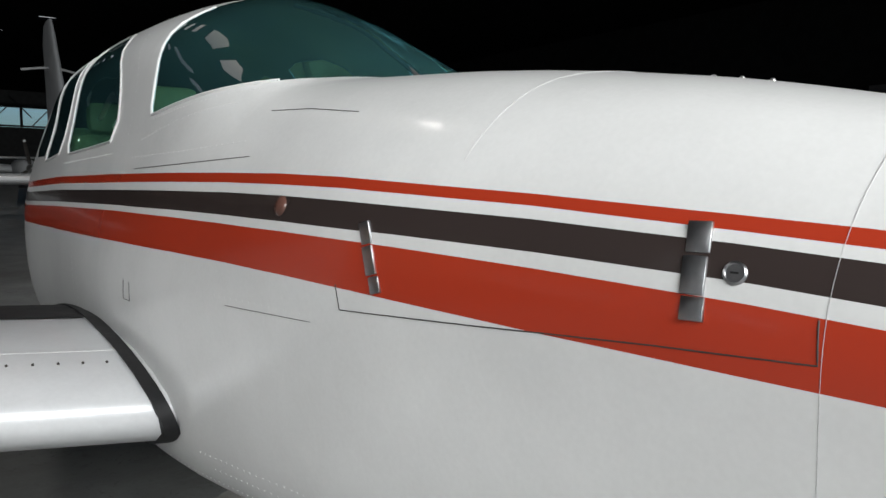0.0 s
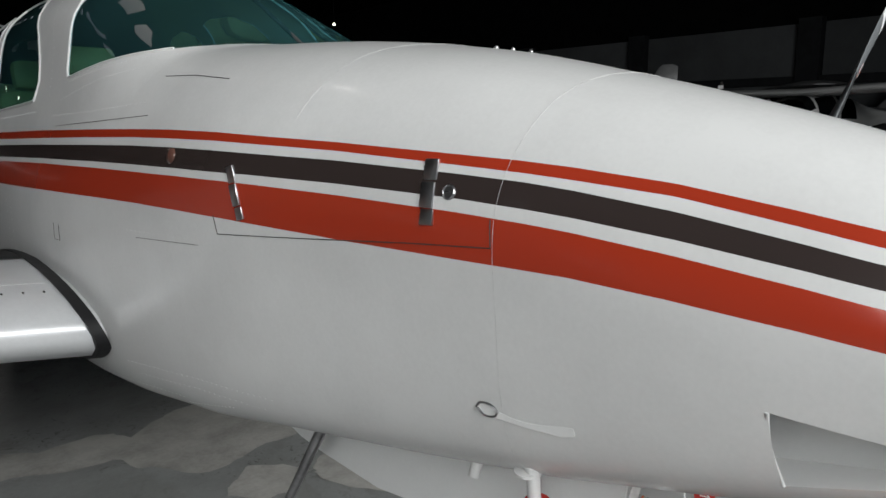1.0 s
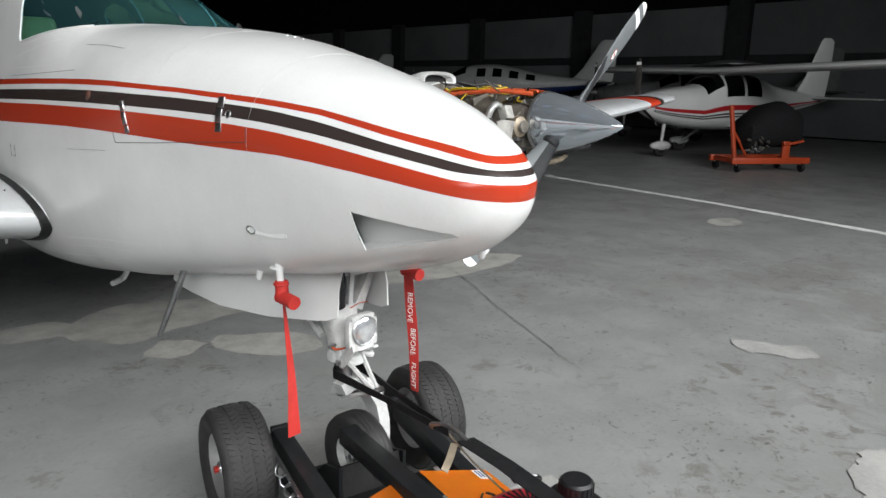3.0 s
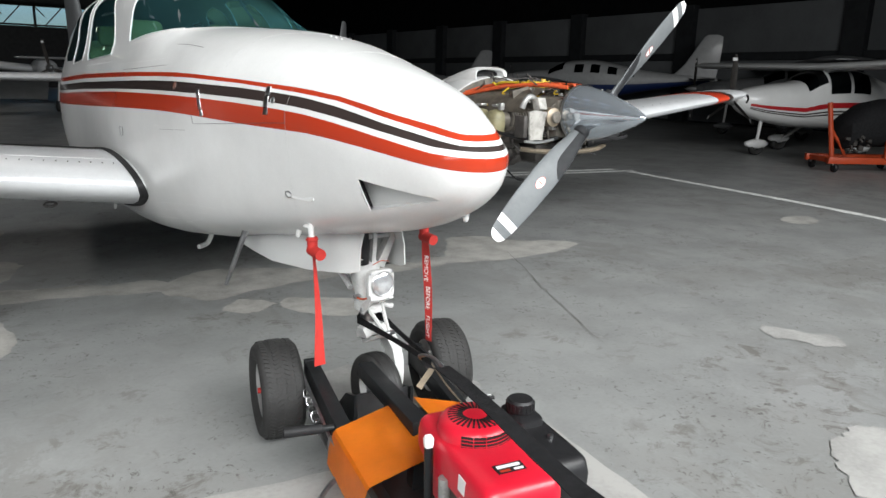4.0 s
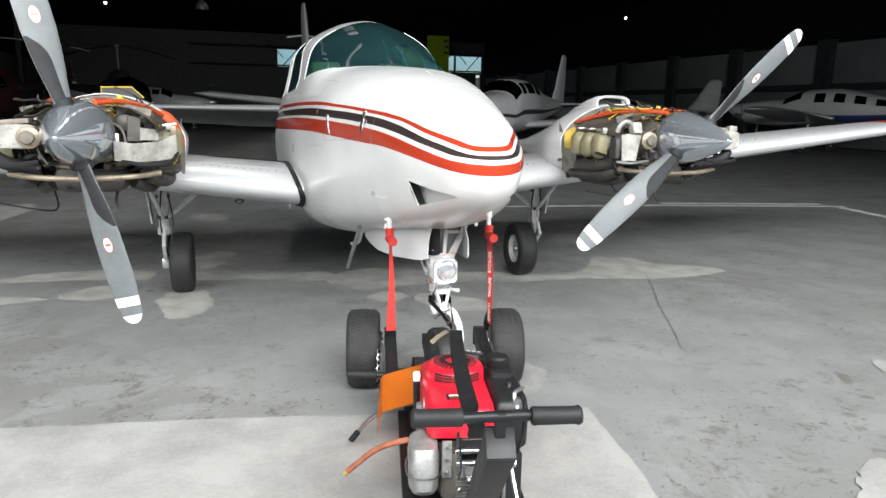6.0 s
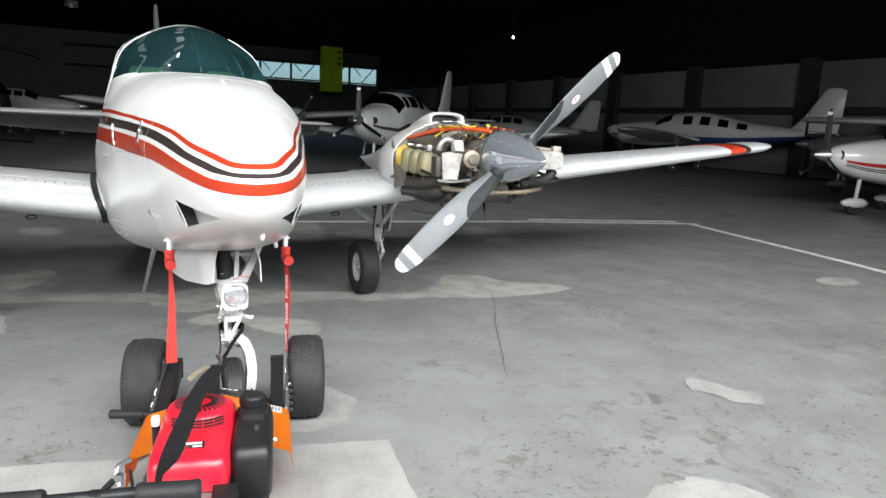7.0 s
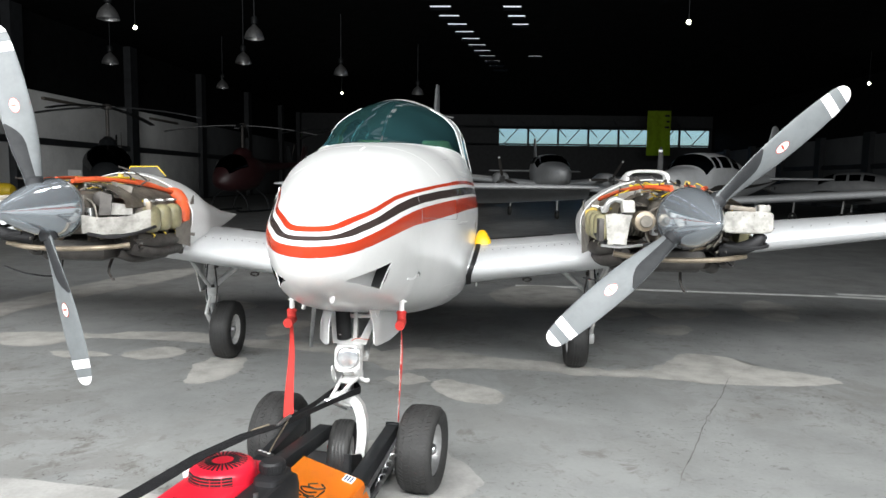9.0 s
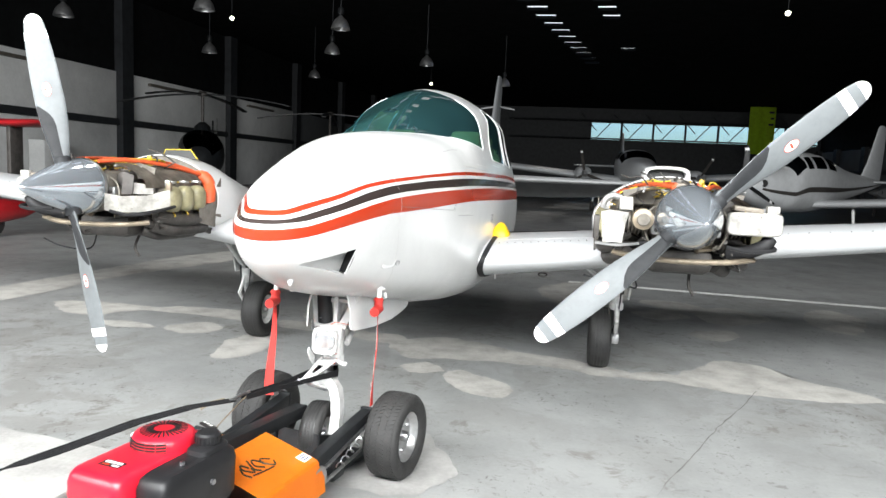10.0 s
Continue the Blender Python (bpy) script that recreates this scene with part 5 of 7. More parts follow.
def build_main_gear():
    for side in (-1, 1):
        x = side * 1.545
        strut = part("main_leg", cyl(cyl(B(), (x, 2.98, .98), (x, 3.0, .52), .045, .042, seg=16), (x, 3.0, .53), (x, 3.0, .47), .052, seg=16, bevel=.006), m_gearw, plane, "white main gear oleo leg")
        part("oleo_piston", cyl(B(), (x, 3.0, .48), (x, 3.01, .26), .028, seg=14), m_steel, strut)
        part("torque_link", tube(B(), [(x, 2.95, .52), (x, 2.86, .40), (x, 2.96, .30)], .015, seg=6, smooth=0), m_gearw, strut)
        part("axle_block", box(B(), (x, 3.02, .238), (.07, .07, .085), bevel=.015), m_alu, strut)
        part("hose_clamp", cyl(B(), (x, 3.0, .62), (x, 3.0, .595), .052, seg=16), m_soot, strut)
        part("hose_clamp", cyl(B(), (x, 3.0, .78), (x, 3.0, .755), .052, seg=16), m_soot, strut)
        part("brake_line", tube(B(), [(x - side * .04, 2.95, .80), (x - side * .07, 2.92, .6), (x - side * .05, 2.93, .42), (x - side * .03, 3.0, .27)], .006, seg=6), m_soot, strut)
        part("axle", cyl(B(), (x, 3.03, .235), (side * 1.40, 3.03, .235), .022, seg=12), m_steel, strut)
        part("side_brace", tube(B(), [(x - side * .02, 2.98, .60), (side * 1.22, 2.98, .86)], .020, seg=8, smooth=0), m_gearw, strut)
        part("drag_brace", tube(B(), [(x, 2.98, .58), (side * 1.62, 2.65, .92)], .017, seg=8, smooth=0), m_gearw, strut)
        part("gear_door", plate(B(), [(side * 1.66, 2.88, .92), (side * 1.66, 3.08, .92), (side * 1.63, 3.06, .56), (side * 1.63, 2.96, .56)], .012), m_gearw, plane, "white gear door panel")
        part("brake_line", tube(B(), [(x, 2.93, .85), (x + side * .02, 2.92, .6), (x, 2.94, .40), (x - side * .03, 2.98, .27)], .006, seg=6), m_rubber, strut)
        part("brake_caliper", box(B(), (side * 1.50, 3.12, .25), (.05, .08, .09), bevel=.012), m_alu, strut)
        wheel((side * 1.43, 3.03, .238), .238, .165, "main_wheel", plane, .124)


def build_nose_gear():
    # leg, leaning slightly forward, with yoke, landing lamp, scissors and fork
    leg = part("nose_leg", loft(B(), [[V(cx + a, .69 + b2, z) for a, b2 in oval(w, d, 20, 4)] for z, cx, w, d in ((.742, -.014, .070, .030), (.715, -.012, .066, .036), (.66, -.008, .056, .044), (.60, 0, .046, .045), (.54, 0, .042, .042))]), m_gearw, plane, "white nose gear leg")
    part("yoke_arm", ribbon(B(), [(-.096, .675, .96), (-.086, .675, .84), (-.072, .68, .72)], [.040, .030, .040], .045, (1, 0, 0)), m_gearw, leg)
    part("yoke_arm", ribbon(B(), [(.150, .675, .96), (.104, .675, .84), (.048, .68, .72)], [.040, .028, .040], .045, (1, 0, 0)), m_gearw, leg)
    part("yoke_post", ribbon(B(), [(.022, .675, .96), (.020, .675, .84), (.014, .68, .72)], .018, .045, (1, 0, 0)), m_gearw, leg)
    part("yoke_bar", box(B(), (.008, .68, .852), (.22, .04, .020), bevel=.006), m_gearw, leg)
    part("shimmy_damper", cyl(B(), (-.040, .672, .738), (-.046, .664, .90), .036, seg=24, bevel=.004), m_plastic, leg, "black cylinder between the yoke arms")
    part("damper_nick", box(B(), (-.052, .637, .765), (.010, .006, .004), bevel=.001), m_steel, leg)
    part("brown_wire", tube(B(), [(-.0, .64, .735), (.03, .625, .752), (.06, .64, .745), (.085, .65, .74)], .002, seg=5), m_hose, leg)
    part("collar", cyl(B(), (0, .70, .575), (0, .70, .525), .05, seg=20, bevel=.006), m_gearw, leg)
    part("hose_clip", tube(B(), [(-.06, .68, .60), (-.05, .65, .59), (.03, .645, .59)], .004, seg=5), m_hose, leg)
    part("piston", cyl(B(), (0, .70, .53), (0, .70, .40), .03, seg=16), m_steel, leg)
    rows = []
    for y, s in ((.584, .98), (.576, 1.0), (.564, 1.0), (.558, .97)):
        rows.append([V(a * s - .004, y, .668 + b * s) for a, b in oval(.062, .066, 28, 5)])
    lamp = part("landing_lamp_plate", loft(B(), rows), m_gearw, leg, "white square lamp mount with rounded corners")
    m = Matrix.Translation((0.0, .558, .674)) @ pose(0, 0, 0, 90, 0, 0)
    part("landing_lamp", lathe(B(), [(.05, -.004), (.05, .004), (.047, .007), (.03, .013), (0, .016)], m, 32), m_lens, leg, "round clear landing lamp")
    part("lamp_ring", lathe(B(), [(.05, 0), (.054, .004), (.05, .008), (.048, .004)], m, 32), m_alu, leg)
    for a in (-1, 1):
        for b in (-1, 1):
            part("lamp_screw", ball(B(), (a * .05 - .004, .557, .668 + b * .053), .005, 8), m_steel, leg)
    part("lamp_bracket", plate(B(), [(-.052, .566, .61), (-.050, .576, .63), (-.05, .61, .60), (-.05, .65, .57), (-.05, .655, .535), (-.05, .635, .53), (-.054, .60, .565)], .006), m_gearw, lamp, "bent bracket from lamp plate to leg")
    part("bracket_bolt", cyl(B(), (-.06, .645, .55), (-.044, .645, .55), .008, seg=8), m_steel, lamp)
    part("lamp_stay", plate(B(), [(.03, .566, .61), (.05, .566, .61), (.04, .64, .57), (.02, .64, .57)], .006), m_gearw, lamp)
    tip = V(-.052, .43, .508)
    for s in (-1, 1):
        part("scissor_link", tube(B(), [V(s * .038, .63, .565), tip + V(s * .008, 0, 0)], .009, seg=6, smooth=0), m_gearw, leg)
        part("scissor_link", tube(B(), [tip + V(s * .008, 0, -.006), V(s * .03, .665, .395)], .009, seg=6, smooth=0), m_gearw, leg)
    part("scissor_web", plate(B(), [V(-.038, .63, .565), V(.038, .63, .565), V(.028, .63, .565).lerp(tip, .28), V(-.028, .63, .565).lerp(tip, .28)], .008), m_gearw, leg)
    part("scissor_foot", plate(B(), [V(-.014, .63, .565).lerp(tip, .68), V(.014, .63, .565).lerp(tip, .68), tip + V(.010, 0, 0), tip - V(.010, 0, 0)], .008), m_gearw, leg)
    part("scissor_bolt", cyl(B(), tip - V(.03, 0, 0), tip + V(.03, 0, 0), .010, seg=8), m_steel, leg)
    part("bungee_bolt", cyl(B(), (-.075, .67, .60), (-.04, .67, .60), .008, seg=8), m_steel, leg)
    part("steering_arm", tube(B(), [(.03, .64, .56), (.075, .62, .548), (.085, .63, .55)], .010, seg=6), m_gearw, leg)
    # curved fork on the left of the wheel, behind it a drag brace
    fork = [V(-.045, .665, .440), V(-.005, .665, .455), V(.035, .66, .448), V(.066, .645, .415), V(.083, .625, .365), V(.089, .61, .305), V(.086, .60, .25), V(.078, .595, .19)]
    part("fork", ribbon(B(), fork, [.06, .075, .078, .078, .074, .068, .06, .05], .044, (0, 1, -.2)), m_gearw, leg, "white curved nose wheel fork")
    part("fork_cap", plate(B(), [(-.03, .665, .43), (.05, .665, .43), (.05, .74, .41), (-.03, .74, .41)], .03), m_gearw, leg)
    part("drag_brace", tube(B(), [(-.05, .74, .62), (-.06, 1.05, .80)], .016, seg=8, smooth=0), m_gearw, leg)
    part("drag_brace", tube(B(), [(.05, .74, .62), (.06, 1.05, .80)], .016, seg=8, smooth=0), m_gearw, leg)
    tyre = wheel((-.005, .61, .196), .158, .104, "nose_wheel", plane, .082)
    part("valve_tag", box(B(), (-.062, .56, .25), (.012, .045, .02), bevel=.003), m_flag, tyre)
    # bay doors hanging open
    for s, front, aft in ((-1, .075, .215), (1, .135, .185)):
        rows = []
        for y, z0, z1 in ((.62, .905, .725), (.66, .90, .708), (.72, .89, .700), (.9, .86, .680), (1.2, .81, .656), (1.45, .765, .652), (1.56, .745, .656), (1.62, .735, .668)):
            o = front + (aft - front) * (1 - (1 - min(1, (y - .62) / .6)) ** 2)
            rows.append([V(s * (x + o), y, z) for x, z in ((-.020, z0), (.002, (z0 + z1) / 2), (.006, z1), (0, z1), (-.004, (z0 + z1) / 2), (-.026, z0))])
        part("nose_gear_door", loft(B(), rows), m_white, plane, "long white gear door hanging open")
    for ob in (leg, *leg.children):
        if not ob.name.startswith(("fork", "piston")):
            ob.data.transform(Matrix.Translation((.019, .045, -.012)))
    part("door_hinge", box(B(), (0, .62, .945), (.10, .03, .02), bevel=.006), m_zinc, leg)
    part("door_edge", tube(B(), [(-.165, 1.68, .70), (-.165, 1.3, .79), (-.165, .9, .862)], .006, seg=5), m_rubber, plane)


def build_cabin():
    for x, y in ((-.27, 3.0), (.27, 3.0), (-.27, 3.9), (.27, 3.9)):
        rows = [[V(x + a, y + .10 * (z - 1.1), z) for a in (-.2, .2)] for z in (1.0, 1.4, 1.75)]
        bm = box(B(), (x, y - .2, 1.05), (.42, .45, .14), bevel=.05)
        box(bm, (x, y + .08, 1.36), (.40, .11, .62), pose(0, 0, 0, -10, 0, 0), bevel=.05)
        box(bm, (x, y + .16, 1.74), (.24, .08, .15), pose(0, 0, 0, -10, 0, 0), bevel=.035)
        part("cabin_seat", bm, m_seat, plane, "tan leather cabin seat")
    rows = []
    for y, w, z in ((2.02, .36, 1.66), (2.15, .42, 1.70), (2.35, .44, 1.705), (2.42, .43, 1.68)):
        rows.append([V(a, y, z - .02 * (a / .4) ** 2 + .015 * math.exp(-((abs(a) - .22) / .1) ** 2)) for a in [w * (k / 8 - 1) for k in range(17)]])
    bm = loft(B(), rows, caps=False, closed=False)
    bmesh.ops.solidify(bm, geom=bm.faces[:], thickness=.03)
    part("glare_shield", bm, m_dash, plane, "dark instrument panel cover")
    part("instrument_panel", box(B(), (0, 2.45, 1.50), (.84, .03, .36), bevel=.01), m_dash, plane)
    part("panel_trim", tube(B(), [(-.43, 2.46, 1.66), (-.2, 2.46, 1.70), (0, 2.46, 1.69), (.2, 2.46, 1.70), (.43, 2.46, 1.66)], .012, seg=6), m_seat, plane)
    part("cabin_floor", box(B(), (0, 3.4, .93), (1.0, 2.6, .04)), m_dash, plane)
    part("rear_bulkhead", box(B(), (0, 4.75, 1.36), (.72, .04, .74), bevel=.01), m_seat, plane)
    part("windscreen_post", tube(B(), [(0, 1.84, 1.725), (0, 2.0, 1.815), (0, 2.2, 1.917), (0, 2.6, 2.05)], .006, seg=6), m_dash, plane)


build_skin_details()
build_pitots()
build_wings()
for _side in (-1, 1):
    build_propeller(_side)
    build_engine(_side)
build_main_gear()
build_nose_gear()
build_cabin()
part("fuel_cap_marker", loft(B(), [[V(.655 + a, 2.52 + b, z) for a, b in oval(w, w * 1.3, 16, 3.5)] for z, w in ((1.02, .068), (1.06, .066), (1.105, .040), (1.13, .022), (1.136, .006))]), m_marker, plane, "yellow wedge-shaped plastic block at the wing root")


# ---- covers on the pitot masts ----
def lettering(text, m, size, parent, mat):
    """Built-in lettering turned into a thin mesh part."""
    cu = bpy.data.curves.new("lettering", "FONT")
    cu.body, cu.size, cu.extrude, cu.align_x, cu.align_y = text, size, 0.0004, "CENTER", "CENTER"
    ob = bpy.data.objects.new("lettering", cu)
    scene.collection.objects.link(ob)
    me = bpy.data.meshes.new_from_object(ob.evaluated_get(bpy.context.evaluated_depsgraph_get()))
    bpy.data.objects.remove(ob)
    bm = B()
    bm.from_mesh(me)
    bm.transform(m)
    bpy.data.meshes.remove(me)
    return part("lettering", bm, mat, parent, sharp=20)


def build_pitot_cover(side):
    x = side * .262
    t = thing("pitot_cover", (x, .66, .40), "red pitot cover with a long warning streamer hanging" + (", lettered" if side > 0 else ", twisted"), "pitot cover", "pitot covers")
    sl = part("sleeve", tube(B(), [(x, .665, .915), (x, .663, .875), (x, .655, .855)], .021, seg=14), m_flag, t, "red fabric sleeve")
    part("sleeve_nose", tube(B(), [(x, .675, .862), (x, .62, .86), (x, .59, .858)], .0225, seg=14), m_flag, sl)
    part("tie", tube(B(), [(x + .024 * math.cos(a), .664 + .024 * math.sin(a), .905) for a in (0, 1, 2, 3, 4, 5, 6.28)], .003, seg=6), m_flag, sl)
    n = 14
    pts, ws, ds = [], [], []
    for k in range(n + 1):
        q = k / n
        pts.append(V(x + .004 * math.sin(q * 5), .655 - .05 * q + .004 * math.sin(q * 7), .85 - .45 * q))
        if side < 0:
            ws.append(.016 + .034 * q)
            a = radians(40 - 34 * q)
        else:
            ws.append(.044)
            a = radians(-84 + 10 * math.sin(q * 4))
        ds.append(V(math.cos(a), math.sin(a) * .8, 0))
    st = part("streamer", ribbon(B(), pts, ws, .0015, ds), m_flag, t, "red webbing streamer", sharp=30)
    if side > 0:
        for word, q in (("REMOVE", .32), ("BEFORE", .60), ("FLIGHT", .86)):
            k = int(q * n)
            s = Vector(ds[k]).normalized()
            p = pts[k]
            nn = V(0, 0, -1).cross(s).normalized()
            if nn.x > 0:
                nn = -nn
            m = Matrix((V(0, 0, -1), nn.cross(V(0, 0, -1)), nn)).transposed().to_4x4()
            lettering(word, Matrix.Translation(p + nn * .004) @ m, .031, st, m_ink)
    for ob in t.children_recursive:
        ob.data.transform(Matrix.Translation((0, 0, -.037)))


for _side in (-1, 1):
    build_pitot_cover(_side)


# ---- the powered tug under the nose wheel ----
TUG = Matrix.Translation((0, .75, 0)) @ pose(0, 0, 0, 0, 0, -11.1)


def shape_box(bm, rings, e=4.0, n=28):
    """A rounded block lofted through (centre, half width, half depth) outlines."""
    loft(bm, [[V(c[0] + a, c[1] + b, c[2]) for a, b in oval(w, d, n, e)] for c, w, d in rings])
    return bm


def build_tug():
    t = thing("aircraft_tug", TUG, "small motor tug with orange fenders and red engine under nose wheel", "tug", local=True)
    for s in (-1, 1):
        w = wheel((s * .375, 0, .205), .205, .175, "tug_wheel", t, .120, tread=True, mat_rim=m_alu)
        if s < 0:
            part("hub_plug", cyl(B(), (s * .435, 0, .205), (s * .452, 0, .205), .012, seg=12), m_flag, w, "red hub plug")
        part("axle_stub", cyl(B(), (s * .29, 0, .205), (s * .40, 0, .205), .02, seg=12), m_steel, t)
        arm = part("side_arm", box(B(), (s * .235, -.33, .255), (.058, .58, .075), pose(0, 0, 0, 7, 0, 0), bevel=.006), m_black, t, "black square-tube side arm")
        part("arm_end", box(B(), (s * .235, -.045, .285), (.062, .02, .10), bevel=.004), m_black, arm)
        bm = B()
        for k in range(44):
            q = k / 44
            for z0, z1 in ((.30, .215), (.19, .155)):
                box(bm, (s * .283, -.03 - .52 * q, z0 + (z1 - z0) * q), (.010, .007, .014), bevel=0)
        tagged(part("drive_chain", bm, m_steel, t, "oily roller chain along the side arm"), kind="stuff")
        part("sprocket", lathe(B(), [(0, -.006), (.055, -.006), (.06, 0), (.055, .006), (0, .006)], Matrix.Translation((s * .283, -.56, .185)) @ pose(0, 0, 0, 0, 90, 0), 24), m_steel, t)
        # sheet-metal fender
        bm = B()
        prof = [(.02, .349), (.15, .312), (.262, .280), (.276, .274), (.284, .264), (.287, .250), (.292, .19), (.298, .125)]
        rows = []
        for v in (-.565, -.70, -.83, -.955):
            rows.append([V(s * a, v + (.035 if z < .2 else .0), z + (.012 if v < -.94 and z < .2 else 0)) for a, z in prof])
        loft(bm, rows, caps=False, closed=False)
        bmesh.ops.solidify(bm, geom=bm.faces[:], thickness=.004)
        f = part("fender", bm, m_orange, t, "orange sheet-metal fender", sharp=25)
        # looping script-like maker mark as one dark stroke, and a pale sticker
        if s > 0:
            top = lambda u, v: V(u, v - .06, .349 - .285 * (u - .02) + .002)
            strokes = [[(.150, -.66), (.125, -.69), (.150, -.705), (.185, -.675), (.165, -.655)], [(.15, -.70), (.11, -.725), (.14, -.745), (.17, -.72)], [(.10, -.745), (.15, -.765), (.175, -.75)],
                       [(.135, -.775), (.105, -.79), (.13, -.805), (.165, -.78), (.14, -.77)], [(.19, -.69), (.185, -.74), (.175, -.80)], [(.12, -.81), (.15, -.825), (.18, -.815)]]
            mark = B()
            for st in strokes:
                tube(mark, [top(*q) for q in st], .0035, seg=5)
            part("maker_mark", mark, m_bink, f, "dark looping script-like mark")
            st = part("sticker", box(B(), (.232, -.60, .2905), (.045, .055, .0015), pose(0, 0, 0, 0, 16, 0)), m_tipw, f, "pale sticker with blue bars")
            for k in range(3):
                part("sticker_bar", box(B(), (.220 + .012 * k, -.60, .2950 - .0035 * k), (.006, .042, .001), pose(0, 0, 0, 0, 16, 0)), m_blue, st)
    frame_ = part("chassis", box(box(B(), (0, -1.15, .105), (.36, 1.15, .05), bevel=.006), (0, -.33, .12), (.50, .10, .06), bevel=.006), m_black, t, "black steel chassis")
    for s in (-1, 1):
        part("side_rail", box(B(), (s * .19, -1.2, .13), (.04, 1.05, .05), bevel=.004), m_black, frame_)
    part("cradle_plate", box(B(), (0, -.06, .06), (.40, .30, .02), pose(0, 0, 0, -6, 0, 0), bevel=.004), m_black, t)
    for s in (-1, 1):
        part("cradle_cheek", plate(B(), [(s * .12, .02, .05), (s * .12, -.30, .08), (s * .12, -.30, .26), (s * .12, -.18, .22)], .012), m_black, t)
    part("cradle_flap", plate(B(), [(-.11, -.30, .12), (.11, -.30, .12), (.11, -.27, .25), (-.11, -.27, .25)], .012), m_rubber, t)
    part("centre_beam", box(B(), (-.045, -.50, .335), (.065, .62, .06), pose(0, 0, 0, -3, 0, 0), bevel=.005), m_black, t, "black steel centre beam")
    part("beam_post", box(B(), (-.045, -.78, .22), (.06, .06, .20), bevel=.005), m_black, t)
    part("release_handle", tube(B(), [(-.14, -.52, .25), (-.28, -.50, .25), (-.43, -.47, .245)], .013, seg=10, smooth=3), m_black, t)
    part("handle_grip", cyl(B(), (-.30, -.495, .25), (-.44, -.468, .245), .019, seg=14, bevel=.004), m_rubber, t)
    part("foot_lever", tube(B(), [(-.26, -.62, .14), (-.34, -.66, .10), (-.40, -.72, .055)], .009, seg=8), m_steel, t)
    part("lever_tip", cyl(B(), (-.385, -.70, .068), (-.415, -.735, .045), .013, seg=10), m_rubber, t)
    for s in (-1, 1):
        part("tension_spring", tube(B(), [(s * .290 + .014 * math.cos(k * 1.25), -.04 - .0085 * k, .295 - .0026 * k + .014 * math.sin(k * 1.25)) for k in range(44)], .0032, seg=5, smooth=2), m_steel, t, "bright coil spring beside the arm")
    # engine
    block = part("engine_block", box(box(B(), (-.02, -1.20, .27), (.19, .30, .26), bevel=.03), (-.02, -1.40, .27), (.15, .12, .18), bevel=.03), m_case, t, "dull cast aluminium engine block")
    sh = B()
    shape_box(sh, [((-.018, -1.20, .400), .116, .237), ((-.018, -1.20, .42), .119, .240), ((-.018, -1.20, .462), .118, .239), ((-.018, -1.198, .486), .114, .232), ((-.018, -1.196, .497), .107, .223), ((-.018, -1.195, .502), .095, .21), ((-.018, -1.195, .505), .06, .17)], 9.0, 40)
    shroud = part("engine_shroud", sh, m_redeng, t, "glossy red engine shroud")
    part("shroud_skirt", shape_box(B(), [((-.018, -1.09, .30), .108, .11), ((-.018, -1.09, .41), .114, .118)], 4), m_redeng, shroud)
    m = Matrix.Translation((-.012, -1.125, .492))
    dome = part("fan_guard", lathe(B(), [(.110, -.03), (.109, .022), (.107, .037), (.100, .048), (.087, .056), (.068, .060), (0, .062)], m, 44), m_redeng, shroud, "red round fan guard with slots")
    for k in range(30):
        a = 2 * math.pi * k / 30
        mm = m @ pose(0, 0, 0, 0, 0, math.degrees(a)) @ Matrix.Translation((.058, 0, .0605)) @ pose(0, 0, 0, 0, 5, 0)
        bm = B()
        bmesh.ops.create_cube(bm, size=1.0, matrix=mm @ Matrix.Diagonal((.044, .006, .003, 1)))
        part("fan_slot", bm, m_bink, dome)
    for lv in range(4):
        for k in range(-2, 3):
            a = math.radians(-90 + k * 19)
            r = .1090 - .0008 * lv
            mm = m @ Matrix.Translation((r * math.cos(a), r * math.sin(a), .010 + .0098 * lv)) @ pose(0, 0, 0, 0, 0, math.degrees(a))
            bm = B()
            bmesh.ops.create_cube(bm, size=1.0, matrix=mm @ Matrix.Diagonal((.004, .033, .0062, 1)))
            part("side_slot", bm, m_bink, dome)
    bdg = part("badge", box(B(), (-.020, -1.345, .5045), (.084, .042, .003), pose(0, 0, 0, 3, 0, 0)), m_bink, shroud, "black badge with plain marks")
    part("badge_bar", box(B(), (-.020, -1.336, .5068), (.068, .012, .001), pose(0, 0, 0, 3, 0, 0)), m_tipw, bdg)
    part("badge_bar", box(B(), (-.038, -1.354, .5058), (.030, .009, .001), pose(0, 0, 0, 3, 0, 0)), m_red, bdg)
    part("badge_bar", box(B(), (.002, -1.354, .5058), (.028, .008, .001), pose(0, 0, 0, 3, 0, 0)), m_tipw, bdg)
    part("warning_label", plate(B(), [(-.1352, -1.28, .475), (-.1352, -1.32, .475), (-.1358, -1.318, .43), (-.1358, -1.278, .43)], .002), m_tipw, shroud)
    part("control_badge", box(B(), (.075, -1.0, .535), (.075, .028, .010), pose(0, 0, 0, -10, 0, -20), bevel=.003), m_bink, shroud, "black control badge")
    for k in range(3):
        part("badge_bar", box(B(), (.055 + .02 * k, -.992 - .008 * k, .5425), (.012, .010, .001), pose(0, 0, 0, -10, 0, -20)), m_tipw, shroud)
    part("breather", shape_box(B(), [((-.153, -1.116, .475), .013, .013), ((-.153, -1.116, .497), .015, .015), ((-.153, -1.116, .506), .011, .011)], 3), m_tipw, block, "white breather cap")
    part("breather_stem", cyl(B(), (-.15, -1.116, .28), (-.153, -1.116, .47), .013, seg=10), m_black, block)
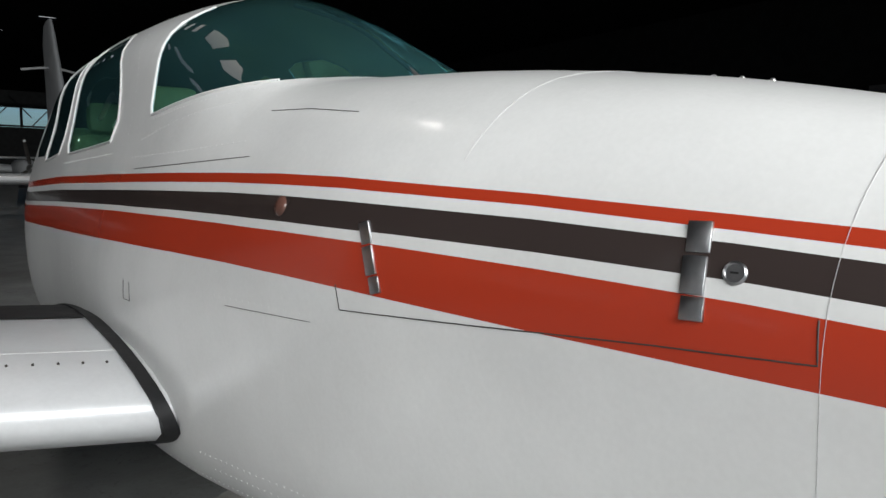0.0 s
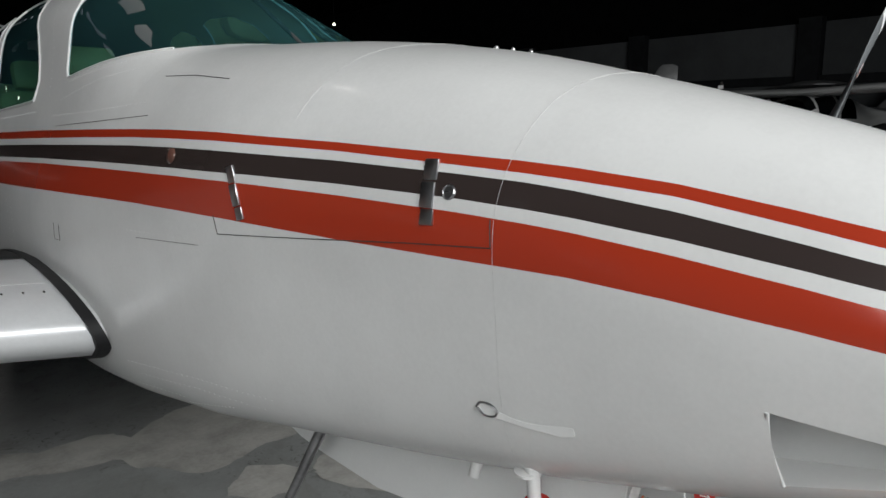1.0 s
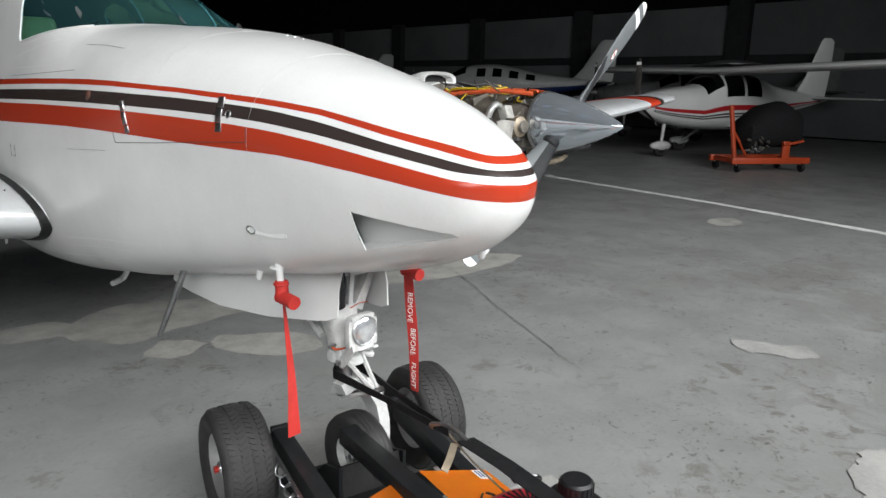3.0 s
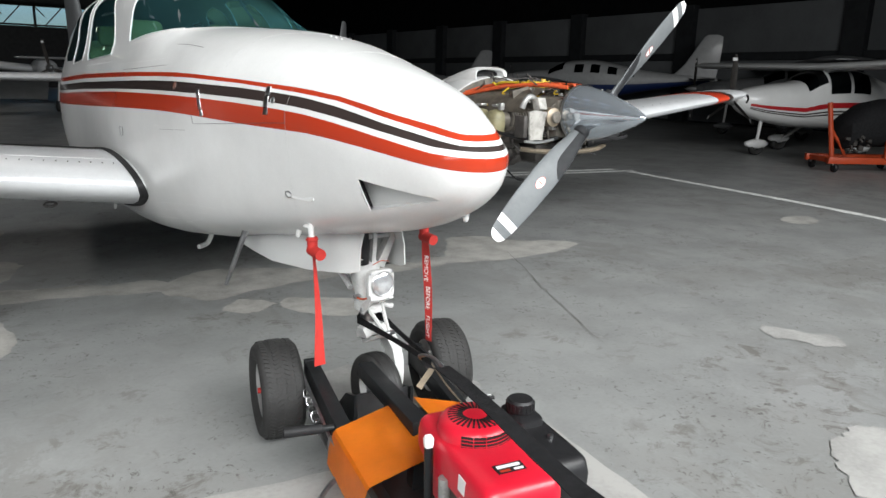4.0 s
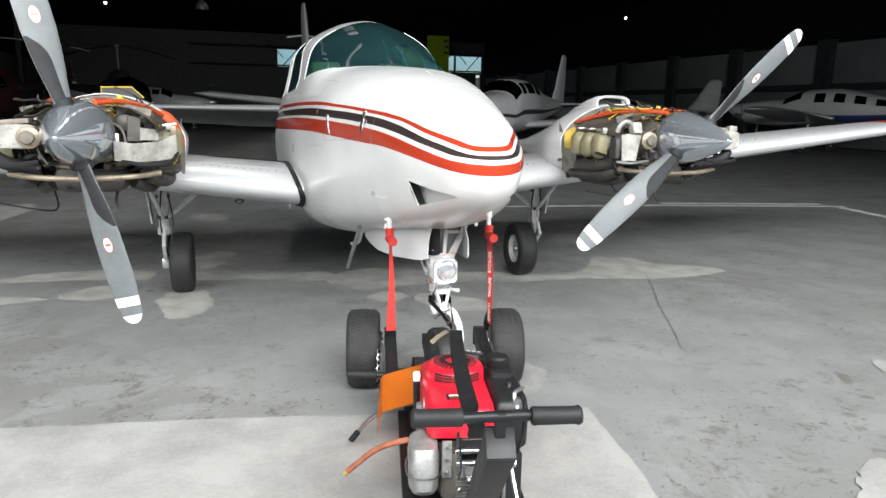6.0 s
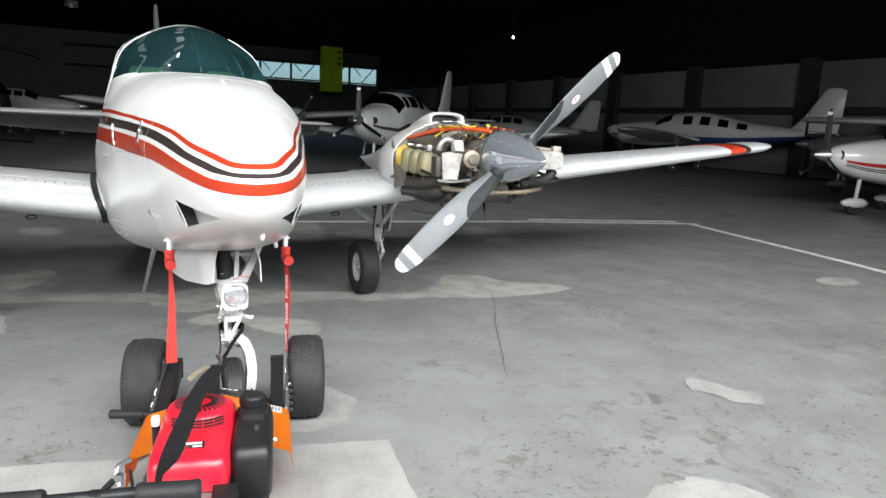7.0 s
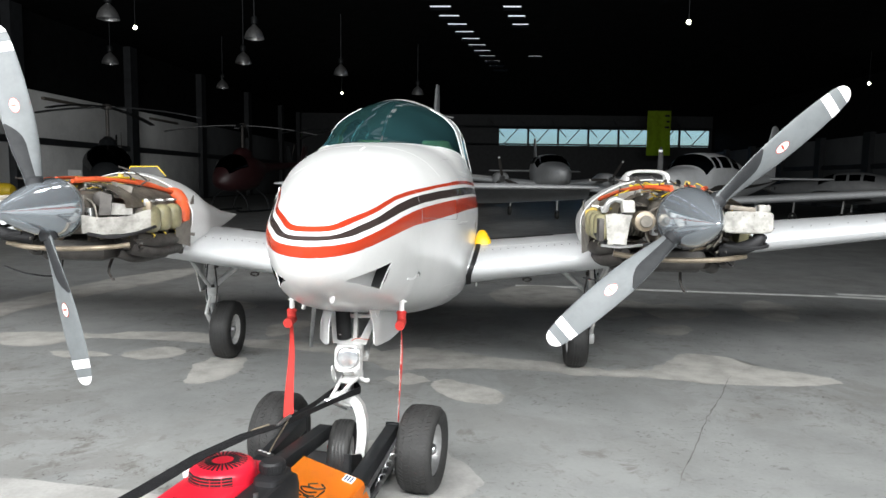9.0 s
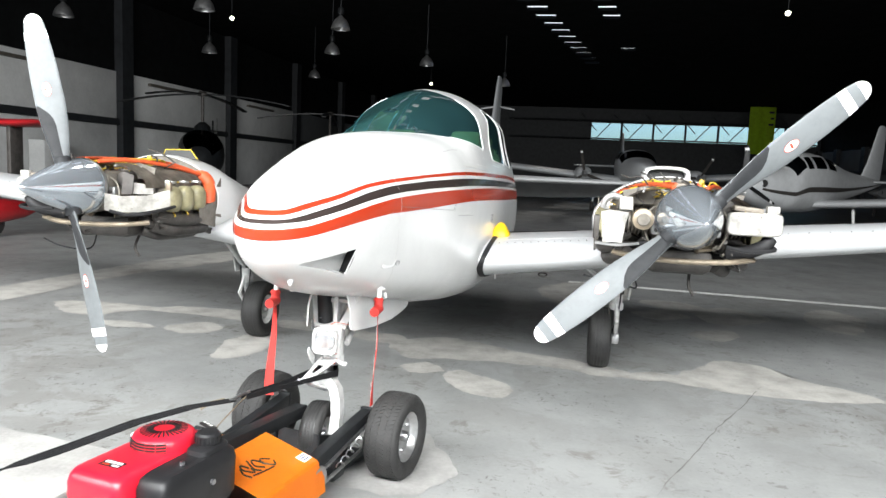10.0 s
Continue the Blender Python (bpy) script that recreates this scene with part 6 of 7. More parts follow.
    part("dipstick_tube", cyl(B(), (-.14, -1.20, .24), (-.14, -1.20, .42), .017, seg=12), m_cast, block)
    tank = B()
    shape_box(tank, [((.160, -1.195, .318), .054, .165), ((.160, -1.195, .335), .063, .180), ((.160, -1.195, .455), .065, .185), ((.160, -1.192, .487), .060, .176), ((.160, -1.19, .499), .048, .16)], 7)
    tk = part("fuel_tank", tank, m_plastic, t, "black moulded fuel tank")
    part("tank_neck", shape_box(B(), [((.158, -1.10, .48), .05, .075), ((.158, -1.10, .515), .045, .068), ((.158, -1.10, .522), .036, .055)], 4), m_plastic, tk)
    cap = part("fuel_cap", lathe(B(), [(0, .518), (.038, .518), (.042, .526), (.042, .553), (.036, .560), (0, .562)], Matrix.Translation((.155, -1.095, 0)), 24), m_plastic, tk, "black ribbed fuel cap")
    for k in range(20):
        a = 2 * math.pi * k / 20
        part("cap_rib", box(B(), (.155 + .0425 * math.cos(a), -1.095 + .0425 * math.sin(a), .540), (.003, .005, .022), pose(0, 0, 0, 0, 0, math.degrees(a))), m_plastic, cap)
    part("tank_bolt", cyl(B(), (.172, -1.24, .494), (.172, -1.24, .510), .009, seg=6), m_steel, tk)
    part("tank_bolt", cyl(B(), (.226, -1.16, .42), (.236, -1.16, .42), .010, seg=6), m_steel, tk)
    part("tank_bracket", box(B(), (.165, -1.30, .30), (.05, .012, .08), bevel=.004), m_soot, t)
    part("carburettor", box(B(), (.16, -1.13, .27), (.10, .16, .10), bevel=.03), m_soot, block)
    part("muffler", shape_box(B(), [((-.145, -1.44, .235), .040, .065), ((-.145, -1.44, .255), .050, .080), ((-.145, -1.43, .345), .052, .083), ((-.145, -1.42, .385), .046, .07), ((-.145, -1.41, .395), .03, .05)], 3.2), m_cast, t, "dented bright exhaust box")
    part("muffler_seam", tube(B(), [V(-.145 + a, -1.432 + b2, .30) for a, b2 in oval(.0575, .087, 24, 3.2)], .003, seg=5), m_steel, t)
    part("exhaust_bend", tube(B(), [(-.145, -1.36, .37), (-.13, -1.31, .40), (-.10, -1.28, .39)], .022, seg=10), m_steel, t)
    part("front_bracket", box(B(), (-.070, -1.475, .345), (.032, .010, .13), bevel=.003), m_cast, t)
    for z in (.30, .345, .39):
        part("bracket_bolt", cyl(B(), (-.070, -1.48, z), (-.070, -1.488, z), .006, seg=6), m_steel, t)
    cv = part("cylinder_cover", shape_box(B(), [((.022, -1.455, .285), .05, .02), ((.022, -1.465, .29), .056, .035), ((.022, -1.47, .375), .056, .04), ((.022, -1.46, .393), .048, .03)], 4), m_cast, t, "bright cylinder cover with a bolt")
    part("cover_rim", tube(B(), [V(.022 + a, -1.508, .338 + b2) for a, b2 in oval(.042, .042, 24, 4)], .003, seg=5), m_steel, cv)
    part("cover_bolt", cyl(B(), (.027, -1.505, .335), (.027, -1.522, .335), .013, seg=6), m_steel, cv)
    for k in range(6):
        part("cooling_fin", box(B(), (.022, -1.43, .205 + .014 * k), (.12, .08, .004)), m_cast, block)
    part("ignition_cable", tube(B(), [(.0, -1.50, .275), (.04, -1.53, .26), (.09, -1.50, .265), (.10, -1.42, .29)], .006, seg=6), m_rubber, t)
    bm = B()
    for p in ((.0, -1.51, .29), (-.03, -1.50, .25), (.06, -1.50, .24), (.085, -1.48, .30), (-.07, -1.485, .20)):
        ball(bm, p, .010, 8)
    tagged(part("engine_fittings", bm, m_steel, t), kind="stuff")
    bat = part("battery_box", box(B(), (.098, -1.585, .30), (.072, .165, .32), pose(0, 0, 0, 0, 0, 3), bevel=.006), m_black, t, "black battery box held by a bright rod")
    part("hold_down_rod", cyl(B(), (.083, -1.675, .14), (.083, -1.675, .458), .006, seg=8), m_steel, bat)
    part("rod_nut", ball(B(), (.083, -1.675, .455), .011, 8), m_steel, bat)
    lab = part("battery_label", box(B(), (.1363, -1.585, .30), (.001, .125, .20), pose(0, 0, 0, 0, 0, 3)), m_plastic, bat, "dark label with faint pale lines")
    for k in range(6):
        part("label_bar", box(B(), (.1371, -1.585, .375 - .028 * k), (.001, .03 + .05 * ((k * 7) % 3) / 2, .005), pose(0, 0, 0, 0, 0, 3)), m_case, lab)
    part("red_lead", tube(B(), [(.155, -1.50, .17), (.175, -1.46, .19), (.165, -1.40, .25), (.13, -1.34, .27)], .0045, seg=8), m_flag, t)
    part("floor_plate", box(B(), (-.03, -1.62, .14), (.22, .26, .012), bevel=.003), m_black, t)
    part("grab_loop", tube(B(), [(-.01, -1.76, .15), (-.01, -1.77, .22), (.05, -1.77, .235), (.09, -1.77, .22), (.09, -1.76, .15)], .008, seg=8), m_steel, t, "bright bent-wire loop")
    part("drain_hose", tube(B(), [(-.10, -1.37, .36), (-.20, -1.355, .355), (-.30, -1.29, .29), (-.38, -1.20, .18), (-.405, -1.172, .145)], .0105, seg=10), m_oldhose, t, "faded orange rubber hose")
    part("hose_end", cyl(B(), (-.398, -1.18, .155), (-.418, -1.158, .125), .009, seg=8), m_zinc, t)
    # tongue with winch and T-handle
    a, b = V(-.03, -1.66, .16), V(-.05, -2.30, .825)
    m, h = frame_of(a, b)
    tongue = part("tongue", box(B(), a.lerp(b, .5), (.058, .066, h), m.to_3x3().to_4x4(), bevel=.006), m_black, t, "black square-tube tongue")
    part("tongue_cap", box(B(), b, (.060, .068, .010), m.to_3x3().to_4x4(), bevel=.003), m_plastic, tongue)
    bar = part("handle_bar", cyl(B(), (-.15, -2.295, .876), (.04, -2.285, .876), .0115, seg=14), m_black, t, "black T-handle bar")
    for s, c in ((-1, -.125), (1, .012)):
        part("grip", lathe(B(), [(0, 0), (.017, 0), (.0195, .005), (.0185, .015), (.018, .088), (.020, .096), (.016, .101), (0, .101)], Matrix.Translation((c, -2.29, .876)) @ pose(0, 0, 0, 0, s * 90, 0), 18), m_rubber, bar, "ribbed black rubber grip")
    part("bar_post", box(B(), (-.05, -2.290, .855), (.022, .018, .065), bevel=.004), m_black, bar)
    part("throttle_lever", tube(B(), [(-.015, -2.285, .890), (-.02, -2.27, .915), (.0, -2.26, .924)], .004, seg=8), m_steel, bar)
    part("throttle_clamp", box(B(), (-.015, -2.28, .903), (.013, .015, .015), bevel=.004), m_steel, bar)
    part("control_cable", tube(B(), [(.0, -2.27, .91), (.005, -2.24, .80), (.006, -2.05, .58), (.006, -1.80, .32), (0, -1.62, .18)], .003, seg=6), m_rubber, t)
    d = (b - a).normalized()
    up = V(1, 0, 0).cross(d).normalized()
    up = up if up.y > 0 else -up
    w0 = a.lerp(b, .60) + up * .11
    for s in (-1, 1):
        c = w0 + V(s * .05, 0, 0)
        part("winch_cheek", plate(B(), [c - d * .045 - up * .06, c + d * .055 - up * .06, c + d * .050 - up * .01, c + d * .030 + up * .035, c + up * .045, c - d * .030 + up * .030, c - d * .042 - up * .01], .004), m_black, t)
    winch = part("winch_drum", cyl(B(), w0 - V(.05, 0, 0), w0 + V(.05, 0, 0), .024, seg=18), m_strap, t, "hand winch drum wound with black strap")
    part("winch_gear", lathe(B(), [(0, -.004)] + [(.060, -.004), (.060, .004), (0, .004)], Matrix.Translation(w0 + V(.062, 0, 0)) @ pose(0, 0, 0, 0, 90, 0), 36), m_black, winch, "dark toothed winch gear")
    bm = B()
    for k in range(44):
        an = 2 * math.pi * k / 44
        box(bm, w0 + V(.062, .062 * math.cos(an), .062 * math.sin(an)), (.008, .0045, .005), pose(0, 0, 0, math.degrees(an), 0, 0))
    tagged(part("gear_teeth", bm, m_black, winch), kind="stuff")
    for o in (d * .036 - up * .015, d * .036 - up * .045):
        part("winch_spacer", cyl(B(), w0 - V(.06, 0, 0) + o, w0 + V(.07, 0, 0) + o, .008, seg=10), m_steel, winch)
    hub = w0 + V(.075, -.030, -.020)
    part("crank_arm", ribbon(B(), [hub, hub + V(.010, -.055, -.075), hub + V(.014, -.13, -.17)], .022, .006, (0, 1, -.6)), m_steel, t, "flat steel winch crank")
    part("crank_nut", cyl(B(), hub - V(.004, 0, 0), hub + V(.014, 0, 0), .013, seg=6), m_steel, t)
    part("crank_handle", cyl(B(), hub + V(.012, -.105, -.138), hub + V(.019, -.128, -.168), .013, seg=10), m_hose, t, "orange tape round the crank")
    # strap from the winch over the engine to a hook, and the webbing round the leg
    pts = [w0 + V(0, .0, .032), V(-.032, -1.76, .632), V(-.024, -1.50, .620), V(-.014, -1.25, .616), V(.005, -1.0, .595), V(.025, -.80, .562)]
    fine, sides = [], []
    for i in range(len(pts) - 1):
        for k in range(5):
            fine.append(pts[i].lerp(pts[i + 1], k / 5))
    fine.append(pts[-1])
    for i in range(len(fine)):
        q = i / (len(fine) - 1)
        an = radians(62 * math.exp(-((q - .15) / .09) ** 2))
        sides.append(V(math.cos(an), 0, math.sin(an)))
    strap = part("winch_strap", ribbon(B(), fine, .052, .003, sides), m_strap, t, "taut black webbing strap", sharp=30)
    part("strap_hook", tube(B(), [V(.025, -.81, .562), V(.025, -.75, .567), V(.018, -.69, .56), V(.004, -.66, .55), V(.014, -.65, .535)], .007, seg=8), m_steel, strap, "steel snap hook")
    part("tie_cord", tube(B(), [V(.02, -.70, .552), V(.03, -.84, .51), V(.05, -.97, .475)], .003, seg=5), m_exh, strap, "pale thin tie cord")
    part("strap_end", ribbon(B(), [V(-.01, -.80, .56), V(-.05, -.84, .55), V(-.08, -.86, .53)], .02, .003, (1, 0, 0)), m_exh, strap)
    loop = [V(.016, -.73, .553), V(.0, -.42, .522), V(-.036, -.06, .490), V(.02, .03, .486), V(.078, -.06, .486), V(.048, -.40, .520), V(.028, -.71, .550)]
    fine = []
    for i in range(len(loop) - 1):
        for k in range(4):
            fine.append(loop[i].lerp(loop[i + 1], k / 4))
    part("leg_strap", ribbon(B(), fine + [loop[-1]], [.022 + .028 * max(0, 1 - abs(i - 12) / 7) for i in range(len(fine) + 1)], .004, (0, 0, 1)), m_strap, strap, "black webbing looped round the leg")
    return t


build_tug()


# ---- the other aircraft and things in the hangar ----
def small_aircraft(name, at, turn, label, L=7.2, span=9.6, width=1.15, height=1.35, axis=1.15, high=False, twin=False, body_mat=None, under=None, blades=2, panes=3, stripe=None, group="parked aircraft", dihedral=4.0, prop_mat=None, strut=True, fin=1.0, cowl=1.0, inlet=.36, panes_at=(.345, .20, .014, 22, 52)):
    """A parked light aircraft whose nose is at the origin and points along -y."""
    body_mat = body_mat or m_white
    t = thing(name, Matrix.Translation(at) @ pose(0, 0, 0, 0, 0, turn), label, "aircraft", group, local=True)
    hw, hh = width / 2, height / 2
    # y, half width, bottom, top (fractions)
    rows = [(0.0, .10, -.10, .10), (.03, .34, -.34, .26), (.10, .62, -.58, .40), (.20, .80, -.74, .52), (.255, .92, -.80, .56), (.30, .98, -.82, .80), (.36, 1.0, -.84, 1.0), (.46, 1.0, -.84, 1.04), (.55, .86, -.74, .90), (.66, .60, -.50, .62), (.80, .36, -.22, .44), (.92, .2, -.02, .34), (1.0, .06, .12, .26)]

    def aft(q):
        """Fraction of the length, with the cabin moved forward on a short-nosed type."""
        return q * cowl if q < .40 else q + (.40 * cowl - .40) * max(0, (.80 - q) / .40)
    st = [(aft(a) * L, b * hw, axis + c * hh, axis + d * hh) for a, b, c, d in rows]

    def ring(y, off=0.0, n=32):
        w, zb, zt = [glide([s[0] for s in st], [s[k] for s in st], y) for k in (1, 2, 3)]
        return [V(a, y, b) for a, b in oval(w + off, (zt - zb) / 2 + off, n, 2.5, 0, (zt + zb) / 2)]
    ys = [L * aft(q) for q in (0, .015, .03, .06, .10, .15, .20, .23, .255, .28, .30, .33, .36, .41, .46, .50, .55, .60, .66, .73, .80, .87, .92, .97, 1.0)]
    body = part("fuselage", loft(B(), [ring(y) for y in ys]), body_mat, t, sharp=60)

    def patch(nm, y0, y1, a0, a1, mat, off=.022, n=8):
        bm = B()
        grid = []
        for i in range(n + 1):
            y = L * aft(y0 + (y1 - y0) * i / n)
            w, zb, zt = [glide([s[0] for s in st], [s[k] for s in st], y) for k in (1, 2, 3)]
            row = []
            for j in range(n + 1):
                a = radians(a0 + (a1 - a0) * j / n)
                c, s = math.cos(a), math.sin(a)
                row.append(V((w + off) * math.copysign(abs(c) ** .8, c), y, (zb + zt) / 2 + ((zt - zb) / 2 + off) * math.copysign(abs(s) ** .8, s)))
            grid.append(row)
        loft(bm, grid, caps=False, closed=False)
        return part(nm, bm, mat, body)
    patch("windscreen", .262, .335, 28, 152, m_dglass)
    for s in (0, 180):
        f = 1 if s == 0 else -1
        for k in range(panes):
            start, run, gap, lo, hi = panes_at
            y0 = start + k * (run / panes)
            lo = 6 if high else lo
            a0, a1 = (lo, hi) if s == 0 else (180 - lo, 180 - hi)
            patch("cabin_window", y0, y0 + run / panes - gap, a0, a1, m_dglass)
        if stripe:
            for k, mt in enumerate(stripe):
                a, w = (-12, 8) if k == 0 else (-14 - 6 * k, 3)
                patch("painted_stripe", .05, .95, *((a, a + w) if s == 0 else (180 - a, 180 - a - w)), mt, off=.018, n=18)
        if under:
            patch("painted_belly", .04, .97, *((-90, -12) if s == 0 else (-90, -168)), under, off=.014, n=18)
    zw = axis + (hh * 1.0 if high else -hh * .62)
    c0, c1 = L * .22, L * .15
    for s in (-1, 1):
        rows = []
        for x, k in ((0 if high else hw * .5, 1), (span * .2, .97), (span * .45, .72), (span * .49, .55), (span * .5, .3)):
            c = c1 + (c0 - c1) * k if k > .6 else c0 * k
            rows.append([V(s * x, L * .31 + (c0 - c) * .3 + d, zw + x * math.tan(radians(1.2 if high else dihedral)) + h) for d, h in foil(c, .14 if k > .6 else .07)])
        part("wing", loft(B(), rows), body_mat, t)
        rows = [[V(s * x, L * .88 + x * .18 + d, axis + hh * .22 + h) for d, h in foil(c, .1)] for x, c in ((.02, L * .12), (span * .17, L * .085), (span * .18, L * .05))]
        part("tailplane", loft(B(), rows), body_mat, t)
        if high and strut:
            part("wing_strut", tube(B(), [(s * hw * .9, L * .36, axis - hh * .5), (s * span * .24, L * .38, zw + .02)], .03, seg=6, smooth=0), body_mat, t)
        if twin:
            x = s * span * .17
            z = zw + span * .17 * math.tan(radians(dihedral)) + .08
            rows = [[V(x + a, y, z + b) for a, b in oval(w, h, 20, 2.4)] for y, w, h in ((L * .16, .12, .12), (L * .18, .27, .24), (L * .25, .33, .30), (L * .34, .33, .30), (L * .46, .2, .16), (L * .52, .05, .04))]
            nac = part("nacelle", loft(B(), rows), body_mat, t)
            airscrew(t, (x, L * .16, z), blades, .95, prop_mat or m_soot, 20 + 40 * s)
    rows = [[V(h, L * y + d, axis + hh * (.2 + (z - .2) * fin)) for d, h in foil(c * L, .09)] for z, y, c in ((.2, .80, .19), (.9, .86, .14), (1.7, .905, .10), (2.15, .93, .075), (2.25, .945, .04))]
    part("fin", loft(B(), rows), body_mat, t)
    if not twin:
        airscrew(t, (0, -.01, axis), blades, .95, prop_mat or m_soot, 90)
        for s in (-1, 1):
            part("cowl_inlet", lathe(B(), [(.085, -.01), (.095, 0), (.08, .006), (0, -.02)], Matrix.Translation((s * hw * inlet, L * .035, axis + .02)) @ pose(0, 0, 0, 90, 0, 0), 20), m_bink, body)
    for x, y, nm in ((0, L * .13, "nose_wheel"), (-span * .13, L * .40, "main_wheel"), (span * .13, L * .40, "main_wheel")):
        r = .17 if x == 0 else .2
        top = axis - hh * .6 if (x == 0 or high) else zw + .05
        leg = part("gear_leg", tube(B(), [(x * (.25 if high else .92), y + .05, top), (x, y, r)], (.045, .03), seg=8, smooth=0), m_gearw, t)
        part(nm, lathe(B(), [(.07, -.05), (r * .8, -.07), (r, -.035), (r, .035), (r * .8, .07), (.07, .05)], Matrix.Translation((x, y, r)) @ pose(0, 0, 0, 0, 90, 0), 24), m_tyre, t)
        part("wheel_fairing", lathe(B(), [(0, -.30), (.05, -.27), (.10, -.12), (.115, .02), (.09, .2), (0, .34)], Matrix.Translation((x, y, r + .08)) @ pose(0, 0, 0, -90, 0, 0), 16), body_mat, leg) if high else None
    return t


def airscrew(parent, c, blades, r, mat, turn):
    hub = part("spinner", lathe(B(), [(0, .30), (.05, .22), (.11, .08), (.14, -.06), (0, -.06)], Matrix.Translation(c) @ pose(0, 0, 0, 90, 0, 0), 20), m_alu, parent)
    for k in range(blades):
        a = radians(turn + 360 * k / blades)
        d, s = V(math.cos(a), 0, math.sin(a)), V(-math.sin(a), 0, math.cos(a))
        rows = []
        for q, w in ((.1, .05), (.3, .075), (.6, .075), (.9, .055), (1.0, .02)):
            p = V(*c) + d * r * q
            rows.append([p + (s * .8 + V(0, -.5, 0)) * w, p + V(0, -.015, 0), p - (s * .8 + V(0, -.5, 0)) * w, p + V(0, .012, 0)])
        b = part("blade", loft(B(), rows), mat, hub)
        rows = [[V(*c) + d * r * q + (s * .8 + V(0, -.5, 0)) * .055 * e + V(0, -.018, 0) for e in (-1, 1)] for q in (.86, .93)]
        part("tip_band", loft(B(), rows, caps=False, closed=False), m_tipw, b)


def helicopter(at, turn, mat, label, rotor_turn=20):
    t = thing("helicopter", Matrix.Translation(at) @ pose(0, 0, 0, 0, 0, turn), label, "helicopter", "parked helicopters", local=True)
    rows = [[V(a, y, 1.55 + z0 + b) for a, b in oval(w, h, 24, 2.3)] for y, w, h, z0 in ((-1.7, .08, .1, -.25), (-1.5, .42, .42, -.15), (-1.0, .68, .68, 0), (-.3, .76, .80, .08), (.5, .70, .74, .12), (1.2, .45, .46, .22), (1.8, .2, .22, .35), (5.2, .09, .10, .62), (5.6, .03, .04, .66))]
    body = part("fuselage", loft(B(), rows), mat, t)
    rows2 = [[V(a * 1.01, y, 1.62 + z0 + b * 1.01) for a, b in oval(w, h, 24, 2.3)][1:12] for y, w, h, z0 in ((-1.52, .42, .42, -.15), (-1.0, .68, .68, 0), (-.55, .74, .77, .06))]
    part("canopy", loft(B(), rows2, caps=False, closed=False), m_dglass, body)
    part("mast_fairing", loft(B(), [[V(a, .1 + b, z) for a, b in oval(w, d, 16, 2.4)] for z, w, d in ((2.2, .34, .7), (2.6, .26, .5), (2.75, .1, .2))]), mat, t)
    mast = part("rotor_mast", cyl(B(), (0, .1, 2.6), (0, .1, 3.75), .055, seg=10), m_soot, t)
    part("rotor_head", lathe(B(), [(0, 3.62), (.16, 3.64), (.18, 3.72), (.10, 3.80), (0, 3.82)], Matrix.Translation((0, .1, 0)), 14), m_soot, mast)
    for k in range(4):
        a = radians(rotor_turn + 90 * k)
        d, s = V(math.cos(a), math.sin(a), 0), V(-math.sin(a), math.cos(a), 0)
        pts = [V(0, .1, 3.7) + d * r + V(0, 0, -.032 * r * r) for r in (.1, .5, 1.1, 1.9, 2.7, 3.2)]
        part("rotor_blade", ribbon(B(), pts, [.10, .14, .20, .20, .20, .18], .04, s), m_black, mast)
    part("tail_fin", plate(B(), [(0, 5.0, 2.1), (0, 5.5, 3.1), (0, 5.85, 3.1), (0, 5.6, 2.1)], .05), mat, t)
    tr = part("tail_rotor", cyl(B(), (.06, 5.6, 2.6), (.18, 5.6, 2.6), .04, seg=8), m_steel, t)
    part("tail_blade", box(B(), (.18, 5.6, 2.6), (.02, .10, 1.3), pose(0, 0, 0, 25, 0, 0), bevel=.006), m_soot, tr)
    for s in (-1, 1):
        part("skid", tube(B(), [(s * .95, -1.8, .25), (s * .95, -1.5, .06), (s * .95, 1.4, .05)], .045, seg=8), m_black, t)
        for y in (-.9, .7):
            part("skid_leg", tube(B(), [(s * .3, y, .95), (s * .75, y, .6), (s * .95, y, .07)], .035, seg=8), m_black, t)
    return t


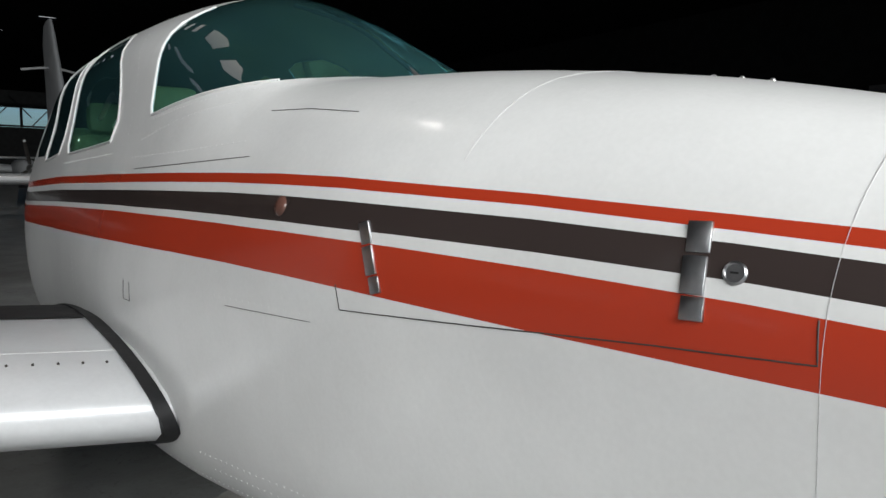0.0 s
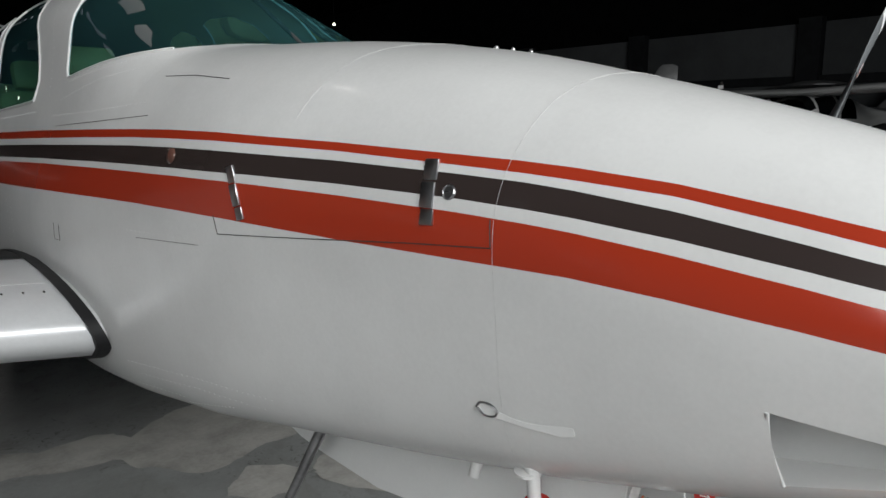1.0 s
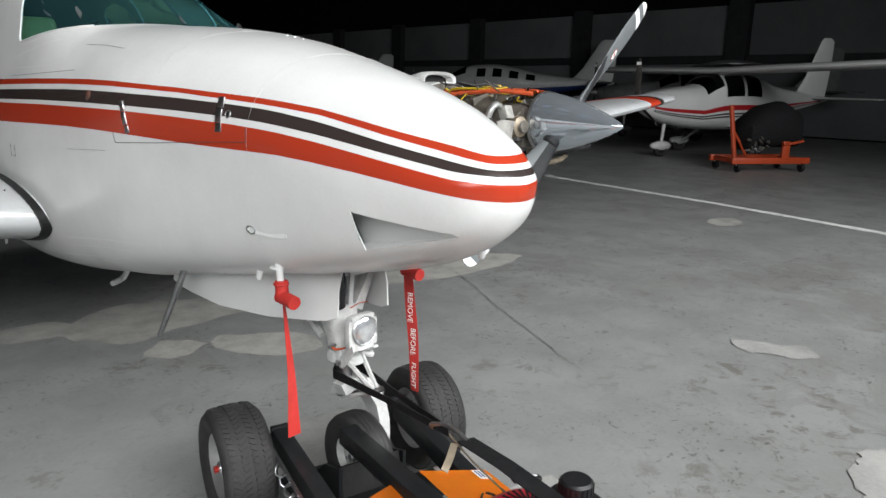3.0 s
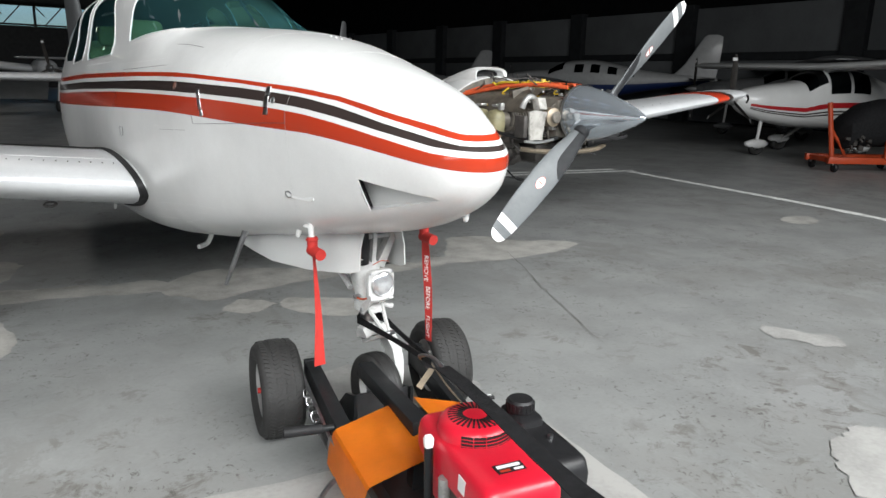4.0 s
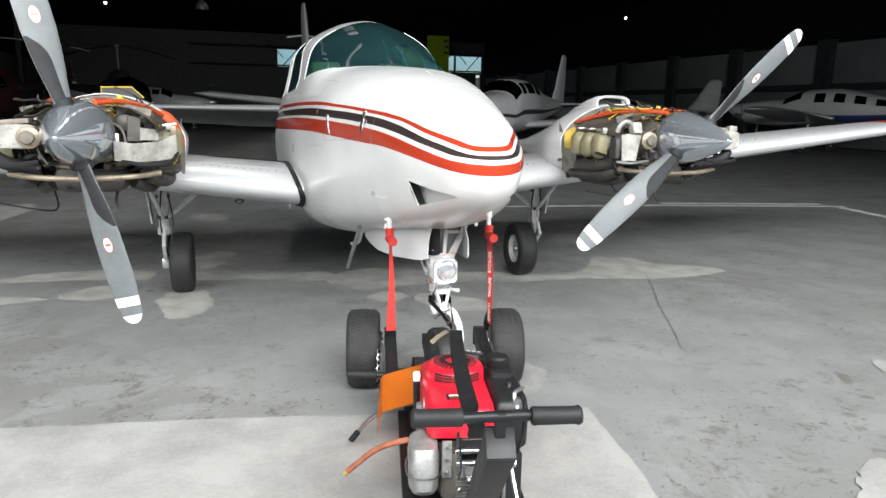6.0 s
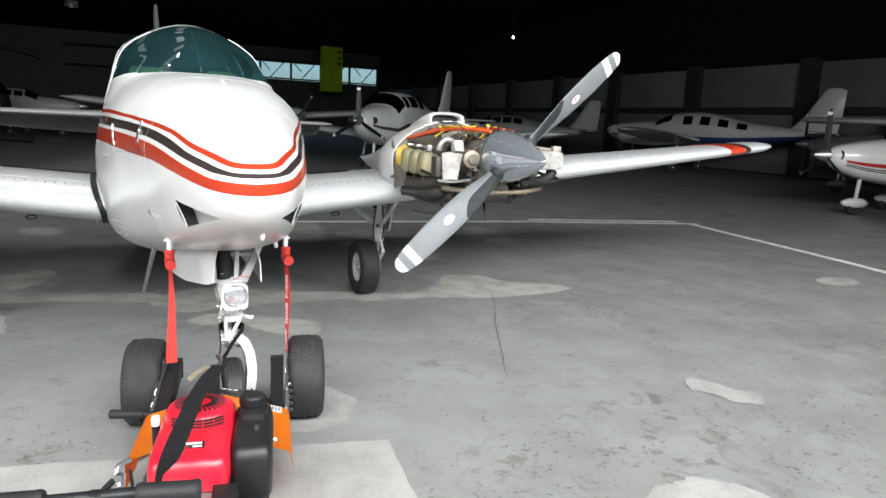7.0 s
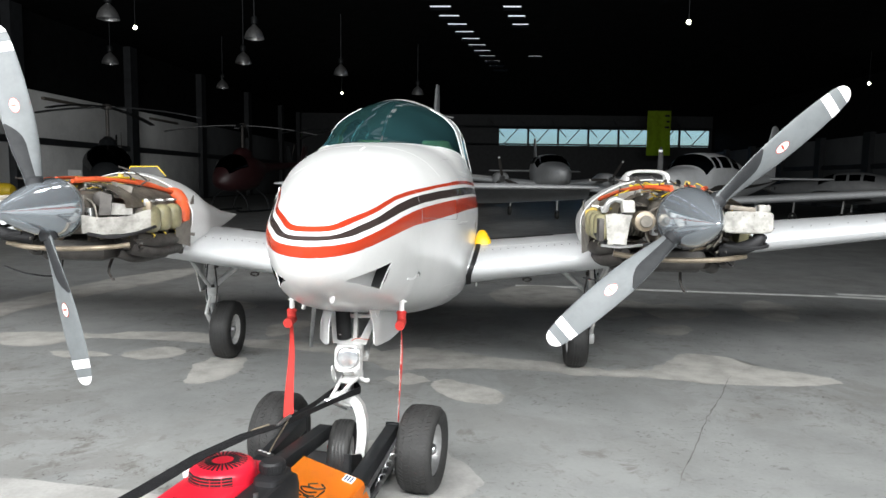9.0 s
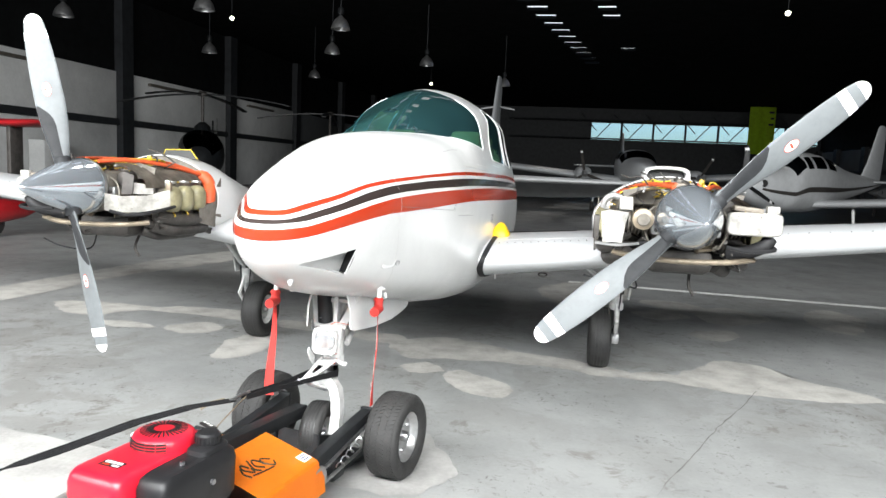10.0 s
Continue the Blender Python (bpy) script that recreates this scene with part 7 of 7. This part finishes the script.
def engine_cart(at, turn):
    t = thing("engine_cart", Matrix.Translation(at) @ pose(0, 0, 0, 0, 0, turn), "orange steel trolley carrying a dark covered engine", "trolley", local=True)
    part("base_rail", box(B(), (0, -.35, .22), (1.7, .09, .12), bevel=.01), m_cart, t)
    part("base_rail", box(B(), (0, .35, .22), (1.7, .09, .12), bevel=.01), m_cart, t)
    part("cross_rail", box(B(), (-.75, 0, .22), (.09, .62, .10), bevel=.01), m_cart, t)
    part("cross_rail", box(B(), (.70, 0, .22), (.09, .62, .10), bevel=.01), m_cart, t)
    part("upright_post", tube(B(), [(-.62, -.1, .26), (-.72, -.1, .8), (-.80, -.1, 1.25)], .045, seg=8, smooth=0), m_cart, t)
    part("upright_arm", tube(B(), [(-.74, -.1, .82), (-.5, -.1, .5), (-.35, -.1, .26)], .03, seg=8, smooth=0), m_cart, t)
    part("side_post", box(B(), (.28, -.38, .42), (.16, .06, .34), bevel=.01), m_cart, t)
    part("long_bar", tube(B(), [(.2, -.42, .52), (.62, -.42, .60)], .025, seg=8, smooth=0), m_cart, t)
    rows = [[V(x, a, .85 + z + b) for a, b in oval(w, h, 18, 2.6)] for x, w, h, z in ((-.55, .1, .1, -.2), (-.45, .34, .30, -.15), (-.1, .42, .40, 0), (.3, .44, .44, .05), (.65, .36, .34, -.05), (.8, .1, .1, -.15))]
    part("covered_engine", loft(B(), rows), m_strap, t, "dark sheet-draped engine")
    bm = B()
    r3 = random.Random(9)
    for k in range(14):
        box(bm, (r3.uniform(-.6, -.1), r3.uniform(-.42, -.3), r3.uniform(.35, .75)), (r3.uniform(.04, .1), .06, r3.uniform(.03, .09)), pose(0, 0, 0, 0, r3.uniform(0, 80), 0), bevel=.006, seg=1)
    tagged(part("engine_accessory", bm, m_soot, t, "small bright engine accessories"), kind="stuff")
    for x in (-.7, .7):
        for y in (-.35, .35):
            part("castor", lathe(B(), [(.02, -.03), (.08, -.03), (.09, 0), (.08, .03), (.02, .03)], Matrix.Translation((x, y, .09)) @ pose(0, 0, 0, 0, 90, 0), 16), m_rubber, t)
            part("castor_fork", box(B(), (x, y, .15), (.09, .04, .05), bevel=.005), m_steel, t)


def red_biplane():
    t = thing("red_biplane", (-11.0, 8.4, 0), "glossy red biplane parked by the white wall", "aircraft", "parked aircraft")
    for z, x1, nm in ((1.92, -7.85, "upper_wing"), (.95, -10.9, "lower_wing")):
        rows = [[V(x, 7.75 + dy + d, z + h + .02 * k) for d, h in foil(c, .12)] for k, (x, c, dy) in enumerate(((-14.5, 1.15, 0), (-11, 1.15, 0), (x1 - .25, 1.15, 0), (x1 - .08, .95, .08), (x1, .5, .3)))]
        part(nm, loft(B(), rows), m_redpl, t, "red fabric wing")
    part("wing_strut", box(B(), (-8.33, 8.1, 1.45), (.09, .30, .98), bevel=.03), m_soot, t)
    rows = [[V(-13.4 + a, y, 1.25 + b) for a, b in oval(w, h, 24, 2.3)] for y, w, h in ((6.2, .1, .1), (6.3, .5, .5), (7.0, .56, .58), (8.5, .5, .55), (10.5, .28, .34), (12.6, .06, .12))]
    part("fuselage", loft(B(), rows), m_redpl, t)
    for x in (-12.2, -8.55):
        rows = [[V(x + a, y, .46 + b) for a, b in oval(w, h, 20, 2.4)] for y, w, h in ((7.2, .05, .05), (7.35, .22, .17), (7.8, .30, .22), (8.4, .22, .16), (8.9, .04, .04))]
        f = part("wheel_fairing", loft(B(), rows), m_redpl, t, "red teardrop wheel fairing")
        part("wheel", lathe(B(), [(.06, -.06), (.2, -.07), (.24, 0), (.2, .07), (.06, .06)], Matrix.Translation((x, 7.8, .24)) @ pose(0, 0, 0, 0, 90, 0), 20), m_tyre, f)
        part("gear_leg", tube(B(), [(x, 7.9, .5), (x * .4 - 6.6, 8.0, 1.0)], .05, seg=8, smooth=0), m_redpl, t)


def build_background():
    hi = small_aircraft("high_wing_aircraft", (12.8, 7.35, 0), -111, "white high-wing light aeroplane with red and black side stripes", L=5.9, span=9.4, width=1.2, height=1.45, axis=1.22, high=True, strut=False, panes=2, stripe=[m_redpl, m_dark, m_dark], blades=3)
    for k in range(5):
        w = part("registration_bar", box(B(), (-.5, 3.2 + .15 * k, 1.36), (.012, .12, .22)), m_bink, hi)
    small_aircraft("touring_aircraft", (5.45, 16.1, 0), -44, "pale grey low-wing touring aeroplane with a black three-bladed propeller", L=7.6, span=10.5, width=1.45, height=1.72, axis=1.47, body_mat=m_grey, blades=3, stripe=[m_soot], dihedral=4.5, cowl=.66, inlet=.50, prop_mat=m_black)
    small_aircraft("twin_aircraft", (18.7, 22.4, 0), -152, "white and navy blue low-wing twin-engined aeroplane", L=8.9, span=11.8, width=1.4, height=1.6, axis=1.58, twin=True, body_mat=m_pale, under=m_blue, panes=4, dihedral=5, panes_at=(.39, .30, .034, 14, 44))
    small_aircraft("twin_aircraft", (3.9, 24.0, 0), 2, "dim grey twin-engined aeroplane seen nose on", L=9.8, span=12.8, width=1.55, height=1.65, axis=1.8, twin=True, body_mat=m_grey, blades=3, panes=4, dihedral=5)
    # distant aircraft get the darkened paints in place of weaker daylight
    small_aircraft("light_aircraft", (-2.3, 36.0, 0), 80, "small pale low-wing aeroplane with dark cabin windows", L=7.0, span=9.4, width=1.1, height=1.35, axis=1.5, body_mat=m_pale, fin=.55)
    small_aircraft("light_aircraft", (13.0, 27.5, 0), -125, "low-wing aeroplane by the grey wall, greyed for the shade there", L=7.2, span=9.6, axis=1.3, body_mat=m_dim)
    small_aircraft("light_aircraft", (18.5, 12.4, 0), -140, "high-wing aeroplane by the grey wall, greyed for the shade there", L=7.6, span=10.6, axis=1.4, high=True, body_mat=m_dim)
    helicopter((-11.5, 20.0, 0), 25, m_black, "black helicopter with drooping rotor blades", 65)
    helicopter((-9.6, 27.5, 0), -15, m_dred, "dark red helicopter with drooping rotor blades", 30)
    helicopter((-5.6, 29.5, 0), 40, m_black, "black helicopter in the dim far bay", 10)
    engine_cart((12.65, 4.45, 0), -31)
    red_biplane()
    for k, (x, y, w, h) in enumerate(((-17.2, 19.6, 1.2, 1.9), (-17.2, 28.5, 1.6, 1.7))):
        t = thing("storage_cabinet", (x, y, 0), "plain white storage cabinet against the wall", "cabinet", "storage cabinets")
        b = part("body", box(B(), (x, y, h / 2), (.6, w, h), bevel=.01), m_wallp, t)
        for s in (-1, 1):
            d = part("door", box(B(), (x + .31, y + s * w / 4, h / 2), (.02, w / 2 - .02, h - .1), bevel=.004), m_wallp, t)
            part("handle", box(B(), (x + .33, y + s * .06, h / 2), (.02, .02, .14), bevel=.004), m_steel, d)
    for k, y in enumerate((18.6, 28.4, 38.2)):
        t = thing("wall_heater", (-17.81, y, 4.68), "slim grey strip heater fixed high on the wall panels", "heater", "wall heaters")
        part("body", box(B(), (-17.81, y, 4.70), (.16, 3.6, .12), bevel=.02), m_case, t)
    t = thing("yellow_compressor", (-13.4, 17.2, 0), "yellow compressor on a dark stand", "compressor")
    part("stand", box(B(), (-13.4, 17.2, .4), (.7, .5, .8), bevel=.02), m_black, t)
    part("tank", lathe(B(), [(0, -.55), (.15, -.52), (.22, -.4), (.22, .4), (.15, .52), (0, .55)], Matrix.Translation((-13.4, 17.2, 1.0)) @ pose(0, 0, 0, 0, 90, 0), 24), m_yellow, t)


build_background()
